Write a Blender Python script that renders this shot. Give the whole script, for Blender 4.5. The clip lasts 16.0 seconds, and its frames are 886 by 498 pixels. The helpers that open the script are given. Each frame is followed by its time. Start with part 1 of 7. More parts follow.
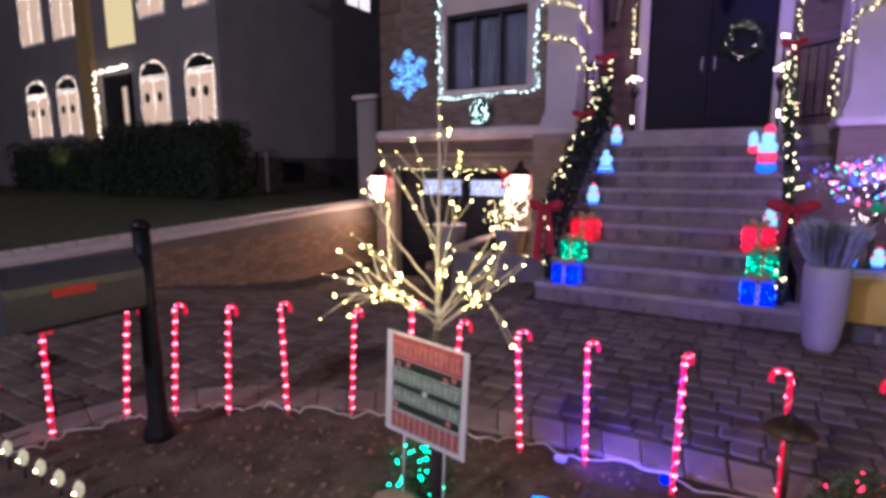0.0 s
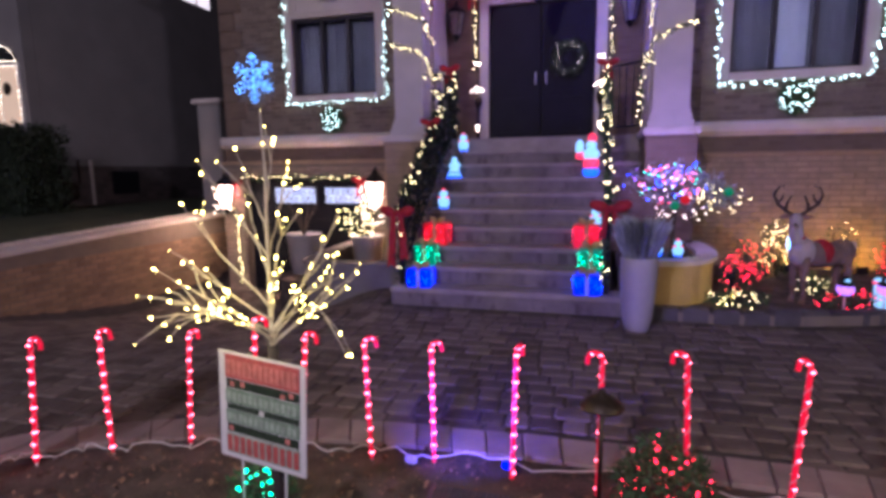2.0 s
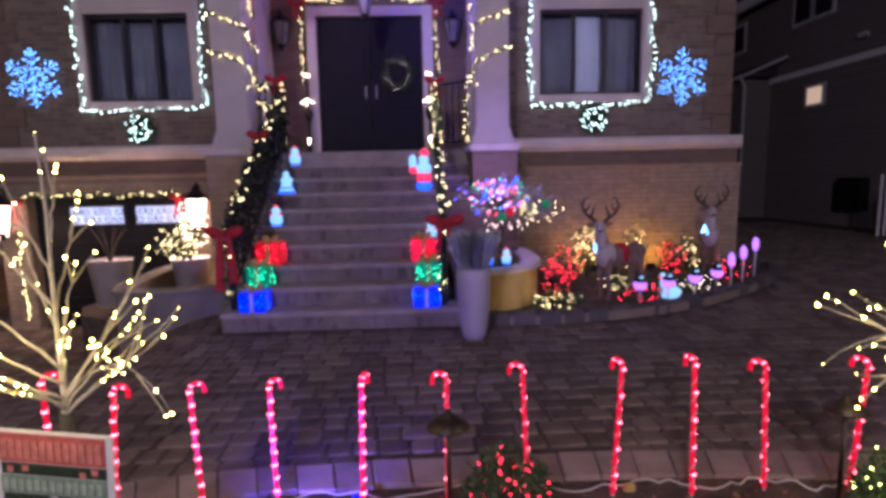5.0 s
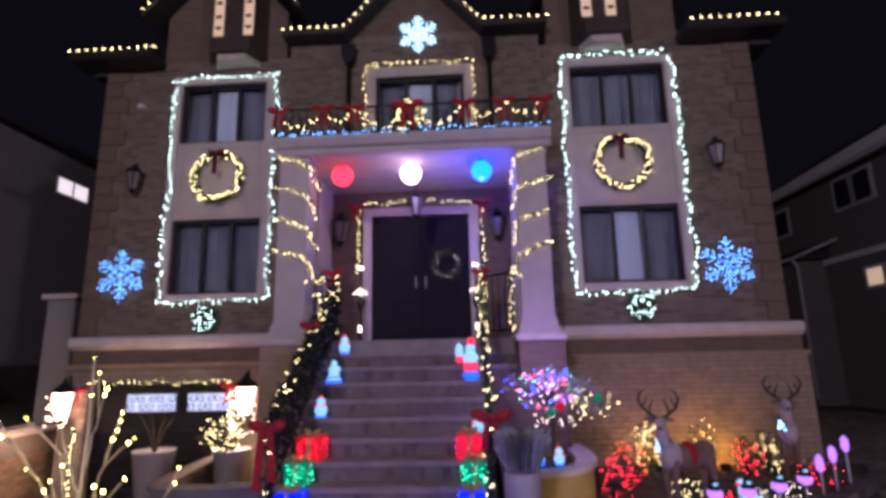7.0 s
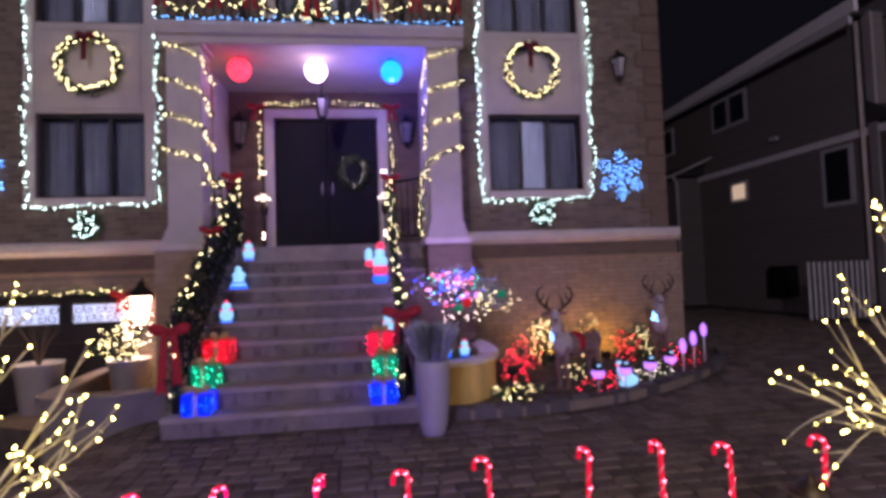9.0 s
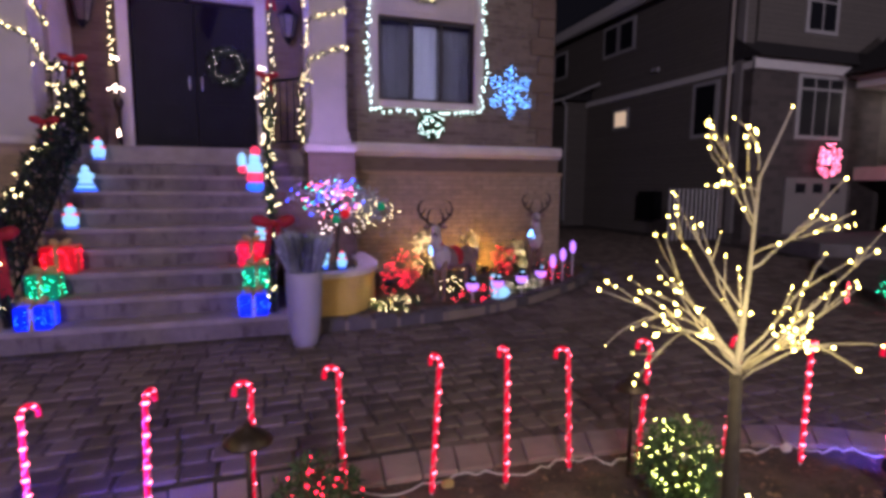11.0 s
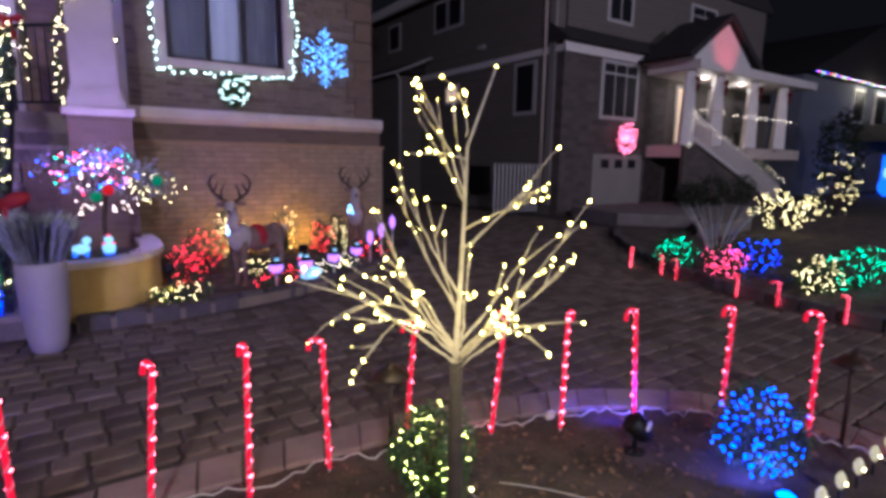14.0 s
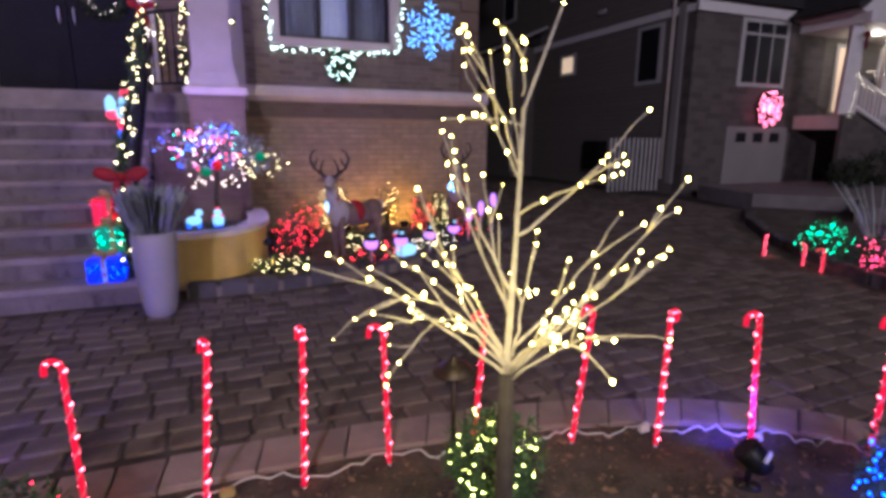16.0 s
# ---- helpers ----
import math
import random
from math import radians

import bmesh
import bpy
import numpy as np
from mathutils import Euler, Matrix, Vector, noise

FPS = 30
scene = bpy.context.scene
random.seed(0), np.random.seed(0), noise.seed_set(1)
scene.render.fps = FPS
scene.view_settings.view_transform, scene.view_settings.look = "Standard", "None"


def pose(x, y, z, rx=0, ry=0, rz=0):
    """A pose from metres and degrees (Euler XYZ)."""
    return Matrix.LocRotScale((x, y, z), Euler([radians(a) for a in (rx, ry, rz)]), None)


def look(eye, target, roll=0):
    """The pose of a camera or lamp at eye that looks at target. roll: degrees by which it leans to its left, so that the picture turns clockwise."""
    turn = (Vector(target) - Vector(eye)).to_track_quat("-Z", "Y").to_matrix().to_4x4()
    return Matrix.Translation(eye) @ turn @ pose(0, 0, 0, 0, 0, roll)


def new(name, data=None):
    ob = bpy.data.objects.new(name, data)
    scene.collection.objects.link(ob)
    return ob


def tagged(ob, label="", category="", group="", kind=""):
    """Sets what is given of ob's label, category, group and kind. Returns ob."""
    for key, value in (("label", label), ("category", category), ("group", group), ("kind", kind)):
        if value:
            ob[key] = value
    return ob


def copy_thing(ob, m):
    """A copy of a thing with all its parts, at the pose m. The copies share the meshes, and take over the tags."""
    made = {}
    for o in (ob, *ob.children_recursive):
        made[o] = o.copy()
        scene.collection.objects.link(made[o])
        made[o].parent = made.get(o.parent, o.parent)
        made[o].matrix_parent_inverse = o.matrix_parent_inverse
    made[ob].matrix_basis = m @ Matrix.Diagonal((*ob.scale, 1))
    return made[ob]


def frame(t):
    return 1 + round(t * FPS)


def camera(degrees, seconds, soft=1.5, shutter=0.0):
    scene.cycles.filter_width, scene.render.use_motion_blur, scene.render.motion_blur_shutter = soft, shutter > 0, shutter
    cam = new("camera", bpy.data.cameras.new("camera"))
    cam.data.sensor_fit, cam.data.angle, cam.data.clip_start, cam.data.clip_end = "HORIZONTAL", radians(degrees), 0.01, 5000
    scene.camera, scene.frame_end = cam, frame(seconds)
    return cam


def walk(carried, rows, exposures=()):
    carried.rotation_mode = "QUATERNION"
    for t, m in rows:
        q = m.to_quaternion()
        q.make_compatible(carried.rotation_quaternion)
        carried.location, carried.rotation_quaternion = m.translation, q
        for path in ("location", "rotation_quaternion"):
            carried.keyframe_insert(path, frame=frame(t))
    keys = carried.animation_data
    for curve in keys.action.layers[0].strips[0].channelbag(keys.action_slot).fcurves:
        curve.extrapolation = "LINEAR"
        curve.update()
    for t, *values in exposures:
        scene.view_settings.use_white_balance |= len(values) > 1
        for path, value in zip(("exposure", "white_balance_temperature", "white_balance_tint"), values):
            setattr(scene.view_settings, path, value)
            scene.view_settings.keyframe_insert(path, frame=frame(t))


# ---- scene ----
cam = camera(79.8, 16.0, soft=3.8)
PATH = [
    (0, (0.798, -8.728, 1.503), (-0.192, -7.019, 1.19), -0.1),
    (0.5, (0.836, -8.714, 1.51), (-0.005, -6.927, 1.196), -0.3),
    (1, (0.854, -8.705, 1.512), (0.158, -6.856, 1.205), -0.2),
    (1.5, (0.885, -8.691, 1.506), (0.27, -6.81, 1.214), -0.5),
    (2, (0.915, -8.693, 1.51), (0.389, -6.785, 1.217), -0.7),
    (2.5, (0.946, -8.675, 1.488), (0.499, -6.755, 1.151), -0.8),
    (3, (0.982, -8.645, 1.471), (0.62, -6.728, 1.033), -0.7),
    (3.5, (0.992, -8.627, 1.472), (0.888, -6.69, 0.987), -0.3),
    (3.7, (0.986, -8.611, 1.472), (0.999, -6.671, 0.985), -0.4),
    (5.8, (0.888, -8.63, 1.622), (0.964, -6.631, 1.631), -1.4),
    (6, (0.898, -8.626, 1.622), (0.933, -6.629, 1.709), -1.5),
    (6.5, (0.961, -8.631, 1.679), (0.893, -6.655, 1.981), -1.4),
    (7, (0.979, -8.645, 1.709), (0.875, -6.688, 2.112), -1.2),
    (7.5, (1.002, -8.637, 1.663), (0.929, -6.689, 2.111), -1.4),
    (8, (0.98, -8.653, 1.654), (0.98, -6.699, 2.082), -1.8),
    (8.5, (0.971, -8.647, 1.601), (1.073, -6.665, 1.848), -2.1),
    (9, (0.89, -8.627, 1.546), (1.138, -6.644, 1.628), -2.0),
    (9.5, (0.916, -8.612, 1.503), (1.331, -6.656, 1.459), -1.4),
    (10, (0.935, -8.562, 1.507), (1.502, -6.649, 1.376), -1.1),
    (12.3, (1.345, -8.528, 1.479), (2.016, -6.668, 1.179), 1.7),
    (12.5, (1.364, -8.491, 1.476), (2.097, -6.654, 1.179), 1.7),
    (13, (1.415, -8.432, 1.47), (2.359, -6.695, 1.169), 1.1),
    (13.5, (1.51, -8.44, 1.477), (2.614, -6.801, 1.165), 0.8),
    (14, (1.681, -8.476, 1.483), (2.791, -6.845, 1.156), 0.8),
    (14.5, (1.807, -8.52, 1.479), (2.938, -6.906, 1.139), 1.3),
    (15, (1.874, -8.486, 1.472), (2.92, -6.824, 1.095), 1.4),
    (15.5, (1.903, -8.371, 1.472), (2.777, -6.616, 1.075), 0.9),
    (16, (1.98, -8.318, 1.463), (2.71, -6.503, 1.047), 0.3),
]
walk(cam, [(t, look(eye, target, roll)) for t, eye, target, roll in PATH], [(0, 0.40, 5600, 19), (7, 0.17, 6000, 19), (10, 0.28, 6080, 17), (12.5, 0.40, 6180, 14), (14.5, 0.52, 5500, 10), (16, 0.58, 5820, 10)])

# ---- world and the large lights ----
world = bpy.data.worlds.new("night")
scene.world = world
world.use_nodes = True
world.node_tree.nodes["Background"].inputs[0].default_value = (0.0034, 0.0031, 0.0045, 1)
world.node_tree.nodes["Background"].inputs[1].default_value = 1.0


def lamp(name, kind, place, power, colour, size=0.1, aim=None, spread=60):
    d = bpy.data.lights.new(name, kind)
    d.energy, d.color = power, colour
    d.shadow_soft_size = size
    ob = new(name, d)
    ob.location = place
    if kind == "SPOT":
        d.spot_size, d.spot_blend = radians(spread), 0.6
        ob.matrix_world = look(place, aim)
    return ob


# street lighting from across the road
lamp("street_light", "POINT", (-3.5, -21.0, 8.5), 3900, (1.0, 0.84, 0.98), 0.5)
lamp("street_light", "POINT", (17.0, -21.0, 8.5), 2700, (1.0, 0.84, 0.98), 0.5)


# ---- materials ----
def mat(name, base, rough=0.7, metal=0.0, vary=0.25, scale=6.0, fine=60.0, bump=0.15, glow=None, power=0.0, rnd=0.0, spec=0.4):
    m = bpy.data.materials.new(name)
    m.use_nodes = True
    nt = m.node_tree
    b = nt.nodes["Principled BSDF"]
    b.inputs["Roughness"].default_value, b.inputs["Metallic"].default_value = rough, metal
    b.inputs["Specular IOR Level"].default_value = spec
    co = nt.nodes.new("ShaderNodeTexCoord")
    n1, n2 = nt.nodes.new("ShaderNodeTexNoise"), nt.nodes.new("ShaderNodeTexNoise")
    n1.inputs["Scale"].default_value, n2.inputs["Scale"].default_value = scale, fine
    n1.inputs["Detail"].default_value, n2.inputs["Detail"].default_value = 5, 3
    nt.links.new(co.outputs["Object"], n1.inputs["Vector"])
    nt.links.new(co.outputs["Object"], n2.inputs["Vector"])
    add = nt.nodes.new("ShaderNodeMath")
    add.operation = "MULTIPLY_ADD"
    nt.links.new(n1.outputs["Fac"], add.inputs[0])
    add.inputs[1].default_value = 0.65
    half = nt.nodes.new("ShaderNodeMath")
    half.operation = "MULTIPLY"
    nt.links.new(n2.outputs["Fac"], half.inputs[0])
    half.inputs[1].default_value = 0.35
    nt.links.new(half.outputs[0], add.inputs[2])
    last = add.outputs[0]
    if rnd:
        info = nt.nodes.new("ShaderNodeObjectInfo")
        geo = nt.nodes.new("ShaderNodeNewGeometry")
        s = nt.nodes.new("ShaderNodeMath")
        nt.links.new(info.outputs["Random"], s.inputs[0])
        nt.links.new(geo.outputs["Random Per Island"], s.inputs[1])
        fr = nt.nodes.new("ShaderNodeMath")
        fr.operation = "FRACT"
        nt.links.new(s.outputs[0], fr.inputs[0])
        mx = nt.nodes.new("ShaderNodeMapRange")
        mx.inputs["To Min"].default_value, mx.inputs["To Max"].default_value = -rnd, rnd
        nt.links.new(fr.outputs[0], mx.inputs["Value"])
        s2 = nt.nodes.new("ShaderNodeMath")
        nt.links.new(last, s2.inputs[0])
        nt.links.new(mx.outputs[0], s2.inputs[1])
        last = s2.outputs[0]
    ramp = nt.nodes.new("ShaderNodeValToRGB")
    ramp.color_ramp.elements[0].position, ramp.color_ramp.elements[1].position = 0.3, 0.7
    ramp.color_ramp.elements[0].color = (*[c * (1 - vary) for c in base], 1)
    ramp.color_ramp.elements[1].color = (*[min(1, c * (1 + vary)) for c in base], 1)
    nt.links.new(last, ramp.inputs[0])
    nt.links.new(ramp.outputs[0], b.inputs["Base Color"])
    if bump:
        bp = nt.nodes.new("ShaderNodeBump")
        bp.inputs["Strength"].default_value, bp.inputs["Distance"].default_value = bump, 0.01
        nt.links.new(add.outputs[0], bp.inputs["Height"])
        nt.links.new(bp.outputs[0], b.inputs["Normal"])
    if glow:
        b.inputs["Emission Color"].default_value, b.inputs["Emission Strength"].default_value = (*glow, 1), power
    return m


def masonry(name, c1, c2, joint, w, h, gap=0.012, bump=0.5):
    """Brickwork that follows x + y along a wall and z upwards."""
    m = mat(name, c1, 0.85)
    nt = m.node_tree
    b = nt.nodes["Principled BSDF"]
    co = nt.nodes.new("ShaderNodeTexCoord")
    sep, com, s = nt.nodes.new("ShaderNodeSeparateXYZ"), nt.nodes.new("ShaderNodeCombineXYZ"), nt.nodes.new("ShaderNodeMath")
    nt.links.new(co.outputs["Object"], sep.inputs[0])
    nt.links.new(sep.outputs[0], s.inputs[0])
    nt.links.new(sep.outputs[1], s.inputs[1])
    nt.links.new(s.outputs[0], com.inputs[0])
    nt.links.new(sep.outputs[2], com.inputs[1])
    br = nt.nodes.new("ShaderNodeTexBrick")
    nt.links.new(com.outputs[0], br.inputs["Vector"])
    for key, val in (("Color1", (*c1, 1)), ("Color2", (*c2, 1)), ("Mortar", (*joint, 1)), ("Scale", 1.0), ("Mortar Size", gap / 2),
                     ("Mortar Smooth", 0.3), ("Bias", 0.0), ("Brick Width", w), ("Row Height", h)):
        br.inputs[key].default_value = val
    old = next(l.from_socket for l in nt.links if l.to_socket == b.inputs["Base Color"])
    mix = nt.nodes.new("ShaderNodeMix")
    mix.data_type, mix.blend_type = "RGBA", "OVERLAY"
    mix.inputs[0].default_value = 0.55
    nt.links.new(br.outputs["Color"], mix.inputs[6])
    nt.links.new(old, mix.inputs[7])
    nt.links.new(mix.outputs[2], b.inputs["Base Color"])
    bp = nt.nodes.new("ShaderNodeBump")
    bp.invert = True
    bp.inputs["Strength"].default_value, bp.inputs["Distance"].default_value = bump, 0.012
    nt.links.new(br.outputs["Fac"], bp.inputs["Height"])
    nt.links.new(bp.outputs[0], b.inputs["Normal"])
    return m


BRICK = masonry("tan_brick", (0.22, 0.17, 0.128), (0.175, 0.133, 0.10), (0.20, 0.165, 0.13), 0.23, 0.075)
STONE = masonry("stone_veneer", (0.38, 0.30, 0.21), (0.31, 0.245, 0.175), (0.28, 0.23, 0.17), 0.30, 0.10)
BRICKP = mat("single_brick", (0.165, 0.130, 0.100), 0.88, vary=0.22, scale=9, fine=80, bump=0.4, rnd=0.2, spec=0.15)
STONEP = mat("single_stone", (0.27, 0.21, 0.15), 0.88, vary=0.22, scale=8, fine=80, bump=0.4, rnd=0.10, spec=0.15)
BROWNP = mat("single_brown_brick", (0.25, 0.165, 0.10), 0.88, vary=0.22, scale=9, fine=80, bump=0.4, rnd=0.2, spec=0.15)
MORTAR = mat("mortar", (0.19, 0.155, 0.12), 0.95, vary=0.15, scale=6, fine=120, bump=0.3, spec=0.1)
POLE = mat("dark_bark", (0.045, 0.036, 0.032), 0.85, vary=0.35, scale=25, fine=150, bump=0.5)
RAMPW = mat("grey_ramp_wall", (0.16, 0.145, 0.14), 0.9, vary=0.25, scale=3, fine=60, bump=0.3)
BROWN = masonry("brown_brick", (0.26, 0.17, 0.10), (0.19, 0.12, 0.07), (0.17, 0.13, 0.09), 0.22, 0.075)
DARKST = masonry("grey_fieldstone", (0.16, 0.14, 0.13), (0.10, 0.09, 0.085), (0.15, 0.14, 0.13), 0.34, 0.16)
SIDING = masonry("grey_siding", (0.21, 0.195, 0.175), (0.19, 0.177, 0.16), (0.095, 0.09, 0.082), 9.0, 0.13)
SIDEBLUE = masonry("pale_siding", (0.24, 0.26, 0.30), (0.22, 0.24, 0.28), (0.1, 0.1, 0.12), 9.0, 0.16)
STUCCO = mat("cream_stucco", (0.45, 0.41, 0.365), 0.85, vary=0.12, scale=3, fine=120, bump=0.25)
CAST = mat("cast_stone", (0.52, 0.46, 0.40), 0.8, vary=0.15, scale=4, fine=90, bump=0.2)
GREYST = mat("grey_stucco", (0.225, 0.212, 0.198), 0.9, vary=0.12, scale=1.2, fine=70, bump=0.2)
LENS = mat("lantern_glass", (0.13, 0.12, 0.115), 0.3, vary=0.3, scale=12, bump=0.0, spec=0.5)
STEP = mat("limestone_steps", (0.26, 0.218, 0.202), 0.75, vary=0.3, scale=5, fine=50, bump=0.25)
# base darker than STEP: shadow under the nosings put into the colour
RISER = mat("stained_shaded_riser", (0.15, 0.125, 0.118), 0.8, vary=0.3, scale=5, fine=50, bump=0.25)


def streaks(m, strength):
    """Dark stains that run down a face, wider along z than along x."""
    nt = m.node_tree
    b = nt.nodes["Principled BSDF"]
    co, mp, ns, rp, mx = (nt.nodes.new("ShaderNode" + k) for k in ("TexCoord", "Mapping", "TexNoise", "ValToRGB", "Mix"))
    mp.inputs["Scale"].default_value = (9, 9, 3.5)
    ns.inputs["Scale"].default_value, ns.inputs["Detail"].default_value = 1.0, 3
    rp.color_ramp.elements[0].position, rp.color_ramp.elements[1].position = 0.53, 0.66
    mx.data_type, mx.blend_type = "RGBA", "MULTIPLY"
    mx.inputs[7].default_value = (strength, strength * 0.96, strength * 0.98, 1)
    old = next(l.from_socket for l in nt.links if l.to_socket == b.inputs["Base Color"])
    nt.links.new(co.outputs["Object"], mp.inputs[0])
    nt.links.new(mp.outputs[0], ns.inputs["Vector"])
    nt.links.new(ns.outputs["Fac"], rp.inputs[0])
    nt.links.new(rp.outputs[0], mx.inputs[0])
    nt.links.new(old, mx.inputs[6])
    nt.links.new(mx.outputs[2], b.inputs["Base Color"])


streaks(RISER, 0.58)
SHEER = mat("pale_sheer_blind", (0.30, 0.32, 0.36), 0.85, vary=0.12, scale=2, fine=30, bump=0.1)
PAVER = mat("concrete_paver", (0.124, 0.098, 0.080), 0.9, vary=0.34, scale=9, fine=110, bump=0.5, rnd=0.2, spec=0.15)
EDGE = mat("border_paver", (0.235, 0.183, 0.163), 0.85, vary=0.25, scale=7, fine=110, bump=0.5, rnd=0.18)
COBBLE = mat("belgian_block", (0.075, 0.066, 0.064), 0.8, vary=0.3, scale=8, fine=70, bump=0.7, rnd=0.2)
JOINT = mat("joint_sand", (0.052, 0.042, 0.036), 0.95, vary=0.3, scale=5, fine=150, bump=0.3)
SOIL = mat("bare_soil", (0.074, 0.058, 0.046), 0.95, vary=0.7, scale=5, fine=70, bump=0.9)
GRASS = mat("grass", (0.05, 0.06, 0.025), 0.9, vary=0.5, scale=4, fine=60, bump=0.6)
LEAFLIT = mat("dry_leaf", (0.13, 0.082, 0.052), 0.85, vary=0.55, scale=20, bump=0.2, rnd=0.35)
HEDGE = mat("hedge_leaf", (0.022, 0.034, 0.016), 0.7, vary=0.5, scale=10, bump=0.0, rnd=0.2)
GREEN = mat("fir_needle", (0.045, 0.085, 0.035), 0.7, vary=0.45, scale=14, bump=0.0, rnd=0.2)
BLUEGRASS = mat("ornamental_grass", (0.26, 0.28, 0.28), 0.7, vary=0.4, scale=14, bump=0.0, rnd=0.2)
BLACK = mat("black_iron", (0.016, 0.016, 0.018), 0.45, 0.6, vary=0.3, scale=14, bump=0.1)
DOOR = mat("dark_door", (0.009, 0.009, 0.012), 0.6, vary=0.25, scale=3, fine=40, bump=0.1, spec=0.12)
FRAME = mat("bronze_frame", (0.022, 0.021, 0.022), 0.4, 0.3, vary=0.2, bump=0.05)
GLASS = mat("dark_glass", (0.012, 0.013, 0.017), 0.4, vary=0.1, bump=0.0, spec=0.25)
CURTAIN = mat("grey_curtain", (0.085, 0.087, 0.098), 0.85, vary=0.25, scale=2, fine=30, bump=0.2)
WHITEP = mat("white_paint", (0.62, 0.60, 0.58), 0.6, vary=0.08, bump=0.08)
ROOF = mat("dark_shingle", (0.03, 0.028, 0.028), 0.9, vary=0.4, scale=9, fine=40, bump=0.6)
WOODBR = mat("dark_oriel_wood", (0.045, 0.03, 0.022), 0.6, vary=0.3, scale=8, bump=0.2)
TWIG = mat("birch_bark", (0.46, 0.41, 0.32), 0.7, vary=0.3, scale=30, fine=150, bump=0.3)
REDV = mat("red_velvet", (0.30, 0.010, 0.016), 0.7, vary=0.3, scale=12, bump=0.1)
POTW = mat("white_planter", (0.30, 0.28, 0.285), 0.55, vary=0.1, scale=4, bump=0.08)
POTY = mat("ochre_planter", (0.38, 0.27, 0.10), 0.8, vary=0.2, scale=5, bump=0.3)
CABLE = mat("white_cable", (0.55, 0.53, 0.5), 0.5, vary=0.1, bump=0.0)
GREENWIRE = mat("green_wire", (0.02, 0.05, 0.025), 0.6, vary=0.2, bump=0.0)
BRONZE = mat("aged_bronze", (0.05, 0.037, 0.028), 0.5, 0.7, vary=0.3, scale=20, bump=0.1)
MAILG = mat("grey_mailbox", (0.06, 0.063, 0.07), 0.4, 0.2, vary=0.15, scale=6, bump=0.05)
FLAGR = mat("red_flag", (0.55, 0.03, 0.02), 0.5, vary=0.1, bump=0.0)
DEERM = mat("deer_coat", (0.17, 0.112, 0.09), 0.8, vary=0.3, scale=10, fine=80, bump=0.3)
CRYSTAL = mat("clear_bulb_glass", (0.30, 0.30, 0.28), 0.15, vary=0.5, scale=60, bump=0.0, glow=(1.0, 0.85, 0.45), power=0.35)
DEERW = mat("deer_white", (0.40, 0.35, 0.32), 0.8, vary=0.15, scale=10, fine=80, bump=0.3)
ANTLER = mat("antler", (0.05, 0.035, 0.025), 0.7, vary=0.3, scale=20, bump=0.2)
# white trim with the weaker light on it put into a darker base colour
TRIMG = mat("dimmed_white_trim", (0.40, 0.39, 0.38), 0.7, vary=0.12, bump=0.08)
PLASTICW = mat("white_plastic", (0.6, 0.6, 0.62), 0.4, vary=0.05, bump=0.0)
ROCKM = mat("field_rock", (0.26, 0.20, 0.15), 0.85, vary=0.35, scale=9, fine=60, bump=0.6)


def light_mat(name, colour, power):
    return mat(name, [c * 0.5 for c in colour], 0.4, vary=0.05, bump=0.0, glow=colour, power=power)


WARM = light_mat("warm_bulb", (1.0, 0.80, 0.34), 10.5)
TREEB = light_mat("warm_tree_bulb", (1.0, 0.77, 0.16), 26.0)
COOL = light_mat("cool_bulb", (0.70, 1.0, 0.88), 9.0)
ICE = light_mat("ice_blue_bulb", (0.14, 0.42, 1.0), 10.0)
PALE = light_mat("pale_blue_glow", (0.45, 0.75, 1.0), 3.0)
RED = light_mat("red_bulb", (1.0, 0.014, 0.045), 11.0)
REDHOT = light_mat("cane_bulb", (1.0, 0.10, 0.15), 13.0)
WARMG = light_mat("green_gold_bulb", (0.92, 1.0, 0.20), 20.0)
PINKW = light_mat("pale_pink_bulb", (1.0, 0.16, 0.30), 11.0)
BOWD = mat("dark_red_bow", (0.10, 0.008, 0.012), 0.8, vary=0.3, scale=12, bump=0.1)
CANER = light_mat("cane_red", (1.0, 0.006, 0.05), 0.48)
CANEW = mat("cane_stripe", (0.55, 0.30, 0.34), 0.35, vary=0.1, bump=0.0, glow=(1.0, 0.03, 0.10), power=0.28)
BLUE = light_mat("blue_bulb", (0.008, 0.045, 1.0), 20.0)
TEAL = light_mat("green_bulb", (0.015, 0.9, 0.42), 10.0)
PINK = light_mat("pink_bulb", (1.0, 0.06, 0.17), 13.0)
WHITEB = light_mat("white_bulb", (1.0, 0.80, 0.58), 9.0)
LANT = light_mat("lit_lantern", (1.0, 0.56, 0.42), 7.0)
CREAMWIN = light_mat("lit_curtain", (1.0, 0.70, 0.46), 0.45)
WINLIT = light_mat("lit_white_window", (1.0, 0.86, 0.84), 0.85)
GOLDWIN = light_mat("lit_stair_window", (1.0, 0.80, 0.36), 0.55)
SCROLLW = light_mat("lit_scroll_glass", (0.62, 0.72, 1.0), 0.8)
GLOBER = light_mat("red_globe", (1.0, 0.03, 0.06), 2.4)
GLOBEW = light_mat("white_globe", (1.0, 0.66, 1.0), 6.0)
GLOBEB = light_mat("blue_globe", (0.008, 0.11, 1.0), 6.0)
GIFTR = light_mat("lit_red_mesh", (1.0, 0.008, 0.018), 0.30)
GIFTG = light_mat("lit_green_mesh", (0.0, 0.5, 0.20), 0.16)
GIFTB = light_mat("lit_blue_mesh", (0.004, 0.02, 1.0), 0.85)
FIGW = light_mat("lit_white_acrylic", (0.34, 0.70, 1.0), 0.85)
FIGB = light_mat("lit_blue_acrylic", (0.02, 0.12, 1.0), 1.6)
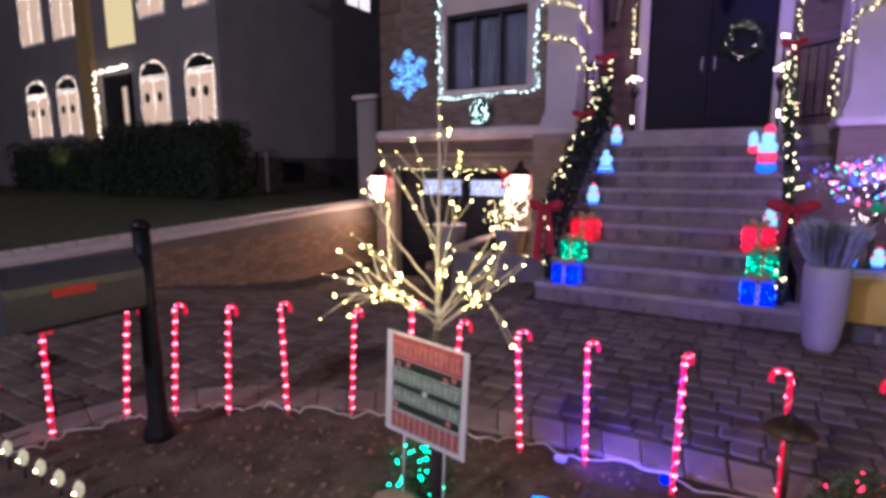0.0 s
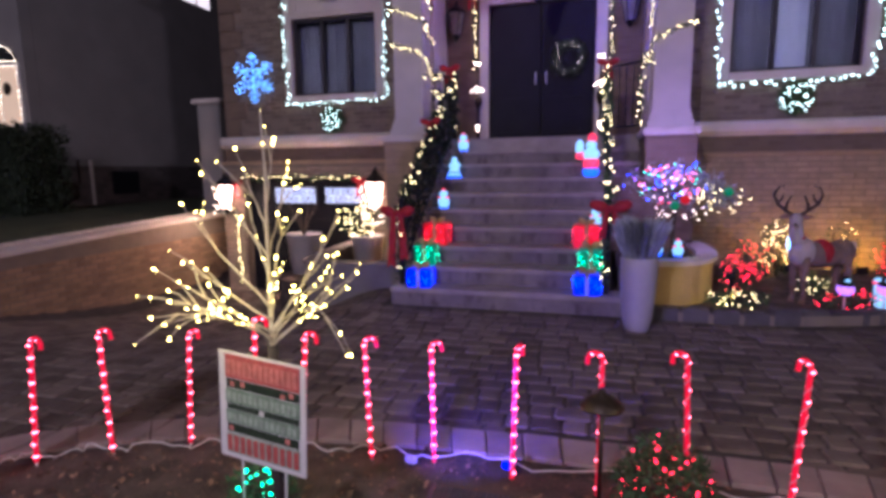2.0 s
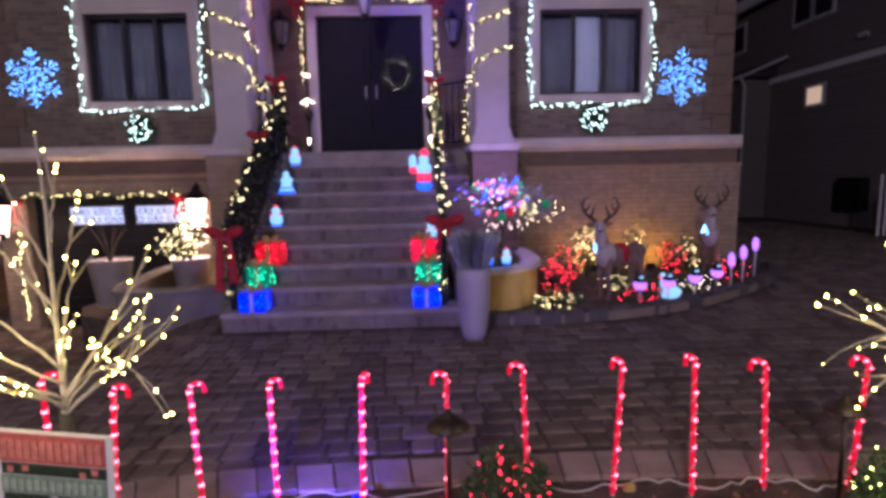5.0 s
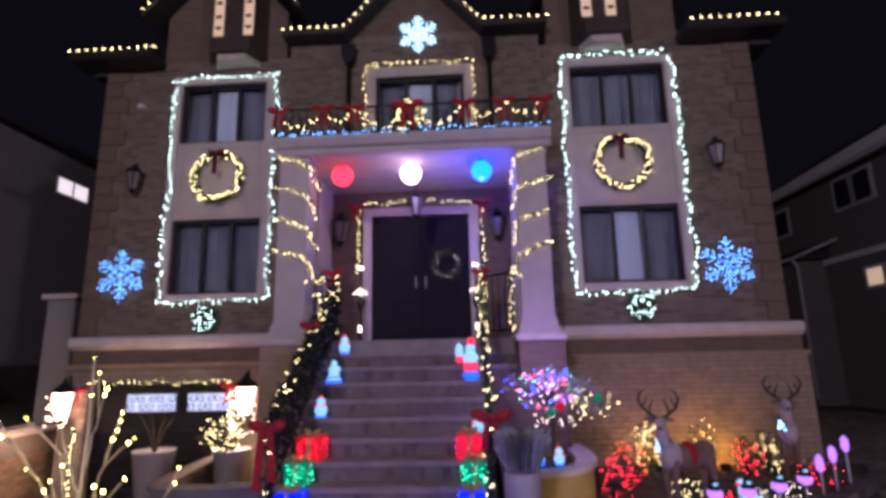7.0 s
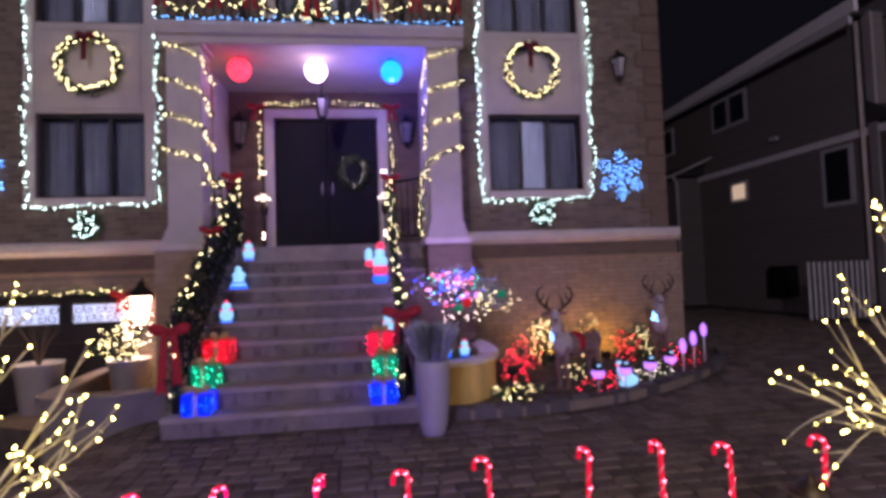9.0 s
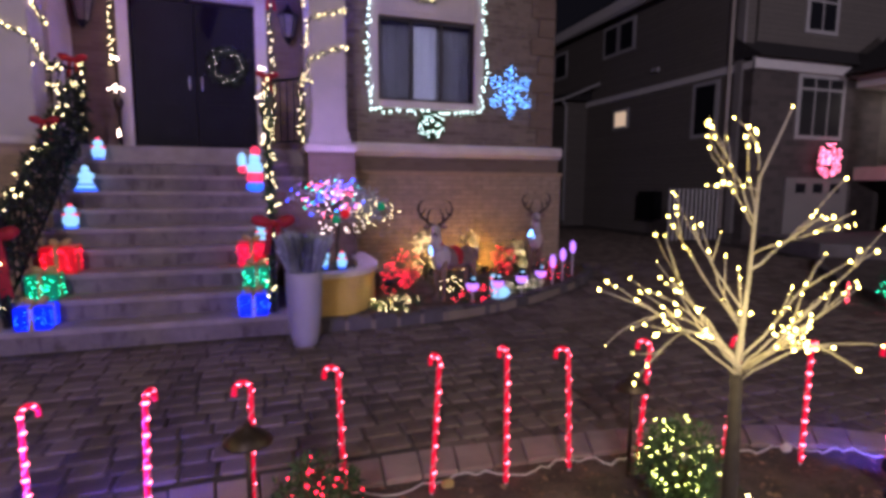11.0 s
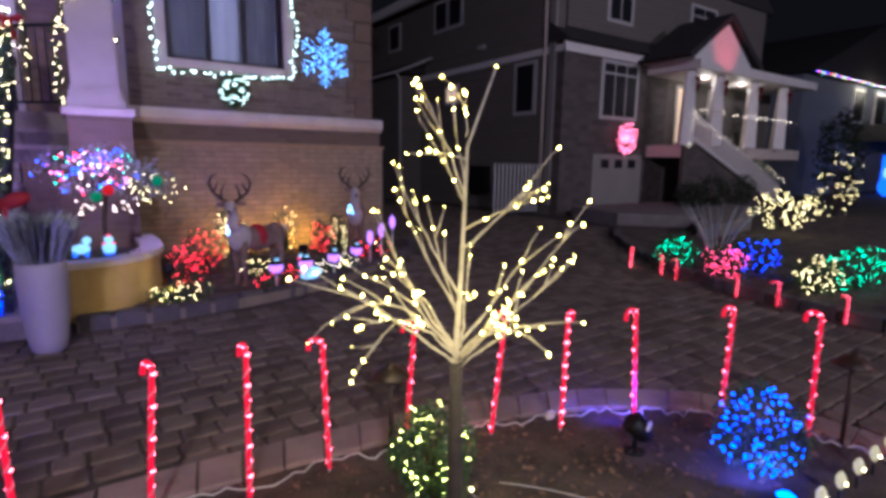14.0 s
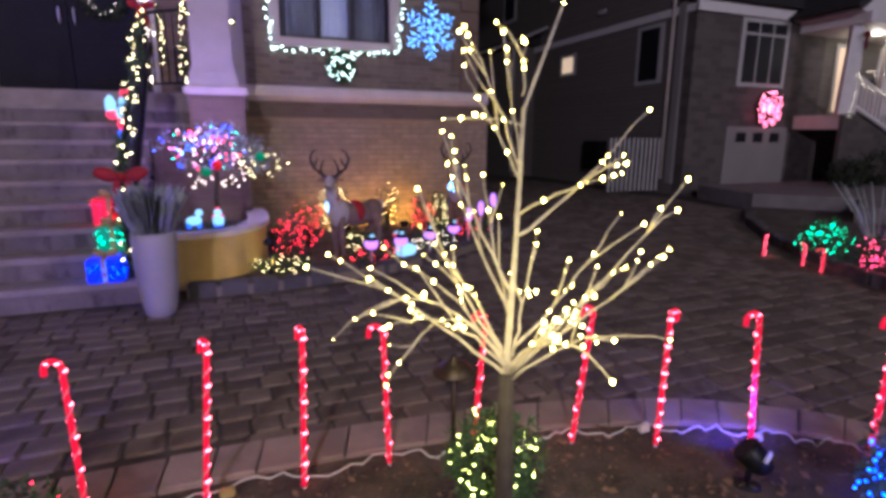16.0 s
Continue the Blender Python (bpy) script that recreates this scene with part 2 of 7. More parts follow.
FIGR = light_mat("lit_red_acrylic", (1.0, 0.05, 0.12), 1.0)
MAGENTA = light_mat("lit_violet_acrylic", (0.55, 0.22, 1.0), 1.2)
ARMB = light_mat("blue_frame_tube", (0.05, 0.16, 1.0), 0.35)
HALO = light_mat("lit_snowflake_core", (0.55, 0.85, 1.0), 2.2)


# ---- mesh helpers ----
def inverse_of(parent):
    return Matrix.Translation(-parent.location) if parent is not None and parent.type == "EMPTY" and parent.parent is None else Matrix()


def part(name, bm, material, parent=None, label="", smooth=False):
    me = bpy.data.meshes.new(name)
    bm.to_mesh(me)
    bm.free()
    for m in material if isinstance(material, (list, tuple)) else (material,):
        me.materials.append(m)
    if smooth:
        me.polygons.foreach_set("use_smooth", [True] * len(me.polygons))
    ob = new(name, me)
    if parent is not None:
        ob.parent = parent
        ob.matrix_parent_inverse = inverse_of(parent)
    if label:
        ob["label"] = label
    return ob


def thing(name, label, category, at=(0, 0, 0), group="", kind=""):
    ob = new(name)
    ob.location, ob.empty_display_size = at, 0.1
    return tagged(ob, label, category, group, kind)


def box(bm, x0, x1, y0, y1, z0, z1, bevel=0.0, mi=0):
    r = bmesh.ops.create_cube(bm, size=1, matrix=Matrix.Translation(((x0 + x1) / 2, (y0 + y1) / 2, (z0 + z1) / 2)) @ Matrix.Diagonal((abs(x1 - x0), abs(y1 - y0), abs(z1 - z0), 1)))
    fs = {f for v in r["verts"] for f in v.link_faces}
    for f in fs:
        f.material_index = mi
    if bevel:
        es = {e for v in r["verts"] for e in v.link_edges}
        bmesh.ops.bevel(bm, geom=list(es), offset=bevel, segments=2, affect="EDGES", material=mi)
    return bm


def cube(x0, x1, y0, y1, z0, z1, bevel=0.0):
    return box(bmesh.new(), x0, x1, y0, y1, z0, z1, bevel)


def prism(bm, outline, axis, a, b, mi=0):
    """Extrude an outline of 2D points along axis from a to b."""
    def at(p, v):
        return {"x": (v, p[0], p[1]), "y": (p[0], v, p[1]), "z": (p[0], p[1], v)}[axis]
    lo, hi = [bm.verts.new(at(p, a)) for p in outline], [bm.verts.new(at(p, b)) for p in outline]
    n = len(outline)
    fs = [bm.faces.new(lo[::-1]), bm.faces.new(hi)] + [bm.faces.new((lo[i], lo[(i + 1) % n], hi[(i + 1) % n], hi[i])) for i in range(n)]
    for f in fs:
        f.material_index = mi
    bmesh.ops.recalc_face_normals(bm, faces=fs)
    return bm


def tube(bm, pts, radii, n=8, mi=0, caps=True):
    pts = [Vector(p) for p in pts]
    if not isinstance(radii, (list, tuple)):
        radii = [radii] * len(pts)
    rings, side = [], None
    for i, p in enumerate(pts):
        d = (pts[min(i + 1, len(pts) - 1)] - pts[max(i - 1, 0)]).normalized()
        if side is None:
            side = d.cross(Vector((0.31, 0.95, 0.05))).normalized()
        side = (side - d * side.dot(d)).normalized()
        up = d.cross(side)
        rings.append([bm.verts.new(p + (side * math.cos(a) + up * math.sin(a)) * radii[i]) for a in (2 * math.pi * k / n for k in range(n))])
    for a, b in zip(rings, rings[1:]):
        for k in range(n):
            f = bm.faces.new((a[k], a[(k + 1) % n], b[(k + 1) % n], b[k]))
            f.material_index, f.smooth = mi, True
    if caps:
        for r in (rings[0][::-1], rings[-1]):
            bm.faces.new(r).material_index = mi
    return bm


def lathe(bm, profile, at=(0, 0, 0), n=24, mi=0, smooth=True):
    """Turn (radius, height) pairs round the z axis at a place."""
    rings = [[bm.verts.new((at[0] + r * math.cos(2 * math.pi * k / n), at[1] + r * math.sin(2 * math.pi * k / n), at[2] + h)) for k in range(n)] for r, h in profile]
    for a, b in zip(rings, rings[1:]):
        for k in range(n):
            f = bm.faces.new((a[k], a[(k + 1) % n], b[(k + 1) % n], b[k]))
            f.material_index, f.smooth = mi, smooth
    bm.faces.new(rings[0][::-1]).material_index = mi
    bm.faces.new(rings[-1]).material_index = mi
    return bm


def ball(bm, at, size, sub=2, mi=0, turn=None):
    size = size if isinstance(size, (tuple, list)) else (size, size, size)
    m = Matrix.Translation(at) @ (turn or Matrix()) @ Matrix.Diagonal((*size, 1))
    r = bmesh.ops.create_icosphere(bm, subdivisions=sub, radius=1, matrix=m)
    for f in {f for v in r["verts"] for f in v.link_faces}:
        f.material_index, f.smooth = mi, True
    return bm


BULB = {}


def bulbs(parent, pts, material, r=0.02, sub=1, name="bulb", long=1.0, joined=False):
    """Small lights at every point: each one a part on one shared mesh or, where they are too small to tell apart, one joined part."""
    r *= 1.0 if material == REDHOT else 0.70
    key = (material.name, r, sub, long)
    if key not in BULB:
        bm = bmesh.new()
        ball(bm, (0, 0, 0), (r, r, r * long), sub)
        me = bpy.data.meshes.new(name)
        bm.to_mesh(me)
        bm.free()
        me.materials.append(material)
        BULB[key] = me
    inv = inverse_of(parent)
    if joined:
        if not pts:
            return
        src = BULB[key]
        vs, fs = [v.co.copy() for v in src.vertices], [tuple(p.vertices) for p in src.polygons]
        rng = random.Random(len(pts))
        verts, faces = [], []
        for p in pts:
            n, p, q = len(verts), Vector(p), rng.uniform(0.7, 1.25)
            verts += [p + v * q for v in vs]
            faces += [tuple(n + k for k in f) for f in fs]
        me = bpy.data.meshes.new(name + "_net")
        me.from_pydata(verts, [], faces)
        me.materials.append(material)
        ob = new(name + "_net", me)
        ob.parent, ob.matrix_parent_inverse, ob["kind"] = parent, inv, "stuff"
        return
    for p in pts:
        ob = new(name, BULB[key])
        ob.parent, ob.matrix_parent_inverse, ob.location = parent, inv, p


def along(pts, step, start=0.0):
    """Points every step along a polyline."""
    out, left = [], start
    for a, b in zip(pts, pts[1:]):
        a, b = Vector(a), Vector(b)
        d = (b - a).length
        s = left
        while s < d:
            out.append(a.lerp(b, s / d))
            s += step
        left = s - d
    return out


def jitter(rng, pts, a):
    return [Vector(p) + Vector((rng.uniform(-a, a), rng.uniform(-a, a), rng.uniform(-a, a))) for p in pts]


def string_lights(name, label, pts, step, material, r=0.02, rng=None, sway=0.012, wire=None, group="", sub=1, at=None, long=1.3):
    rng = rng or random.Random(len(pts) * 7 + int(step * 1000))
    t = thing(name, label, "string lights", at or pts[0], group)
    bm = bmesh.new()
    tube(bm, pts, 0.006, 5)
    part("wire", bm, wire or GREENWIRE, t)
    bulbs(t, jitter(rng, along(pts, step, step * 0.4), sway), material, r, sub, long=long)
    return t


def needles(bm, rng, centre, n, spread, size, mi=0):
    """A clump of small pointed leaves."""
    for _ in range(n):
        d = Vector((rng.gauss(0, 1), rng.gauss(0, 1), rng.gauss(0, 1))).normalized()
        c = Vector(centre) + Vector((d.x * spread[0], d.y * spread[1], d.z * spread[2])) * rng.uniform(0.55, 1.0)
        w = d.cross(Vector((rng.uniform(-1, 1), rng.uniform(-1, 1), 1))).normalized() * size * 0.22
        tip = c + (d + Vector((rng.uniform(-.6, .6), rng.uniform(-.6, .6), rng.uniform(-.6, .6)))).normalized() * size
        f = bm.faces.new([bm.verts.new(c - w), bm.verts.new(c + w), bm.verts.new(tip)])
        f.material_index = mi
    return bm


def bow(parent_or_none, at, s, name="bow", label="red velvet bow with hanging tails"):
    """A ribbon bow: two loops, a knot and two tails, facing -y."""
    t = parent_or_none or thing(name, label, "bow", at, "red bows")
    x, y, z = at
    bm = bmesh.new()
    for sg in (-1, 1):
        ball(bm, (x + sg * 0.55 * s, y, z + 0.16 * s), (0.52 * s, 0.16 * s, 0.30 * s), 2, turn=Matrix.Rotation(-sg * 0.35, 4, "Y"))
        prism(bm, [(x + sg * 0.05 * s, z), (x + sg * 0.28 * s, z), (x + sg * 0.55 * s, z - 1.5 * s), (x + sg * 0.4 * s, z - 1.38 * s), (x + sg * 0.22 * s, z - 1.5 * s)][::sg], "y", y - 0.06 * s, y - 0.02 * s)
    ball(bm, (x, y - 0.1 * s, z + 0.05 * s), (0.17 * s, 0.15 * s, 0.2 * s), 2)
    return part(name if parent_or_none else "ribbon", bm, REDV, t, "red velvet bow" if parent_or_none else "")


def wreath(at, r, thick, material, count, label, rng, bulb=0.018, green=GREEN, group="wreaths", tilt=0.0, name="wreath"):
    x, y, z = at
    t = thing(name, label, "wreath", at, group)
    bm = bmesh.new()
    for k in range(60):
        a = 2 * math.pi * k / 60
        needles(bm, rng, (x + r * math.cos(a), y, z + r * math.sin(a)), 10, (thick, thick * 0.6, thick), 0.06)
    part("greenery", bm, green, t)["kind"] = "stuff"
    bm = bmesh.new()
    tube(bm, [(x + r * math.cos(2 * math.pi * k / 30), y, z + r * math.sin(2 * math.pi * k / 30)) for k in range(31)], thick * 0.35, 6)
    part("ring", bm, HEDGE, t)
    pts = []
    for k in range(count):
        a = 2 * math.pi * (k + rng.uniform(-.35, .35)) / count
        q = r + rng.uniform(-1, 1) * thick * 0.8
        pts.append((x + q * math.cos(a), y - thick * rng.uniform(0.5, 0.9), z + q * math.sin(a)))
    bulbs(t, pts, material, bulb)
    return t


# ---- ground ----
def smooth01(v):
    v = min(1.0, max(0.0, v))
    return v * v * (3 - 2 * v)


def level(x, y):
    """Height of the paving: flat, but for the ramp that sinks to the garage."""
    if x < -6.2 or y > 0.3:
        return 0.0
    return -0.72 * smooth01((y + 6.0) / 4.6) * smooth01((-1.5 - x) / 1.9)


def bed_edge(a, off=0.0):
    """The rim of the planted island, by angle."""
    c, s = math.cos(a), math.sin(a)
    return (1.25 + (3.75 + off) * math.copysign(abs(c) ** (2 / 2.6), c), -7.8 + (1.72 + off) * math.copysign(abs(s) ** (2 / 2.6), s))


bm = bmesh.new()
xs = [-400, -120, -40, -20, -12] + [-6.6 + 0.2 * i for i in range(28)] + [0, 3, 6, 9, 12, 20, 40, 120, 400]
ys = [-400, -120, -40, -20, -9] + [-6.4 + 0.2 * i for i in range(34)] + [2, 6, 12, 20, 40, 120, 400]
grid = [[bm.verts.new((x, y, level(x, y) - 0.007)) for y in ys] for x in xs]
for i in range(len(xs) - 1):
    for j in range(len(ys) - 1):
        bm.faces.new((grid[i][j], grid[i + 1][j], grid[i + 1][j + 1], grid[i][j + 1]))
tagged(part("ground", bm, JOINT), "dark sanded ground below the pavers", "ground", kind="structure")

# planted island
rng = random.Random(3)
bm = bmesh.new()
N = 60
rings = []
for q in (1.0, 0.8, 0.55, 0.3, 0.0):
    ring = []
    for k in range(N):
        x, y = bed_edge(2 * math.pi * k / N, -0.01)
        x, y = 1.25 + (x - 1.25) * q, -7.8 + (max(y, -7.95) + 7.8) * q
        ring.append(bm.verts.new((x, y, -0.005 if q == 1.0 else 0.012 + rng.uniform(0, 0.03))))
    rings.append(ring)
for a, b in zip(rings, rings[1:]):
    for k in range(N):
        bm.faces.new((a[k], a[(k + 1) % N], b[(k + 1) % N], b[k])).smooth = True
island = tagged(part("garden_bed", bm, SOIL), "bare soil island bed with dead leaves", "flower bed", kind="structure")
bm = bmesh.new()
for _ in range(5200):
    a, q = rng.uniform(0, math.pi), math.sqrt(rng.random())
    x, y = bed_edge(a, -0.05)
    c = Vector((1.25 + (x - 1.25) * q, -7.8 + (y + 7.8) * q, 0.028 + rng.uniform(0, 0.02)))
    s, t = rng.choice((0.006, 0.008, 0.010, 0.014, 0.022)) * rng.uniform(0.8, 1.25), rng.uniform(0, 6.3)
    u = Vector((math.cos(t), math.sin(t), rng.uniform(-.4, .4))) * s
    v = Vector((-math.sin(t), math.cos(t), rng.uniform(-.5, .5))) * s * 0.6
    bm.faces.new([bm.verts.new(p) for p in (c - u, c - v * 0.9, c + u, c + v)])
tagged(part("leaf_litter", bm, LEAFLIT, island), "brown fallen leaves and wood chips", "", kind="stuff")

# right-hand bed at the house, with its kerb of blocks
ARC = [(1.55, -3.1), (2.2, -3.12), (2.9, -3.02), (3.6, -2.82), (4.3, -2.48), (5.0, -2.02), (5.6, -1.55), (6.15, -1.0), (6.5, -0.3)]
bm = bmesh.new()
prism(bm, [(1.5, 0.0)] + ARC + [(6.5, 0.0)], "z", -0.05, 0.06)
tagged(part("garden_bed", bm, SOIL), "dark soil bed against the house wall", "flower bed", kind="structure")
kerb = thing("kerb", "kerb of dark rough belgian blocks edging the bed", "kerb", (1.55, -3.1, 0), kind="structure")


def blocks(parent, line, length, width, height, material, seed):
    rng = random.Random(seed)
    pts = along([(*p, 0) for p in line], length + 0.022)
    for a, b in zip(pts, pts[1:]):
        d = (b - a).normalized()
        n = Vector((-d.y, d.x, 0))
        bm = bmesh.new()
        h = height + rng.uniform(-0.012, 0.012)
        w = width / 2 + rng.uniform(-0.008, 0.008)
        m = Matrix((( d.x, n.x, 0, (a.x + b.x) / 2), (d.y, n.y, 0, (a.y + b.y) / 2), (0, 0, 1, 0), (0, 0, 0, 1)))
        box(bm, -length / 2, length / 2, -w, w, -0.04, h, 0.012)
        bm.transform(m)
        part("block", bm, material, parent)


def mortar_bed(parent, line, width, height):
    """The pale joint mortar that shows between kerb blocks."""
    pts = along([(*p, 0) for p in line], 0.12)
    bm, rows = bmesh.new(), []
    for i, p in enumerate(pts):
        d = (pts[min(i + 1, len(pts) - 1)] - pts[max(i - 1, 0)]).normalized()
        n = Vector((-d.y, d.x, 0)) * width / 2
        rows.append([bm.verts.new((*(p + n * k).xy, z)) for k, z in ((1, -0.04), (-1, -0.04), (-1, height), (1, height))])
    for a, b in zip(rows, rows[1:]):
        for k in range(4):
            bm.faces.new((a[k], a[(k + 1) % 4], b[(k + 1) % 4], b[k]))
    part("joint_mortar", bm, MORTAR, parent, "pale joint mortar")


mortar_bed(kerb, ARC, 0.122, 0.095)
blocks(kerb, ARC, 0.25, 0.13, 0.13, COBBLE, 5)
far_kerb = thing("kerb", "kerb of dark blocks round the neighbouring bed", "kerb", (8, -5, 0), kind="structure")
FARC = [(12.0, -0.6), (10.6, -1.6), (9.4, -2.9), (8.6, -4.0), (8.0, -5.2), (7.75, -6.4), (7.7, -7.6)]
blocks(far_kerb, FARC[::-1], 0.34, 0.14, 0.12, COBBLE, 6)
bm = bmesh.new()
prism(bm, FARC + [(20, -7.6), (20, -0.6)], "z", -0.05, 0.07)
tagged(part("garden_bed", bm, SOIL), "neighbouring soil bed with lit shrubs", "flower bed", kind="structure")

# left retaining wall and the neighbour's lawn
bm = bmesh.new()
prism(bm, [(-9.0, -1.0), (1.5, -1.0), (1.5, 0.66), (-1.0, 0.62), (-4.4, 0.46), (-9.0, 0.30)], "x", -6.55, -6.25)
tagged(part("retaining_wall", bm, BROWN), "brown brick retaining wall beside the garage ramp", "wall", kind="structure")
bm = bmesh.new()
prism(bm, [(-9.0, 0.30), (-4.4, 0.46), (-1.0, 0.62), (1.5, 0.66), (1.5, 0.72), (-1.0, 0.68), (-4.4, 0.52), (-9.0, 0.36)], "x", -6.62, -6.2)
tagged(part("wall_coping", bm, CAST), "pale stone coping on the retaining wall", "coping", kind="structure")
bm = bmesh.new()
prism(bm, [(-9.0, -0.5), (40, -0.5), (40, 0.8), (1.5, 0.68), (-1.0, 0.63), (-4.4, 0.48), (-9.0, 0.32)], "x", -60, -6.62)
tagged(part("lawn", bm, GRASS), "dark night lawn of the neighbouring house", "lawn", kind="structure")
edging = thing("lawn_edging", "row of pale scalloped edging stones", "edging", (-6.8, -3, 0.5), kind="structure")
for k in range(46):
    y = -6.6 + k * 0.18
    z = 0.32 + (y + 9) * 0.036
    bm = bmesh.new()
    box(bm, -6.86, -6.80, y, y + 0.165, z, z + 0.075, 0.012)
    part("edging_stone", bm, CAST, edging)

# ---- the house ----
def wall_with_windows(name, x0, x1, y0, y1, z0, z1, holes, material, label):
    """A wall along x from boxes round its openings (x0, x1, z0, z1), one above the other."""
    bm = bmesh.new()
    hx0, hx1 = holes[0][0], holes[0][1]
    box(bm, x0, hx0, y0, y1, z0, z1)
    box(bm, hx1, x1, y0, y1, z0, z1)
    z = z0
    for h in sorted(holes, key=lambda h: h[2]):
        if h[2] > z:
            box(bm, hx0, hx1, y0, y1, z, h[2])
        z = h[3]
    if z < z1:
        box(bm, hx0, hx1, y0, y1, z, z1)
    return tagged(part(name, bm, material), label, "wall", kind="structure")


EAVE = 7.15
LW, RW = (-4.17, -2.61), (2.80, 4.42)
LOW, UP = (2.84, 4.14), (5.55, 6.68)
wall_with_windows("wall_west_wing", -5.6, -2.2, 0.0, 0.3, 2.0, EAVE, [(*LW, *LOW), (*LW, *UP)], BRICK, "tan brick wall of the left house wing")
wall_with_windows("wall_east_wing", 2.3, 5.88, 0.0, 0.3, 2.0, EAVE, [(*RW, *LOW), (*RW, *UP)], BRICK, "tan brick wall of the right house wing")
wall_with_windows("wall_centre", -2.2, 2.3, 0.0, 0.3, 4.98, 7.5, [(-0.62, 0.95, 4.98, 6.65)], BRICK, "tan brick wall over the balcony")
# basement storey
bm = cube(2.2, 6.08, -0.08, 0.3, -0.1, 1.70)
tagged(part("wall_basement_east", bm, STONE), "warm tan stone basement wall lit by floodlight", "wall", kind="structure")
bm = bmesh.new()
box(bm, -5.75, -5.3, -0.08, 0.3, -1.0, 1.70)
box(bm, -2.95, -2.2, -0.08, 0.3, -1.0, 1.70)
box(bm, -5.3, -2.95, -0.08, 0.3, 1.40, 1.70)
tagged(part("wall_basement_west", bm, STONE), "tan stone basement wall with garage opening", "wall", kind="structure")
for nm, a, b in (("west", -5.68, -2.2), ("east", 2.2, 6.05)):
    tagged(part("wall_strip_" + nm, cube(a, b, -0.03, 0.3, 1.70, 1.95), BRICK), "darker brick strip under the stone band", "wall", kind="structure")
    bm = bmesh.new()
    prism(bm, [(0.0, 1.95), (-0.06, 1.95), (-0.13, 2.02), (-0.13, 2.12), (-0.09, 2.16), (0.0, 2.17)], "x", a - 0.02, b + 0.02)
    tagged(part("trim_band_" + nm, bm, CAST), "pale stone belt course on the facade", "trim", kind="structure")
    bm = cube(a - 0.05, b + 0.05, -0.12, -0.02, 1.66, 1.72, 0.01)
    tagged(part("trim_ledge_" + nm, bm, STONE), "thin stone ledge over the basement", "trim", kind="structure")
# side and back walls
for nm, a, b in (("west", -5.6, -5.3), ("east", 5.58, 5.88)):
    tagged(part("wall_side_" + nm, cube(a, b, 0.3, 11, -0.9, EAVE), BRICK), "brick side wall of the house", "wall", kind="structure")
tagged(part("wall_back", cube(-5.6, 5.88, 11, 11.3, -0.9, EAVE), BRICK), "rear wall of the house", "wall", kind="structure")
# quoins at the corners
for nm, xe, sg in (("quoins_west", -5.6, 1), ("quoins_east", 5.88, -1)):
    q = thing(nm, "toothed corner stones of the brick facade", "quoins", (xe, 0, 2.2), kind="structure")
    for k in range(16):
        w = 0.42 if k % 2 else 0.28
        z = 2.18 + k * 0.31
        x = sorted((xe - sg * 0.035, xe + sg * w))
        part("quoin", cube(x[0], x[1], -0.035, 0.2, z, z + 0.30, 0.008), BRICK, q)
# roofs
bm = bmesh.new()
prism(bm, [(0.32, 7.15), (0.9, 7.15), (5.5, 10.6), (11.3, 7.12), (11.9, 7.22), (5.5, 11.0), (0.32, 7.3)], "x", -6.15, 6.5)
tagged(part("roof", bm, ROOF), "dark shingle main roof", "roof", kind="structure")
for nm, a, b, apex in (("west", -4.56, -2.28, -3.42), ("east", 2.44, 4.72, 3.58)):
    bm = bmesh.new()
    prism(bm, [(a, EAVE), (b, EAVE), (b, 8.1), (apex, 9.35), (a, 8.1)], "y", -0.004, 3.0)
    tagged(part("wall_dormer_" + nm, bm, BRICK), "brick wall dormer over the wing windows", "wall", kind="structure")
    bm = bmesh.new()
    w = 0.32
    prism(bm, [(a - w, 7.92), (apex, 9.52), (b + w, 7.92), (b + w, 8.04), (apex, 9.68), (a - w, 8.04)], "y", -0.35, 4.0)
    tagged(part("roof_dormer_" + nm, bm, ROOF), "dark roof over the wall dormer", "roof", kind="structure")
    eave = cube(a - 1.5 if nm == "west" else b - 0.02, a + 0.02 if nm == "west" else b + 1.62, -0.5, 0.0, 7.02, 7.18, 0.02)
    tagged(part("soffit_" + nm, eave, FRAME), "dark eave box with gutter", "eave", kind="structure")
bm = bmesh.new()
prism(bm, [(-1.2, 7.5), (1.35, 7.5), (0.07, 8.85)], "y", 0.002, 0.3)
tagged(part("wall_gable", bm, BRICK), "brick centre gable", "wall", kind="structure")
bm = bmesh.new()
prism(bm, [(-2.25, 7.38), (-1.15, 7.38), (0.07, 8.72), (1.29, 7.38), (2.42, 7.38), (2.42, 7.5), (1.35, 7.5), (0.07, 8.92), (-1.21, 7.5), (-2.25, 7.5)], "y", -0.35, 3.0)
tagged(part("roof_gable", bm, ROOF), "dark eave and raking roof over the centre gable", "roof", kind="structure")
for x in (-1.1, 1.41):
    t = thing("downspout", "black gutter head and downspout", "downspout", (x, -0.1, 5.0), "downspouts")
    bm = bmesh.new()
    prism(bm, [(x - 0.13, 7.25), (x + 0.13, 7.25), (x + 0.11, 7.0), (x + 0.05, 6.88), (x - 0.05, 6.88), (x - 0.11, 7.0)], "y", -0.2, -0.01)
    part("gutter_head", bm, BLACK, t)
    part("pipe", tube(bmesh.new(), [(x, -0.08, 6.9), (x, -0.08, 5.0)], 0.04), BLACK, t)


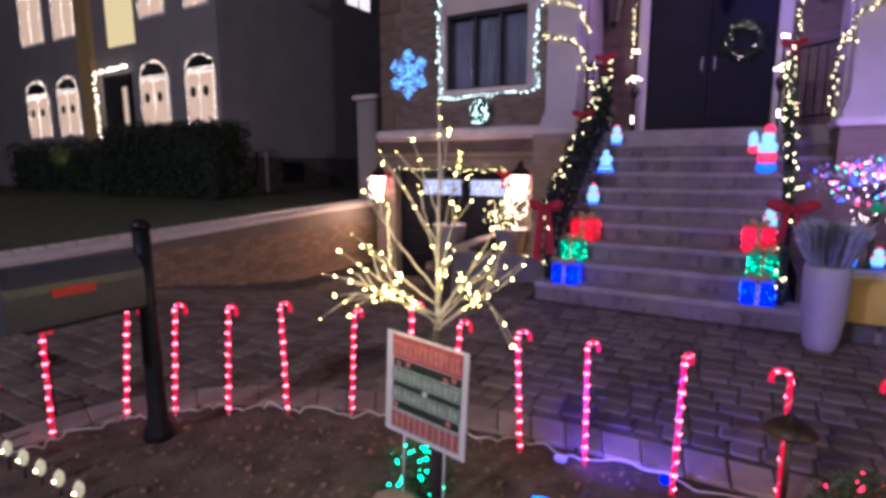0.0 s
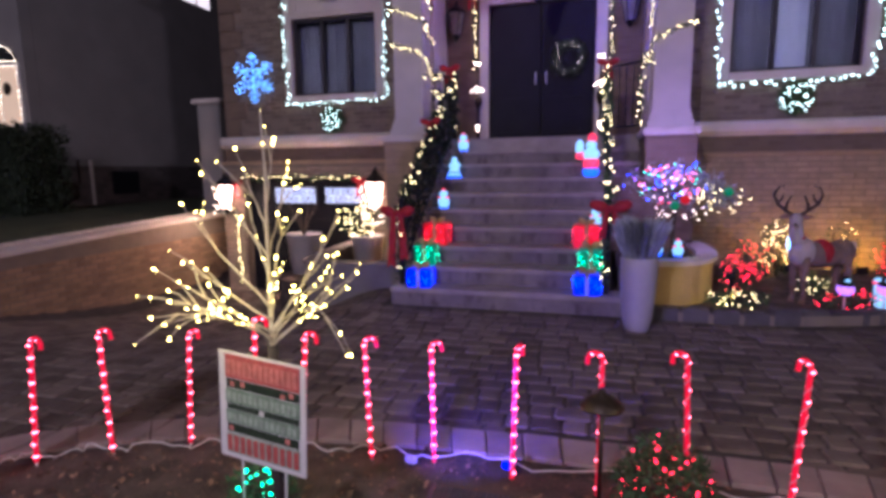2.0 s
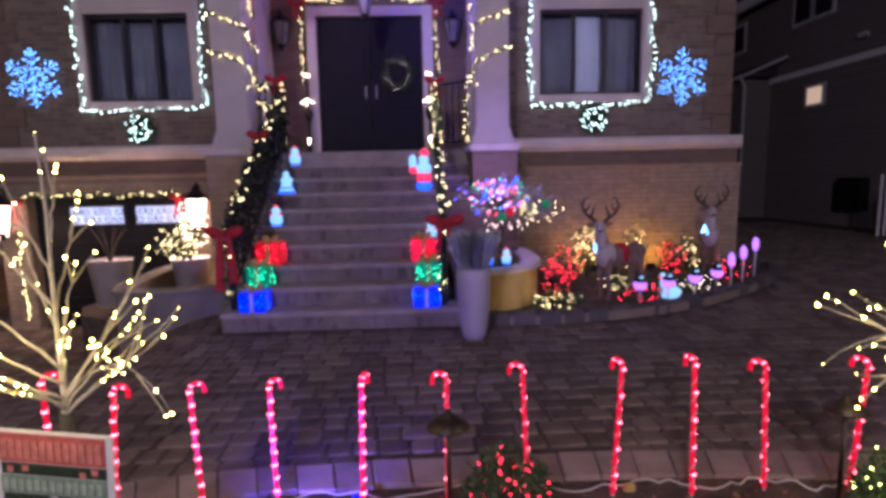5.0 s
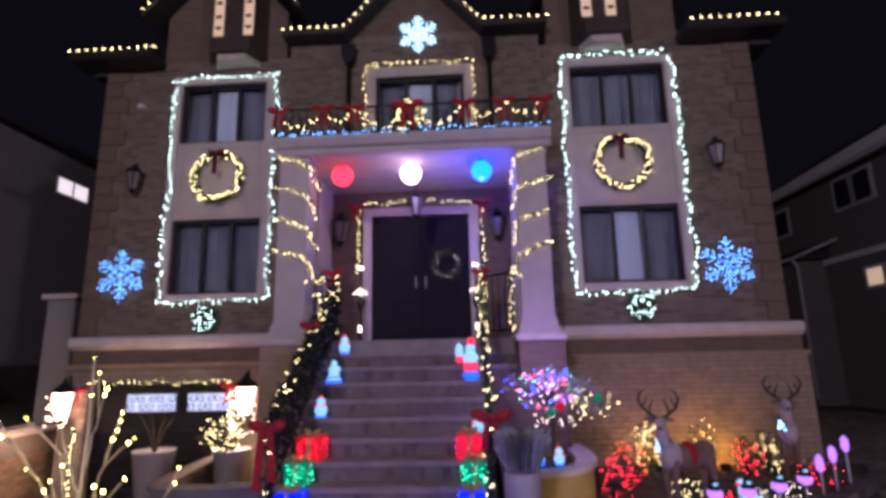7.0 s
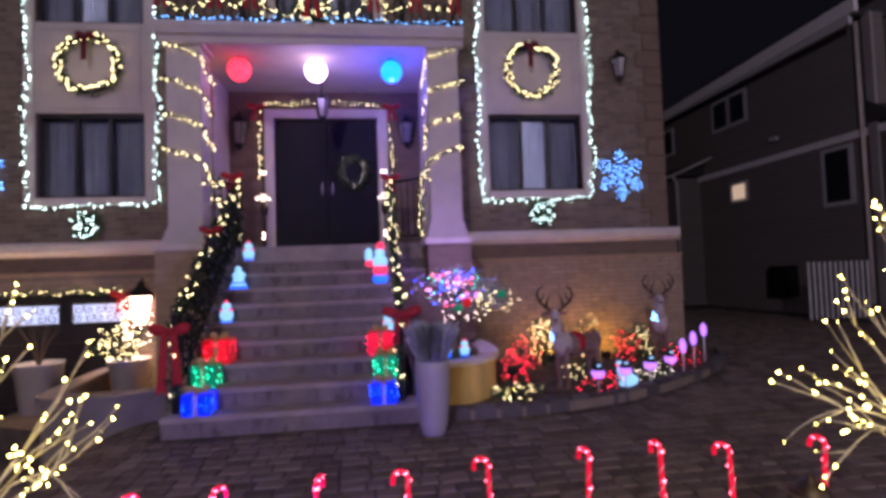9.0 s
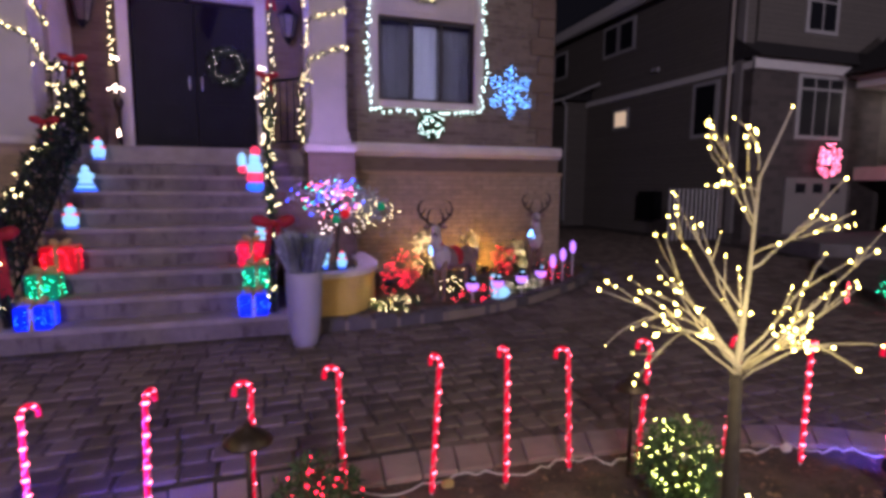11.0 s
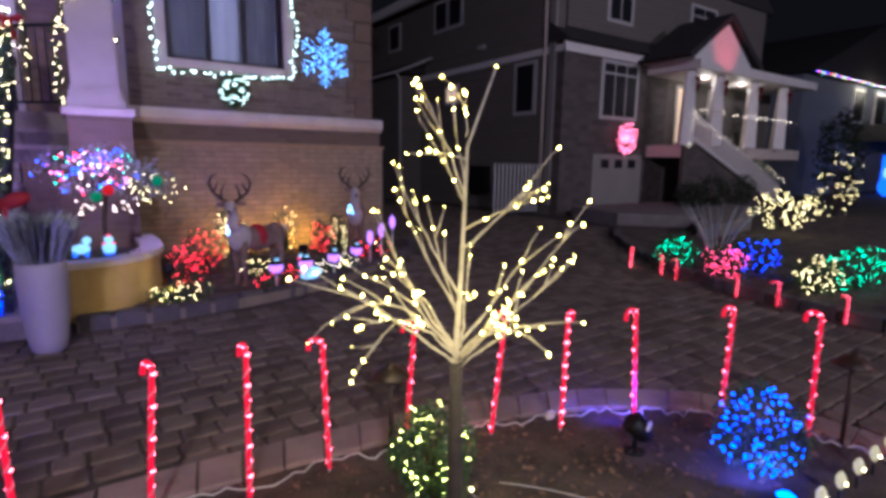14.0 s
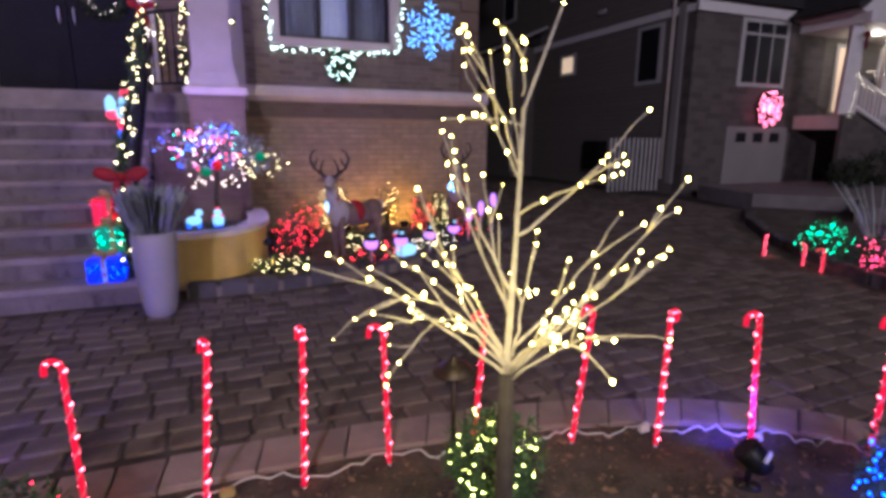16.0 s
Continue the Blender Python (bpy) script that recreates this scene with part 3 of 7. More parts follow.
def oriel(cx, sides):
    t = thing("oriel_window", "dark wooden oriel with lit slit windows", "oriel", (cx, 0, 7.0), "oriels")
    o = [(cx - 0.54, 0.0), (cx - 0.36, -0.42), (cx + 0.36, -0.42), (cx + 0.54, 0.0)]
    part("body", prism(bmesh.new(), o, "z", 7.1, 8.9), WOODBR, t)
    c = [(cx - 0.40, 0.0), (cx - 0.25, -0.32), (cx + 0.25, -0.32), (cx + 0.40, 0.0)]
    part("corbel", prism(bmesh.new(), c, "z", 6.98, 7.1), CAST, t)
    for x in sides:
        part("window_pane", cube(cx + x - 0.085, cx + x + 0.085, -0.45, -0.43, 7.38, 8.2), CREAMWIN, t, "warm lit pane")
        for z in (7.5, 7.72, 8.0):
            part("glazing_bar", cube(cx + x - 0.05, cx + x + 0.05, -0.458, -0.452, z, z + 0.06), WOODBR, t)


oriel(-3.17, (-0.2, 0.34))
oriel(3.42, (-0.33, 0.08))


def window(name, x0, x1, z0, z1, y, label, sheer=0.0):
    """Three-light window: outer frame, mullions, panes, curtains behind."""
    t = thing(name, label, "window", (x0, y, z0), kind="structure")
    f = 0.05
    for n2, a in (("frame", (x0, x0 + f, z0, z1)), ("frame", (x1 - f, x1, z0, z1)), ("frame", (x0 + f, x1 - f, z0, z0 + f)), ("frame", (x0 + f, x1 - f, z1 - f, z1))):
        part(n2, cube(a[0], a[1], y - 0.03, y + 0.06, a[2], a[3], 0.006), FRAME, t)
    w = (x1 - x0 - 2 * f) / 3
    for k in (1, 2):
        xm = x0 + f + w * k
        part("mullion", cube(xm - 0.03, xm + 0.03, y - 0.025, y + 0.05, z0 + f, z1 - f, 0.006), FRAME, t)
    for k in range(3):
        a = x0 + f + w * k
        g = part("pane", cube(a + 0.03, a + w - 0.03, y + 0.01, y + 0.016, z0 + f, z1 - f), CLEAR, t)
        g.visible_shadow = False
    bm = bmesh.new()
    n = 46
    top, bot = [], []
    for k in range(n + 1):
        x = x0 + (x1 - x0) * k / n
        yy = y + 0.16 + 0.006 * math.sin(k * 1.9) + 0.009 * math.sin(k * 0.7)
        top.append(bm.verts.new((x, yy, z1)))
        bot.append(bm.verts.new((x, yy, z0)))
    for k in range(n):
        bm.faces.new((bot[k], bot[k + 1], top[k + 1], top[k])).smooth = True
    part("curtain", bm, CURTAIN, t, "grey closed curtain")
    if sheer:
        bm = bmesh.new()
        a, b = x0 + f + w * (1 - sheer * 0.5) + w * 0.5 * sheer + 0.04, x0 + f + w * 2 - 0.05
        cols = [[bm.verts.new((a + (b - a) * k / 12, y + 0.12 + 0.007 * math.sin(k * 1.3), z)) for z in (z0 + f, z1 - f)] for k in range(13)]
        for c, d in zip(cols, cols[1:]):
            bm.faces.new((c[0], d[0], d[1], c[1])).smooth = True
        part("blind", bm, SHEER, t, "pale sheer blind in the middle light")
    part("backing", cube(x0 - 0.1, x1 + 0.1, y + 0.24, y + 0.26, z0 - 0.1, z1 + 0.1), FRAME, t)
    return t


CLEAR = bpy.data.materials.new("window_glass")
CLEAR.use_nodes = True
pb = CLEAR.node_tree.nodes["Principled BSDF"]
pb.inputs["Transmission Weight"].default_value, pb.inputs["Roughness"].default_value, pb.inputs["IOR"].default_value = 1.0, 0.02, 1.35
pb.inputs["Base Color"].default_value = (0.75, 0.8, 0.85, 1)

for nm, (a, b) in (("west", LW), ("east", RW)):
    window("window_lower_" + nm, a, b, *LOW, 0.08, "dark bronze three-light window with grey curtains", 1.0 if nm == "east" else 0.0)
    window("window_upper_" + nm, a, b, *UP, 0.08, "dark bronze three-light window with grey curtains", 1.0 if nm == "west" else 0.0)
    # cream surround with the panel between the windows
    t = thing("window_surround_" + nm, "cream cast stone surround joining both windows", "trim", (a, 0, 2.7), kind="structure")
    for x0, x1 in ((a - 0.16, a), (b, b + 0.16)):
        part("jamb", cube(x0, x1, -0.05, 0.0, 2.72, 6.84, 0.01), STUCCO, t)
    part("head", cube(a, b, -0.05, 0.08, 6.68, 6.84, 0.01), STUCCO, t)
    part("sill", cube(a, b, -0.07, 0.08, 2.72, 2.84, 0.01), CAST, t)
    part("panel", cube(a, b, -0.03, -0.002, 4.14, 5.55, 0.004), STUCCO, t)
    for fr in ((a + 0.05, b - 0.05, 4.2, 4.27), (a + 0.05, b - 0.05, 5.42, 5.49), (a + 0.05, a + 0.12, 4.27, 5.42), (b - 0.12, b - 0.05, 4.27, 5.42)):
        part("moulding", cube(fr[0], fr[1], -0.05, -0.03, fr[2], fr[3], 0.008), STUCCO, t)
window("window_balcony", -0.62, 0.95, 4.98, 6.65, 0.08, "dark framed balcony door and sidelights", 1.0)
t = thing("balcony_surround", "cream surround of the balcony door", "trim", (0, 0, 5), kind="structure")
for x0, x1, z0, z1 in ((-0.80, -0.62, 4.98, 6.85), (0.95, 1.12, 4.98, 6.85), (-0.62, 0.95, 6.65, 6.85)):
    part("surround_piece", cube(x0, x1, -0.05, 0.0, z0, z1, 0.01), STUCCO, t)

# porch
bm = bmesh.new()
box(bm, -1.75, -0.86, 0.89, 1.15, 2.0, 4.8)
box(bm, 0.98, 1.86, 0.89, 1.15, 2.0, 4.8)
box(bm, -0.86, 0.98, 0.89, 1.15, 4.32, 4.8)
tagged(part("wall_porch", bm, BRICK), "brick porch wall round the front door", "wall", kind="structure")
for nm, x0, x1 in (("west", -2.2, -1.6), ("east", 1.72, 2.3)):
    tagged(part("wall_porch_" + nm, cube(x0, x1, 0.0, 0.89, 2.0, 4.8), STUCCO), "pale stucco return wall of the porch", "wall", kind="structure")
tagged(part("ceiling_porch", box(cube(-1.93, 2.18, -1.22, -0.001, 4.8, 4.97), -2.19, 2.29, 0.0, 1.0, 4.8, 4.97), STUCCO), "pale porch ceiling washed violet by coloured globes", "ceiling", kind="structure")
t = thing("balcony_edge", "moulded cream cornice along the balcony edge", "cornice", (0, -1.3, 4.7), kind="structure")
bm = bmesh.new()
prism(bm, [(-1.22, 4.74), (-1.26, 4.74), (-1.27, 4.82), (-1.33, 4.85), (-1.36, 4.95), (-1.36, 5.0), (-1.22, 5.0)], "x", -1.95, 2.2)
part("cornice", bm, STUCCO, t)
tagged(part("floor_porch", cube(-2.2, 2.3, -0.34, 1.15, 1.8, 2.0), STEP), "stone porch floor at the top of the steps", "floor", kind="structure")
for nm, x0, x1, m in (("west", -2.0, -1.36, STONE), ("east", 1.6, 2.22, BRICK)):
    tagged(part("pedestal_" + nm, cube(x0, x1, -1.28, 0.0, -1.0, 1.93), m), "masonry pedestal carrying the porch column", "pedestal", kind="structure")
    tagged(part("pedestal_cap_" + nm, cube(x0 - 0.04, x1 + 0.04, -1.32, -0.002, 1.93, 2.02, 0.015), CAST), "stone cap on the pedestal", "trim", kind="structure")
for nm, x0, x1 in (("west", -1.86, -1.42), ("east", 1.67, 2.12)):
    t = thing("porch_column", "square cream porch column with moulded base", "column", (x0, -1.2, 2.0), "porch columns")
    part("shaft", cube(x0, x1, -1.2, -0.76, 2.26, 4.72, 0.012), STUCCO, t)
    for k, (o, z0, z1) in enumerate(((0.055, 2.02, 2.12), (0.035, 2.12, 2.2), (0.015, 2.2, 2.26))):
        part("base", cube(x0 - o, x1 + o, -1.2 - o, -0.76 + o, z0, z1, 0.01), STUCCO, t)
    part("capital", cube(x0 - 0.04, x1 + 0.04, -1.24, -0.72, 4.72, 4.80, 0.012), STUCCO, t)

# steps
t = thing("front_steps", "wide pale limestone front steps", "steps", (0, -3.14, 0), kind="structure")
for i in range(10):
    y = -3.14 + 0.31 * i
    x0, x1 = (-1.26, 1.34) if i == 0 else (-1.22, 1.16)
    if y > -1.28:
        x0, x1 = -1.36, 1.6
    yb = -0.34
    z = 0.2 * i
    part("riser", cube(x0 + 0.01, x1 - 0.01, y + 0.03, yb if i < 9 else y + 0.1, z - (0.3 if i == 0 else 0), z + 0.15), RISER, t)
    part("tread", cube(x0, x1, y, min(yb, y + 0.36) if i < 9 else y + 0.1, z + 0.15, z + 0.2, 0.012), STEP, t)

for nm, x0, x1 in (("west", -1.36, -1.23), ("east", 1.17, 1.6)):
    tagged(part("wall_steps_" + nm, cube(x0, x1, -1.26, -0.36, -0.1, 1.397), BRICK), "brick cheek wall beside the steps", "wall", kind="structure")

# front door
t = thing("door_front", "dark double front door with glass panels", "door", (0.06, 0.9, 2.0), kind="structure")
for x0, x1 in ((-0.82, 0.055), (0.065, 0.94)):
    leaf = part("leaf", cube(x0, x1, 0.93, 0.99, 2.02, 4.30, 0.006), DOOR, t)
    cx = (x0 + x1) / 2
    for z0, z1 in ((2.18, 2.62), (2.75, 4.12)):
        part("panel", cube(cx - 0.28, cx + 0.28, 0.915, 0.93, z0, z1, 0.012), DOOR, leaf)
    part("glass_insert", cube(cx - 0.2, cx + 0.2, 0.908, 0.914, 2.85, 4.02), DOOR, leaf)
for x in (-0.03, 0.15):
    part("door_handle", tube(bmesh.new(), [(x, 0.9, 2.97), (x, 0.86, 3.0), (x, 0.86, 3.14), (x, 0.9, 3.17)], 0.010), PLASTICW, t, "bright metal pull handle")
for x0, x1, z0, z1 in ((-1.0, -0.84, 2.0, 4.48), (0.96, 1.14, 2.0, 4.48), (-0.84, 0.96, 4.32, 4.48)):
    part("door_casing", cube(x0, x1, 0.82, 0.89, z0, z1, 0.015), STUCCO, t)

# garage
t = thing("door_garage", "dark garage door with lit scroll windows", "garage door", (-4.1, 0.1, -0.7), kind="structure")
part("door_panel", cube(-5.3, -2.95, 0.12, 0.2, -0.75, 1.40), DOOR, t)
for z in (-0.3, 0.15, 0.6):
    part("rail", cube(-5.28, -2.97, 0.1, 0.12, z, z + 0.05), DOOR, t)
for x0, x1 in ((-4.75, -3.92), (-3.72, -2.97)):
    part("scroll_pane", cube(x0, x1, 0.105, 0.115, 0.95, 1.22), SCROLLW, t, "backlit frosted pane")
    bm = bmesh.new()
    for k in range(5):
        for r in range(2):
            cx, cz = x0 + (x1 - x0) * (k + 0.5) / 5, 0.95 + 0.27 * (0.27 + 0.46 * r)
            s = 1 if (k + r) % 2 else -1
            tube(bm, [(cx + s * (0.012 + 0.0075 * a) * math.cos(a * 0.8), 0.1, cz + (0.012 + 0.0065 * a) * math.sin(a * 0.8)) for a in range(0, 10)], 0.009, 5)
    part("iron_scroll", bm, BLACK, t)
    for a in ((x0 - 0.03, x0, 0.92, 1.25), (x1, x1 + 0.03, 0.92, 1.25), (x0, x1, 0.92, 0.95), (x0, x1, 1.22, 1.25)):
        part("pane_frame", cube(a[0], a[1], 0.09, 0.12, a[2], a[3]), BLACK, t)

# curved planter walls on both sides of the steps
def curved_wall(name, label, pts, z0, z1, thick, material, cap):
    t = thing(name, label, "planter wall", (*pts[0], 0), kind="structure")
    pts = [Vector((*p, 0)) for p in pts]
    def strip(za, zb, w, m, nm):
        bm = bmesh.new()
        rows = []
        for i, p in enumerate(pts):
            d = (pts[min(i + 1, len(pts) - 1)] - pts[max(i - 1, 0)]).normalized()
            n = Vector((-d.y, d.x, 0)) * w / 2
            rows.append([bm.verts.new((*(p + n).xy, za)), bm.verts.new((*(p - n).xy, za)), bm.verts.new((*(p - n).xy, zb)), bm.verts.new((*(p + n).xy, zb))])
        for a, b in zip(rows, rows[1:]):
            for k in range(4):
                bm.faces.new((a[k], a[(k + 1) % 4], b[(k + 1) % 4], b[k]))
        bm.faces.new(rows[0]), bm.faces.new(rows[-1][::-1])
        bmesh.ops.recalc_face_normals(bm, faces=bm.faces)
        part(nm, bm, m, t)
    strip(z0, z1, thick, material, "wall")
    strip(z1, z1 + 0.05, thick + 0.08, cap, "coping")
    return t


def bend(p0, p1, p2, n=12):
    return [tuple(Vector(p0) * (1 - u) ** 2 + Vector(p1) * 2 * u * (1 - u) + Vector(p2) * u * u) for u in (k / n for k in range(n + 1))]


curved_wall("planter_wall", "low curved pale planter wall beside the steps", bend((-1.28, -2.0), (-2.1, -2.5), (-2.7, -2.25)) + bend((-2.75, -2.2), (-2.95, -1.6), (-2.95, -0.3), 5), -0.8, 0.27, 0.18, RAMPW, RAMPW)
bm = bmesh.new()
prism(bm, [(-1.4, -0.1), (-1.4, -2.0), (-2.1, -2.3), (-2.7, -2.15), (-3.6, -1.7), (-3.9, -1.2), (-3.9, -0.3), (-2.95, -0.1)], "z", -0.9, -0.12)
tagged(part("planter_soil", bm, SOIL), "soil behind the curved wall", "flower bed", kind="structure")
curved_wall("planter_wall", "curved ochre stucco planter wall with pale rim", bend((1.3, -2.72), (2.12, -2.9), (2.26, -2.0)) + bend((2.26, -1.95), (2.3, -1.5), (2.24, -1.0), 4), -0.1, 0.49, 0.15, POTY, CAST)
bm = bmesh.new()
prism(bm, [(1.25, -0.5), (1.25, -2.7), (1.95, -2.66), (2.18, -2.0), (2.18, -0.5)], "z", 0.0, 0.42)
tagged(part("planter_soil", bm, SOIL), "soil inside the curved planter", "flower bed", kind="structure")


# ---- lights on the facade ----
R = random.Random(11)


def rect_string(name, label, x0, x1, z0, z1, y, material, r, step):
    pts = [(x0, y, z0), (x0, y, z1), (x1, y, z1), (x1, y, z0), (x0, y, z0)]
    fine = along(pts, 0.25) + [Vector(pts[0])]
    fine = [p + Vector((R.uniform(-.035, .035), 0, R.uniform(-.035, .035))) for p in fine]
    return string_lights(name, label, fine, step, material, r, R, 0.034, group="window string lights")


rect_string("string_lights", "cool white string lights framing both stacked windows", -4.28, -2.40, 2.70, 6.80, -0.08, COOL, 0.0160, 0.083)
rect_string("string_lights", "cool white string lights framing both stacked windows", 2.64, 4.57, 2.69, 6.87, -0.08, COOL, 0.0170, 0.083)
for x, z in ((-3.40, 2.43), (3.63, 2.47)):
    wreath((x, -0.12, z - 0.02), 0.14, 0.10, COOL, 34, "small green wreath with cool white lights", R, 0.0135)
for x, z in ((-3.36, 4.86), (3.55, 4.84)):
    w = wreath((x, -0.13, z), 0.42, 0.085, WARM, 62, "large green wreath with warm white lights and dark bow", R, 0.0165)
    bm = bmesh.new()
    for sg in (-1, 1):
        ball(bm, (x + sg * 0.07 - 0.02, -0.2, z + 0.42), (0.08, 0.035, 0.06), 2, turn=Matrix.Rotation(-sg * 0.4, 4, "Y"))
    prism(bm, [(x - 0.06, z + 0.42), (x + 0.02, z + 0.42), (x + 0.01, z + 0.02), (x - 0.035, z + 0.05), (x - 0.07, z + 0.02)], "y", -0.22, -0.212)
    part("bow", bm, BOWD, w, "dark maroon bow with a long tail")


def snowflake(at, r, label, core=False):
    """Six branched arms on a wire frame, thick with small lights."""
    o = Vector(at)
    t = thing("snowflake", label, "snowflake light", at, "lit snowflakes")
    pts = []
    for k in range(6):
        a = math.pi / 2 + k * math.pi / 3
        u, v = Vector((math.cos(a), 0, math.sin(a))), Vector((-math.sin(a), 0, math.cos(a)))
        bm = bmesh.new()
        tube(bm, [o, o + u * r], 0.008, 5)
        for q, l in ((0.26, 0.22), (0.50, 0.30), (0.76, 0.20)):
            for sg in (-1, 1):
                tip = o + u * r * (q + l * 0.62) + v * sg * r * l * 0.82
                tube(bm, [o + u * r * q, tip], 0.006, 5)
                pts += along([o + u * r * q, tip], 0.036, 0.03) + [tip]
        part("arm", bm, HALO if core else ARMB, t)
        pts += along([o + u * 0.03, o + u * r], 0.038) + [o + u * r]
    bulbs(t, jitter(R, [p + Vector((0, -0.02, 0)) for p in pts], 0.009), PALE if core else ICE, 0.011 if not core else 0.021, 1, joined=True)
    return t


snowflake((-4.98, -0.03, 3.20), 0.43, "ice blue rope light snowflake on brick")
snowflake((5.08, -0.03, 3.08), 0.43, "ice blue rope light snowflake on brick")
snowflake((0.15, -0.02, 7.48), 0.36, "bright white glowing snowflake on the gable", True)
string_lights("string_lights", "warm white lights round the balcony door", [(-0.80, -0.09, 5.0), (-0.80, -0.09, 6.88), (1.12, -0.09, 6.88), (1.12, -0.09, 5.0)], 0.115, WARM, 0.0145, R, 0.03)
for line in ([(-6.09, -0.51, 7.19), (-4.47, -0.51, 7.2)], [(4.73, -0.51, 7.2), (6.3, -0.51, 7.2)],
             [(-2.29, -0.38, 7.5), (-1.12, -0.38, 7.5), (0.07, -0.38, 8.87), (1.29, -0.38, 7.5), (2.47, -0.38, 7.5)],
             [(-4.9, -0.38, 8.02), (-3.42, -0.38, 9.62), (-1.95, -0.38, 8.02)], [(2.1, -0.38, 8.02), (3.58, -0.38, 9.62), (5.05, -0.38, 8.02)]):
    string_lights("eave_lights", "row of large warm bulbs along the dark eave", line, 0.155, WARM, 0.0185, R, 0.004, BLACK, "eave lights")
string_lights("eave_lights", "row of small bulbs along the gutter side", [(6.5, 0.3, 7.3), (6.5, 4.5, 7.3)], 0.5, WARM, 0.02, R, 0.0, BLACK, "eave lights")

# balcony railing
t = thing("balcony_railing", "black wrought iron balcony railing", "railing", (0, -1.3, 5.0))
for z in (5.03, 5.44):
    part("rail", cube(-1.92, 2.18, -1.315, -1.285, z, z + 0.03, 0.005), BLACK, t)
for x in (-1.92, 2.15):
    part("side_rail", cube(x, x + 0.03, -1.285, 0.0, 5.44, 5.47), BLACK, t)
for k in range(36):
    x = -1.9 + k * 0.1165
    part("baluster", tube(bmesh.new(), [(x, -1.3, 5.05), (x, -1.3, 5.45)], 0.009, 6), BLACK, t)
for k in range(7):
    x = -1.6 + k * 0.58
    bm = bmesh.new()
    tube(bm, [(x + 0.09 * math.cos(a * 0.52), -1.315, 5.25 + 0.12 * math.sin(a * 0.52)) for a in range(13)], 0.008, 5)
    part("iron_scroll", bm, BLACK, t)
pts = []
BX = [-1.9, -1.16, -0.70, 0.12, 0.95, 1.53, 2.1]
for a, b in zip(BX, BX[1:]):
    pts += [(a + (b - a) * u, -1.35, 5.42 - 1.45 * (b - a) * 0.55 * u * (1 - u) * 2) for u in (0, .15, .3, .5, .7, .85)]
pts.append((2.1, -1.35, 5.42))
g = string_lights("balcony_garland", "green garland with warm lights swagged on the balcony", pts, 0.08, WARM, 0.013, R, 0.045)
bm = bmesh.new()
for p in along(pts, 0.05):
    needles(bm, R, p, 7, (0.04, 0.03, 0.04), 0.05)
part("greenery", bm, GREEN, g)["kind"] = "stuff"
string_lights("icicle_lights", "ice blue string along the balcony foot", [(-1.95, -1.38, 5.03), (2.2, -1.38, 5.03)], 0.085, ICE, 0.0125, R, 0.025)
for k, x in enumerate((-1.85, -1.16, -0.70, 0.95, 1.53, 2.08)):
    bow(None, (x, -1.38, 5.4), 0.17)
w = wreath((0.12, -1.38, 5.24), 0.19, 0.08, WARM, 40, "lit wreath with red bow on the railing", R, 0.0125)
bow(w, (0.12, -1.5, 5.33), 0.23)

# garlands wound round the columns
for x0, x1, s in ((-1.86, -1.42, 1), (1.67, 2.12, -1)):
    cx, pts, z = (x0 + x1) / 2, [], 4.74
    # s = 1: the inner side is +x, s = -1: it is -x; each turn falls mostly across the front and down that side
    for turn in range(4):
        for u, v, fall in ((-1, -1, 0.03), (-0.5, -1, 0.05), (0, -1, 0.05), (0.5, -1, 0.06), (1, -1, 0.05), (1, -0.5, 0.08), (1, 0, 0.08), (1, 0.8, 0.05), (0, 1, 0.01), (-1, 1, 0.01), (-1, 0, 0.01)):
            pts.append((cx + s * u * 0.255, -0.98 + v * 0.255, z))
            z -= fall
    pts.append((cx + s * 0.26, -1.22, z + 0.02))
    g = string_lights("column_garland", "thin green garland with warm lights wound round the column", pts, 0.085, WARM, 0.013, R, 0.025, group="column garlands")
    bm = bmesh.new()
    for p in along(pts, 0.06):
        needles(bm, R, p, 5, (0.025, 0.025, 0.025), 0.045)
    part("greenery", bm, GREEN, g)["kind"] = "stuff"

# porch
pts = [(-1.06, 0.76, 3.25), (-1.06, 0.76, 4.52), (0.05, 0.76, 4.58), (1.2, 0.76, 4.54), (1.22, 0.76, 2.5)]
g = string_lights("door_garland", "green garland with warm lights round the front door", pts, 0.08, WARM, 0.013, R, 0.035)
bm = bmesh.new()
for p in along(pts, 0.05):
    needles(bm, R, p, 7, (0.04, 0.03, 0.04), 0.05)
part("greenery", bm, GREEN, g)["kind"] = "stuff"
for x in (-1.1, 1.22):
    bow(None, (x, 0.7, 4.47), 0.16)
for x, m, nm in ((-1.05, GLOBER, "red"), (0.06, GLOBEW, "white"), (1.19, GLOBEB, "blue")):
    t = thing("globe_lantern", nm + " glowing globe lantern under the porch ceiling", "lantern", (x, -0.6, 4.8), "porch globes")
    part("globe", ball(bmesh.new(), (x, -0.6, 4.62), 0.165, 3), m, t)
    part("cap", lathe(bmesh.new(), [(0.05, 0), (0.05, 0.03), (0.015, 0.05)], (x, -0.6, 4.775), 12), BLACK, t)
lamp("globe_glow", "POINT", (1.19, -0.6, 4.38), 40, (0.14, 0.10, 1.0), 0.1)
lamp("globe_glow", "POINT", (0.06, -0.6, 4.38), 15, (0.6, 0.40, 1.0), 0.1)
lamp("globe_glow", "POINT", (-1.05, -0.6, 4.38), 2.2, (1.0, 0.1, 0.12), 0.1)


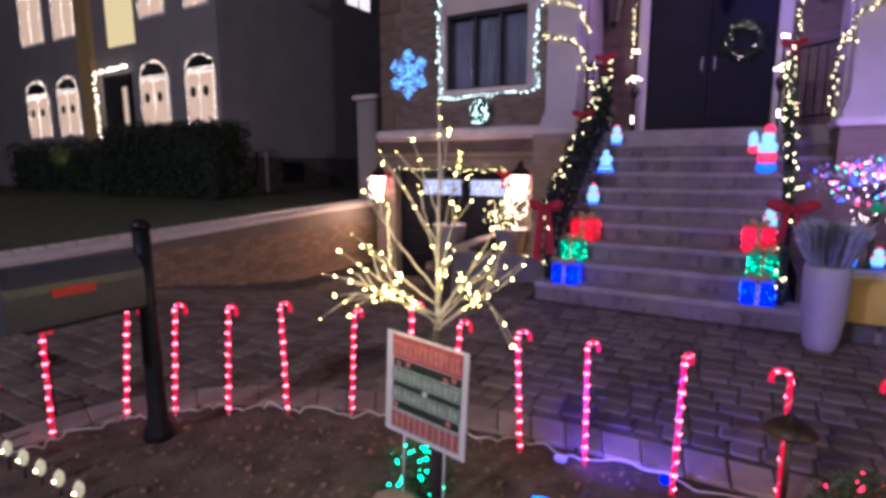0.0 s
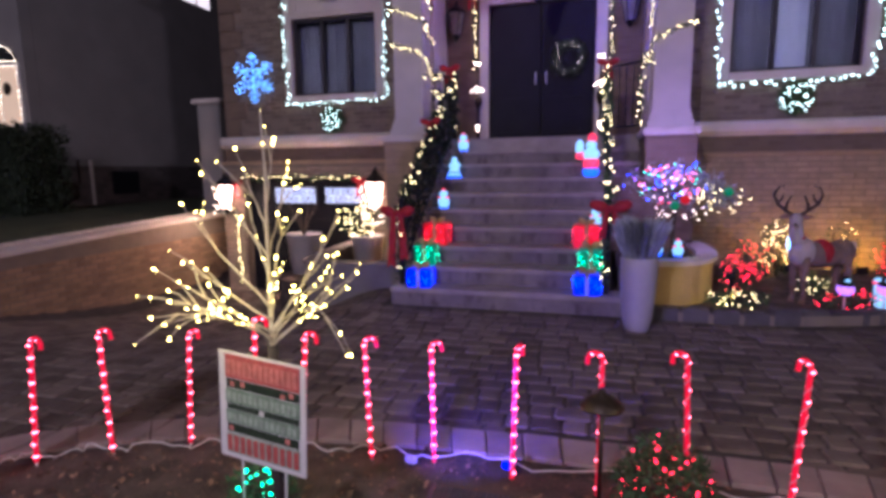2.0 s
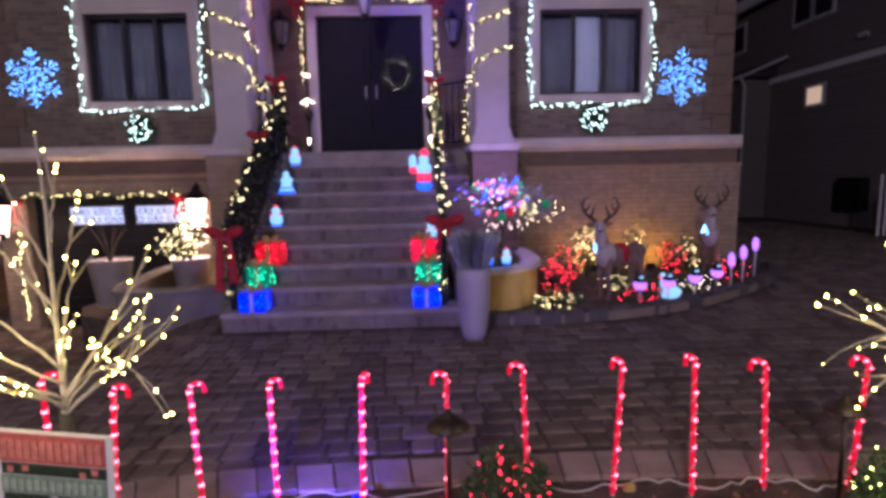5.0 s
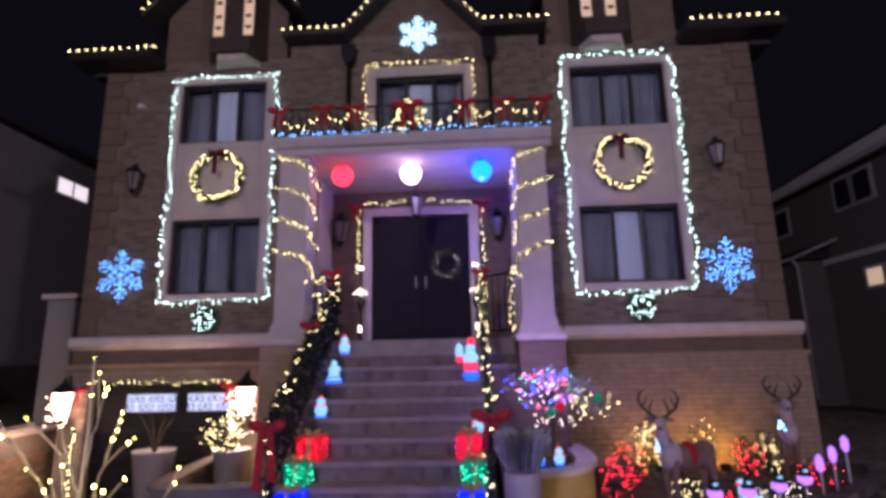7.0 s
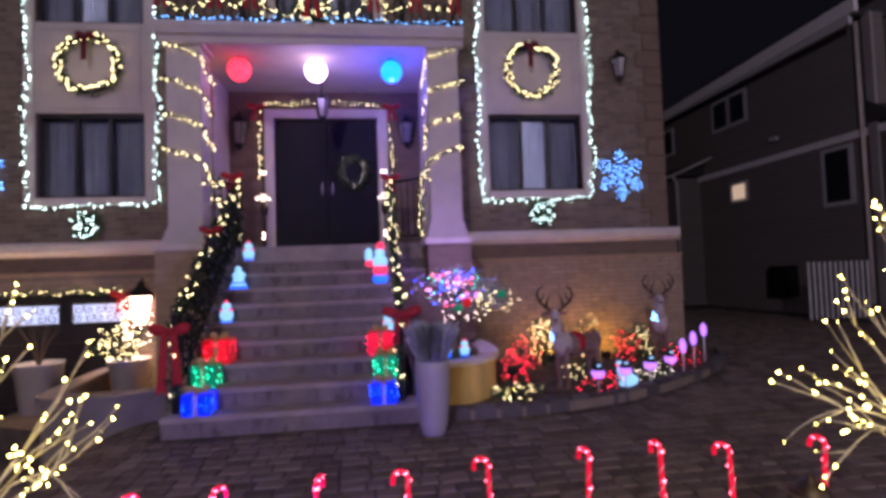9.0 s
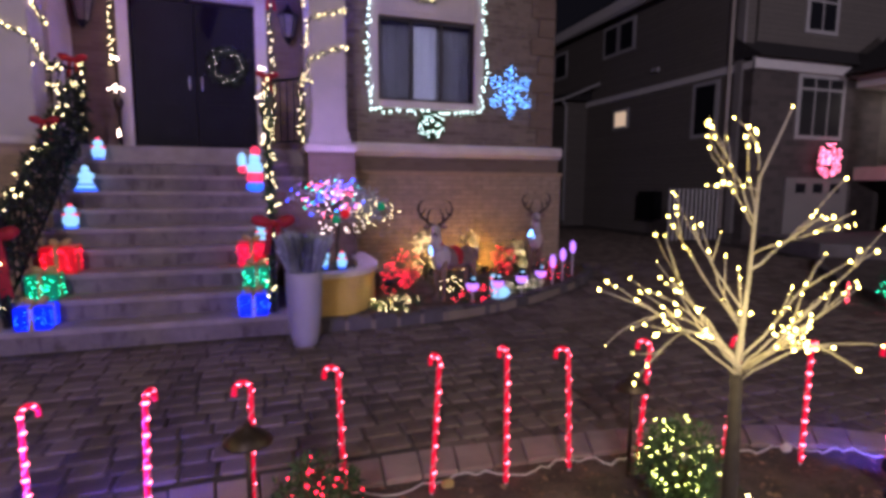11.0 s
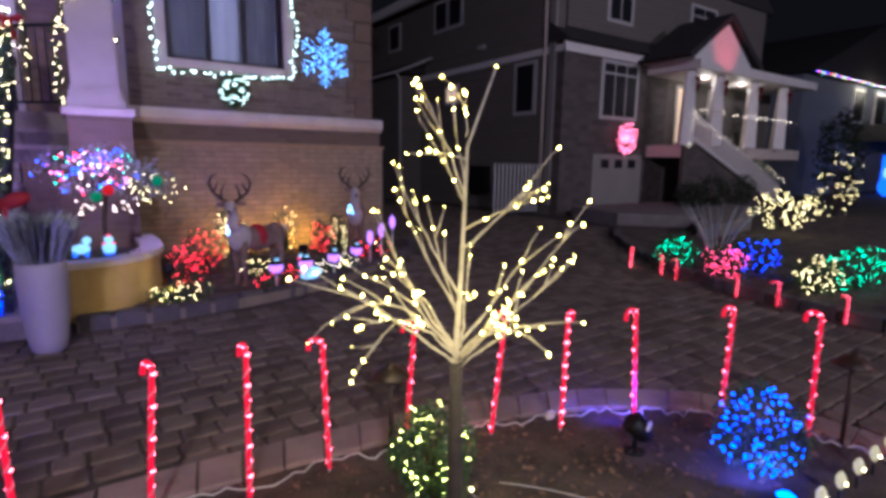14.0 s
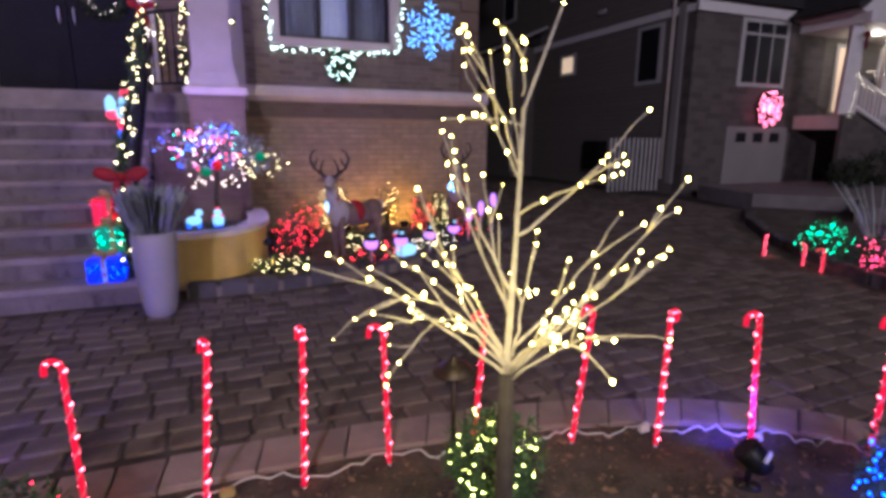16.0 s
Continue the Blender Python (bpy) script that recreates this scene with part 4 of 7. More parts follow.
def lantern(at, s, name="wall_lantern", lit=None, hang=0.0, label="black iron wall lantern, unlit", back=True):
    x, y, z = at
    t = thing(name, label, "lantern", at, "lanterns")
    lit = lit or LENS
    part("roof", lathe(bmesh.new(), [(0.125 * s, 0), (0.09 * s, 0.04 * s), (0.03 * s, 0.09 * s), (0.012 * s, 0.13 * s)], (x, y, z + 0.12 * s), 6, smooth=False), BLACK, t)
    part("glass", lathe(bmesh.new(), [(0.055 * s, -0.12 * s), (0.10 * s, 0.115 * s)], (x, y, z), 6, smooth=False), lit or GLASS, t)
    for k in range(6):
        a = math.pi / 3 * k
        part("bar", tube(bmesh.new(), [(x + 0.057 * s * math.cos(a), y + 0.057 * s * math.sin(a), z - 0.12 * s), (x + 0.105 * s * math.cos(a), y + 0.105 * s * math.sin(a), z + 0.12 * s)], 0.006 * s, 5), BLACK, t)
    part("finial", lathe(bmesh.new(), [(0.01 * s, -0.19 * s), (0.035 * s, -0.15 * s), (0.06 * s, -0.12 * s)], (x, y, z), 6, smooth=False), BLACK, t)
    if hang:
        part("chain", tube(bmesh.new(), [(x, y, z + 0.24 * s), (x, y, z + hang)], 0.008, 5), BLACK, t)
    elif back:
        part("bracket", tube(bmesh.new(), [(x, y, z + 0.24 * s), (x, y + 0.05 * s, z + 0.28 * s), (x, y + 0.15, z + 0.12 * s)], 0.012, 5), BLACK, t)
    return t


lantern((-4.86, -0.15, 4.84), 1.25)
lantern((5.09, -0.15, 4.90), 1.25)
lantern((-1.40, 0.74, 4.02), 1.5)
lantern((1.48, 0.74, 4.02), 1.4)
lantern((0.09, -0.10, 4.20), 1.15, "pendant_lantern", None, 0.6, "black iron lantern hanging on a chain in the porch")
t = thing("security_camera", "small white camera under the eave", "camera", (-4.86, -0.05, 6.26))
part("housing", cube(-4.92, -4.80, -0.18, 0.0, 6.22, 6.30, 0.02), PLASTICW, t)
w = wreath((0.53, 0.86, 3.36), 0.23, 0.09, WHITEB, 17, "dark wreath with a few white sparkles on the door", R, 0.0065, HEDGE)
for x in (-0.98, 1.05):
    t = thing("lit_stand", "slim bronze stand with clustered white lights", "lamp stand", (x, 0.6, 2.0), "door stands")
    part("pole", tube(bmesh.new(), [(x, 0.6, 2.0), (x, 0.6, 3.3)], 0.018), BRONZE, t)
    part("foot", lathe(bmesh.new(), [(0.1, 0), (0.09, 0.02), (0.02, 0.05)], (x, 0.6, 2.0), 16), BRONZE, t)
    part("basket", lathe(bmesh.new(), [(0.03, 0), (0.07, 0.12), (0.06, 0.2)], (x, 0.6, 2.55), 10), BRONZE, t)
    bulbs(t, [(x + dx, 0.5, 2.85 + dz) for dx, dz in ((-.09, 0), (-.04, .03), (0, -.02), (.05, .03), (.1, 0), (0, .06))], WHITEB, 0.024)
    bulbs(t, [(x - .03, 0.55, 3.31), (x + .03, 0.55, 3.3), (x, 0.53, 2.2), (x, 0.53, 2.26)], WHITEB, 0.032)


# ---- stair railings ----
def stair_rail(x, y0, label, dense):
    t = thing("stair_railing", label, "railing", (x, y0, 0.2), "stair railings")
    y1, z0, z1 = -0.34, 0.2, 2.0
    part("newel", cube(x - 0.03, x + 0.03, y0 - 0.03, y0 + 0.03, z0, z0 + 1.0, 0.006), BLACK, t)
    part("newel", cube(x - 0.03, x + 0.03, y1 - 0.03, y1 + 0.03, z1, z1 + 1.02, 0.006), BLACK, t)
    part("handrail", tube(bmesh.new(), [(x, y0, z0 + 0.95), (x, y1, z1 + 0.95)], 0.025), BLACK, t)
    part("lower_rail", tube(bmesh.new(), [(x, y0, z0 + 0.18), (x, y1, z1 + 0.18)], 0.015), BLACK, t)
    for k in range(1, 22):
        u = k / 22
        y, z = y0 + (y1 - y0) * u, z0 + (z1 - z0) * u
        part("baluster", tube(bmesh.new(), [(x, y, z + 0.18), (x, y, z + 0.95)], 0.009, 6), BLACK, t)
    out = 0.45 if x > 0 else -0.3
    part("landing_rail", tube(bmesh.new(), [(x, y1, z1 + 0.95), (x + out, y1 - 0.4, z1 + 0.95)], 0.02), BLACK, t)
    part("landing_rail", tube(bmesh.new(), [(x, y1, z1 + 0.1), (x + out, y1 - 0.4, z1 + 0.1)], 0.015), BLACK, t)
    for k in range(1, 5):
        u = k / 5
        part("baluster", tube(bmesh.new(), [(x + out * u, y1 - 0.4 * u, z1 + 0.1), (x + out * u, y1 - 0.4 * u, z1 + 0.95)], 0.009, 6), BLACK, t)
    hang = thing("rail_garland", "green garland with warm lights on the stair railing", "garland", (x, y0, 1.0), "rail garlands")
    top = [(x - 0.02, y0 - 0.05, z0 + 0.1), (x - 0.02, y0 - 0.05, z0 + 0.5), (x, y0, z0 + 1.0)]
    top += [(x + 0.04 * math.sin(k * 2), y0 + (y1 - y0) * k / 20, z0 + (z1 - z0) * k / 20 + 0.97 + 0.05 * math.sin(k * 1.3)) for k in range(1, 21)]
    part("wire", tube(bmesh.new(), top, 0.008, 5), GREENWIRE, hang)
    bulbs(hang, jitter(R, along(top, 0.07), 0.055), WARM, 0.0118, long=1.3)
    fold = []
    for a in along([(x + out, y1 - 0.42, z1 + 1.0), (x + out, y1 - 0.42, z1 + 0.04)], 0.065) + along([(x, y1 - 0.04, z1 + 1.0), (x + 0.02, y1 - 0.05, z1 + 0.05)], 0.10):
        fold.append(tuple(a + Vector((R.uniform(-.04, .04), R.uniform(-.03, .03), R.uniform(-.03, .03)))))
    if dense:
        fold += [(x + out * R.random(), y1 - 0.4 * R.random() - 0.05, z1 + R.uniform(0.3, 1.0)) for _ in range(16)]
    bulbs(hang, fold, WARM, 0.0118, long=1.3)
    bm = bmesh.new()
    for p in along(top, 0.04):
        needles(bm, R, p, 8, (0.05, 0.05, 0.05), 0.06)
    for p in fold:
        needles(bm, R, p, 10, (0.04, 0.04, 0.04), 0.06)
    if dense:
        for k in range(260):
            u = R.random()
            needles(bm, R, (x + R.uniform(-.05, .05), y0 + (y1 - y0) * u, z0 + (z1 - z0) * u + R.uniform(0.25, 0.92)), 6, (0.04, 0.07, 0.12), 0.10)
    part("greenery", bm, HEDGE if dense else GREEN, hang)["kind"] = "stuff"


stair_rail(-1.17, -2.92, "black iron stair railing thick with dark garland", True)
stair_rail(1.11, -2.97, "black iron stair railing with lit garland", False)
bow(None, (-1.22, -0.45, 3.05), 0.16)
ribbon = bow(None, (-1.20, -2.98, 1.02), 0.20, label="large red velvet bow with long tails on the railing")
for sg, l in ((-1, 0.62), (1, 0.54)):
    part("long_tail", prism(bmesh.new(), [(-1.20 + sg * 0.01, 1.02), (-1.20 + sg * 0.07, 1.02), (-1.20 + sg * 0.13, 1.02 - l), (-1.20 + sg * 0.08, 1.06 - l), (-1.20 + sg * 0.03, 1.02 - l)][::sg], "y", -3.002, -2.992), REDV, ribbon.parent)
bow(None, (-1.2, -1.6, 2.15), 0.14)
bow(None, (1.13, -3.08, 1.10), 0.2, label="red velvet bow on the stair railing")
bow(None, (1.13, -0.45, 3.0), 0.15)


def gift(at, w, h, m, ribbon, label, turn=0):
    t = thing("gift_box", label, "gift decoration", at, "lit gift boxes")
    t.rotation_euler[2] = radians(turn)
    x, y, z = at
    part("box", cube(x - w / 2, x + w / 2, y - w / 2, y + w / 2, z, z + h, 0.012), m, t)
    part("ribbon", cube(x - 0.018, x + 0.018, y - w / 2 - 0.004, y + w / 2 + 0.004, z + 0.001, z + h + 0.004), ribbon, t)
    part("ribbon", cube(x - w / 2 - 0.004, x + w / 2 + 0.004, y - 0.018, y + 0.018, z + 0.002, z + h + 0.005), ribbon, t)
    bm = bmesh.new()
    for s in (-1, 1):
        ball(bm, (x + s * 0.05, y, z + h + 0.035), (0.055, 0.03, 0.035), 2, turn=Matrix.Rotation(-s * 0.5, 4, "Y"))
    part("bow", bm, ribbon, t)
    pts = [(x + R.uniform(-.45, .45) * w, y - w / 2 - 0.006, z + R.uniform(.08, .92) * h) for _ in range(30)]
    pts += [(x + s * (w / 2 + 0.006), y + R.uniform(-.4, .4) * w, z + R.uniform(.08, .92) * h) for s in (-1, 1) for _ in range(12)]
    bulbs(t, pts, {"lit_red_mesh": RED, "lit_green_mesh": TEAL, "lit_blue_mesh": BLUE}[m.name], 0.0062, joined=True)


for s, x in ((-1, -0.90), (1, 0.90)):
    gift((x + s * 0.02, -2.98, 0.2), 0.27, 0.21, GIFTB, POTY, "blue lit mesh gift box on the lowest step")
    gift((x + s * 0.05, -2.66, 0.4), 0.25, 0.24, GIFTG, POTY, "green lit mesh gift box on the steps")
    gift((x + s * 0.0, -2.35, 0.6), 0.29, 0.27, GIFTR, POTY, "red lit mesh gift box on the steps")


def figure(at, h, shape, label, name="lit_figure"):
    """One plain glowing figure: stacked rounded forms, no parts."""
    x, y, z = at
    bm = bmesh.new()
    for r, c, mi in shape:
        if len(r) == 2:
            lathe(bm, [(r[0] * h, 0), (r[0] * 0.8 * h, 0.12 * h), (r[0] * 0.55 * h, 0.4 * h), (r[0] * 0.3 * h, r[1] * h)], (x + c[0] * h, y, z + c[2] * h), 14, mi)
            continue
        ball(bm, (x + c[0] * h, y + c[1] * h, z + c[2] * h), tuple(q * h for q in r), 2, mi)
    ob = part(name, bm, [FIGW, FIGB, FIGR, MAGENTA, BLACK])
    return tagged(ob, label, "lit figure", "lit yard figures")


PENGUIN = [((.34, .28, .40), (0, 0, .38), 0), ((.24, .22, .22), (0, 0, .82), 0), ((.36, .2, .08), (0, 0, .62), 2), ((.3, .25, .06), (0, 0, .05), 1), ((.12, .1, .12), (0, 0, 1.02), 2)]
ANGEL = [((.42, .2), (0, 0, 0), 1), ((.36, .68), (0, 0, .12), 0), ((.15, .14, .17), (0, 0, .86), 0), ((.3, .08, .2), (0, .1, .6), 0)]
TALLMAN = [((.2, .16, .14), (0, 0, .12), 1), ((.19, .16, .2), (0, 0, .32), 2), ((.2, .17, .17), (0, 0, .52), 0), ((.13, .12, .13), (0, 0, .74), 0), ((.11, .1, .12), (.02, 0, .9), 2), ((.1, .08, .2), (-.27, 0, .68), 0), ((.12, .1, .1), (-.25, 0, .5), 2)]
DOG = [((.4, .22, .25), (0, 0, .35), 0), ((.2, .18, .2), (.25, 0, .75), 0), ((.12, .1, .18), (-.25, 0, .12), 1), ((.12, .1, .18), (.22, 0, .12), 1)]
figure((-0.98, -0.55, 1.8), 0.25, PENGUIN, "small lit white snow figure on the steps")
figure((-0.98, -1.15, 1.4), 0.30, ANGEL, "small lit angel shape glowing blue white")
figure((-0.98, -1.75, 1.0), 0.24, PENGUIN, "small lit white snow figure on the steps")
figure((0.93, -1.05, 1.4), 0.58, TALLMAN, "tall lit red and white waving figure")
figure((1.0, -1.95, 0.8), 0.22, PENGUIN, "small lit figure by the railing")
figure((1.63, -2.62, 0.57), 0.19, DOG, "lit blue animal shape on the planter rim")
figure((1.85, -2.62, 0.57), 0.17, PENGUIN, "lit red and white snow figure on the planter rim")

# ---- planters by the steps ----
t = thing("tall_planter", "tall round white planter with dark ornamental grass", "planter", (1.38, -3.55, 0))
part("pot", lathe(bmesh.new(), [(0.095, 0), (0.112, 0.015), (0.132, 0.10), (0.155, 0.30), (0.166, 0.55), (0.166, 0.69), (0.158, 0.70), (0.140, 0.69), (0.135, 0.62)], (1.38, -3.55, 0), 32), POTW, t)
bm = bmesh.new()
for _ in range(2400):
    a, l = R.uniform(0, 6.28), R.uniform(0.20, 0.47)
    o, out = R.uniform(0, 0.13), R.uniform(.04, .5) * l * R.uniform(0.4, 1.0)
    p = Vector((1.38 + o * math.cos(a), -3.55 + o * math.sin(a), 0.64))
    d = Vector((math.cos(a + R.uniform(-.4, .4)), math.sin(a + R.uniform(-.4, .4)), 0))
    mid, q = p + d * out * 0.4 + Vector((0, 0, l * 0.72)), p + d * out + Vector((0, 0, l * R.uniform(0.75, 1.0)))
    w = Vector((-d.y, d.x, 0)) * R.uniform(0.0012, 0.0028)
    bm.faces.new([bm.verts.new(v) for v in (p - w, p + w, mid + w, q, mid - w)])
part("grass_tuft", bm, BLUEGRASS, t)


def lit_shrub(at, r, n, material, bulb, label, name="lit_shrub", green=GREEN, leaves=900, size=0.05, group="lit shrubs", single=False):
    """A rounded shrub: stems, small leaves with gaps, and its own lights."""
    x, y, z = at
    rx, ry, rz = r
    t = thing(name, label, "shrub", (x, y, z), group)
    bm = bmesh.new()
    for k in range(9):
        a = k * 0.7
        tube(bm, [(x, y, z), (x + rx * .3 * math.cos(a), y + ry * .3 * math.sin(a), z + rz * .9), (x + rx * .75 * math.cos(a), y + ry * .75 * math.sin(a), z + rz * R.uniform(1.0, 1.7))], [0.010, 0.007, 0.003], 5)
    part("woody_base", bm, ANTLER, t)
    bm = bmesh.new()
    for _ in range(int(leaves / 9)):
        d = Vector((R.gauss(0, 1), R.gauss(0, 1), R.gauss(0, 1))).normalized() * R.uniform(.45, 1) ** .6
        needles(bm, R, (x + d.x * rx, y + d.y * ry, z + rz + d.z * rz), 9, (size, size, size), size)
    part("foliage", bm, green, t)
    pts = []
    while len(pts) < n:
        d = Vector((R.gauss(0, 1), R.gauss(0, 1), R.gauss(0, 1))).normalized() * R.uniform(.5, 1.06)
        pts.append((x + d.x * rx, y + d.y * ry, max(z + 0.02, z + rz + d.z * rz)))
    for m, part_pts in zip(material if isinstance(material, (list, tuple)) else (material,), [pts[k::len(material)] for k in range(len(material))] if isinstance(material, (list, tuple)) else [pts]):
        bulbs(t, part_pts, m, bulb, joined=not single)
    return t


# small weeping tree with many-coloured lights over the ochre planter
t = lit_shrub((1.76, -2.25, 1.10), (0.46, 0.40, 0.24), 130, [RED, BLUE, PINKW, BLUE, WHITEB, TEAL, PINKW, MAGENTA], 0.012, "small weeping tree hung with many-coloured lights and baubles", "weeping_tree", BLUEGRASS, 700)
bm = bmesh.new()
for _ in range(40):
    needles(bm, R, (2.22 + R.gauss(0, .13), -2.3 + R.gauss(0, .12), 1.22 + R.gauss(0, .08)), 9, (.08, .08, .08), .07)
part("drooping_foliage", bm, BLUEGRASS, t)
bulbs(t, [(2.20 + R.gauss(0, .15), -2.35 + R.gauss(0, .12), 1.20 + R.gauss(0, .09)) for _ in range(44)], WARM, 0.009, joined=True)
bulbs(t, [(1.92 + R.uniform(-.3, .22), -2.45 + R.gauss(0, .1), 1.0 + R.uniform(-.05, .08)) for _ in range(22)], WHITEB, 0.0085, joined=True)
bulbs(t, [(1.58 + .035 * k + R.gauss(0, .012), -2.62, 1.28 + .022 * k + R.gauss(0, .012)) for k in range(13)], BLUE, 0.012)
part("trunk", tube(bmesh.new(), [(1.86, -2.25, 0.40), (1.84, -2.24, 0.8), (1.88, -2.25, 1.25)], [0.03, 0.025, 0.02]), ANTLER, t)
for x, z, m in ((1.78, 1.12, GIFTG), (1.88, 1.18, GIFTR), (2.28, 1.26, GIFTG)):
    part("bauble", ball(bmesh.new(), (x, -2.72, z), 0.05, 2), m, t)
lit_shrub((1.75, -2.45, 0.42), (0.35, 0.2, 0.08), 0, WARM, 0.01, "low dark planting inside the planter", "planting", GREEN, 500, group="plants")

lamp("tree_glow", "POINT", (1.85, -2.05, 1.60), 30, (0.48, 0.30, 1.0), 0.2)

# ---- right-hand bed ----
for at, r, n, m, lab in (((2.60, -2.0, 0.05), (0.22, 0.2, 0.26), 80, RED, "shrub netted in red lights"), ((2.86, -1.45, 0.05), (0.24, 0.24, 0.30), 90, RED, "shrub netted in red lights"),
                         ((2.42, -2.72, 0.05), (0.30, 0.16, 0.10), 50, WARM, "low shrub with warm lights"), ((3.34, -0.85, 0.05), (0.24, 0.2, 0.40), 120, WARM, "cone shrub with warm lights"),
                         ((3.45, -2.62, 0.05), (0.28, 0.16, 0.12), 60, RED, "low shrub with red lights"), ((3.45, -1.9, 0.05), (0.3, 0.14, 0.12), 40, WARM, "low shrub with warm lights"),
                         ((4.65, -0.8, 0.05), (0.2, 0.2, 0.26), 70, RED, "shrub netted in red lights"), ((5.0, -0.6, 0.05), (0.18, 0.2, 0.28), 60, WARM, "shrub with warm lights"),
                         ((4.35, -2.15, 0.05), (0.3, 0.16, 0.12), 50, WHITEB, "low shrub with white lights"), ((5.25, -1.3, 0.05), (0.34, 0.2, 0.16), 60, RED, "low shrub with red lights"),
                         ((4.2, -0.5, 0.05), (0.2, 0.18, 0.36), 40, WARM, "cone shrub with warm lights")):
    lit_shrub(at, r, int(n * 0.9), m, 0.0080, lab, leaves=500, size=0.045)


def deer(at, s, face, turn, label):
    """Standing reindeer statue with antlers and a red saddle, one mesh. turn: how far the head looks round."""
    bm = bmesh.new()
    ball(bm, (0.32, 0, 0.58), (0.36, 0.13, 0.16), 3, 0)
    ball(bm, (0.06, 0, 0.62), (0.15, 0.13, 0.18), 3, 1)
    ball(bm, (0.60, 0, 0.60), (0.15, 0.13, 0.16), 3, 0)
    tube(bm, [(0.05, 0, 0.66), (-0.03, 0, 0.82), (-0.05, 0, 0.98)], [0.11, 0.08, 0.06], 12, 1)
    hd = bmesh.new()
    ball(hd, (-0.06, 0, 1.01), (0.11, 0.066, 0.07), 3, 1)
    ball(hd, (-0.16, 0, 0.97), (0.07, 0.045, 0.045), 2, 1)
    ball(hd, (-0.225, 0, 0.965), (0.018, 0.022, 0.018), 1, 2)
    for sg in (-1, 1):
        ball(hd, (-0.02, sg * 0.10, 1.04), (0.025, 0.07, 0.03), 2, 0)
        tube(hd, [(-0.03, sg * 0.03, 1.05), (0.0, sg * 0.12, 1.12), (0.0, sg * 0.20, 1.19), (-0.02, sg * 0.235, 1.29), (-0.05, sg * 0.20, 1.38), (-0.07, sg * 0.14, 1.40)], [0.021, 0.02, 0.018, 0.016, 0.012, 0.006], 7, 2)
        tube(hd, [(0.0, sg * 0.11, 1.11), (-0.05, sg * 0.10, 1.20), (-0.07, sg * 0.06, 1.29)], [0.017, 0.014, 0.007], 6, 2)
        tube(hd, [(0.0, sg * 0.20, 1.19), (-0.05, sg * 0.155, 1.25), (-0.06, sg * 0.14, 1.31)], [0.015, 0.012, 0.006], 6, 2)
        for x, k in ((0.05, 0.0), (0.60, 0.05)):
            y = sg * 0.075
            tube(bm, [(x, y, 0.58), (x - 0.01 + k, y, 0.34), (x + 0.01, y, 0.10), (x - 0.01, y, 0.0)], [0.06, 0.038, 0.026, 0.034], 9, 0)
    hd.transform(Matrix.Translation((-0.05, 0, 0)) @ Matrix.Rotation(radians(turn), 4, "Z") @ Matrix.Translation((0.02, 0, 0)))
    tmp = bpy.data.meshes.new("head")
    hd.to_mesh(tmp)
    hd.free()
    bm.from_mesh(tmp)
    bpy.data.meshes.remove(tmp)
    ball(bm, (0.75, 0, 0.66), (0.05, 0.03, 0.07), 2, 1)
    ball(bm, (0.32, 0, 0.60), (0.13, 0.142, 0.165), 3, 3)
    tube(bm, [(0.0, 0.085, 0.80), (-0.09, 0, 0.77), (0.0, -0.085, 0.80), (0.07, 0, 0.84), (0.0, 0.085, 0.80)], 0.018, 7, 3)
    for y, z in ((0.06, 0.72), (0.03, 0.66), (0.10, 0.69), (0.08, 0.76)):
        ball(bm, (-0.075 + y * 0.4, y, z), 0.024, 1, 4)
    ob = part("reindeer", bm, [DEERM, DEERW, ANTLER, REDV, ICE])
    ob.matrix_world = Matrix.Translation(at) @ Matrix.Rotation(radians(face), 4, "Z") @ Matrix.Diagonal((s, s, s, 1))
    return tagged(ob, label, "statue", "reindeer")


deer((3.06, -2.35, 0.05), 0.90, 24, 48, "reindeer statue with dark antlers and red saddle")
deer((5.15, -0.95, 0.05), 0.95, 62, 10, "pale reindeer statue with red collar beside the wall")
BIRD = [((.3, .3, .26), (0, 0, .25), 3), ((.27, .27, .16), (0, 0, .42), 4), ((.16, .15, .15), (0, 0, .62), 4), ((.1, .1, .06), (0, -.12, .6), 0)]
for x, y in ((3.38, -2.72), (3.74, -2.66), (4.18, -2.42), (4.62, -2.12)):
    ob = figure((x, y, 0.24), 0.26, BIRD, "glowing bird stake light with dark head")
    bm = bmesh.new()
    tube(bm, [(x, y, 0.05), (x, y, 0.26)], 0.008, 6)
    part("stake", bm, PLASTICW, ob)
SWAN = [((.34, .2, .2), (0, 0, .2), 0), ((.1, .09, .22), (-.2, 0, .45), 0), ((.12, .09, .1), (-.22, -.05, .68), 0), ((.07, .04, .04), (-.32, -.1, .66), 2)]
figure((3.86, -2.45, 0.06), 0.42, SWAN, "glowing white swan figure in the bed")
for x, y, h in ((4.92, -1.92, 0.36), (5.2, -1.72, 0.42), (5.5, -1.5, 0.5)):
    t = thing("stake_light", "glowing oval stake light on a thin stem", "stake light", (x, y, 0.05), "stake lights")
    part("stem", tube(bmesh.new(), [(x, y, 0.05), (x, y, h)], 0.01, 6), PLASTICW, t)
    part("bulb", ball(bmesh.new(), (x, y, h + 0.07), (0.045, 0.045, 0.1), 2), MAGENTA, t)
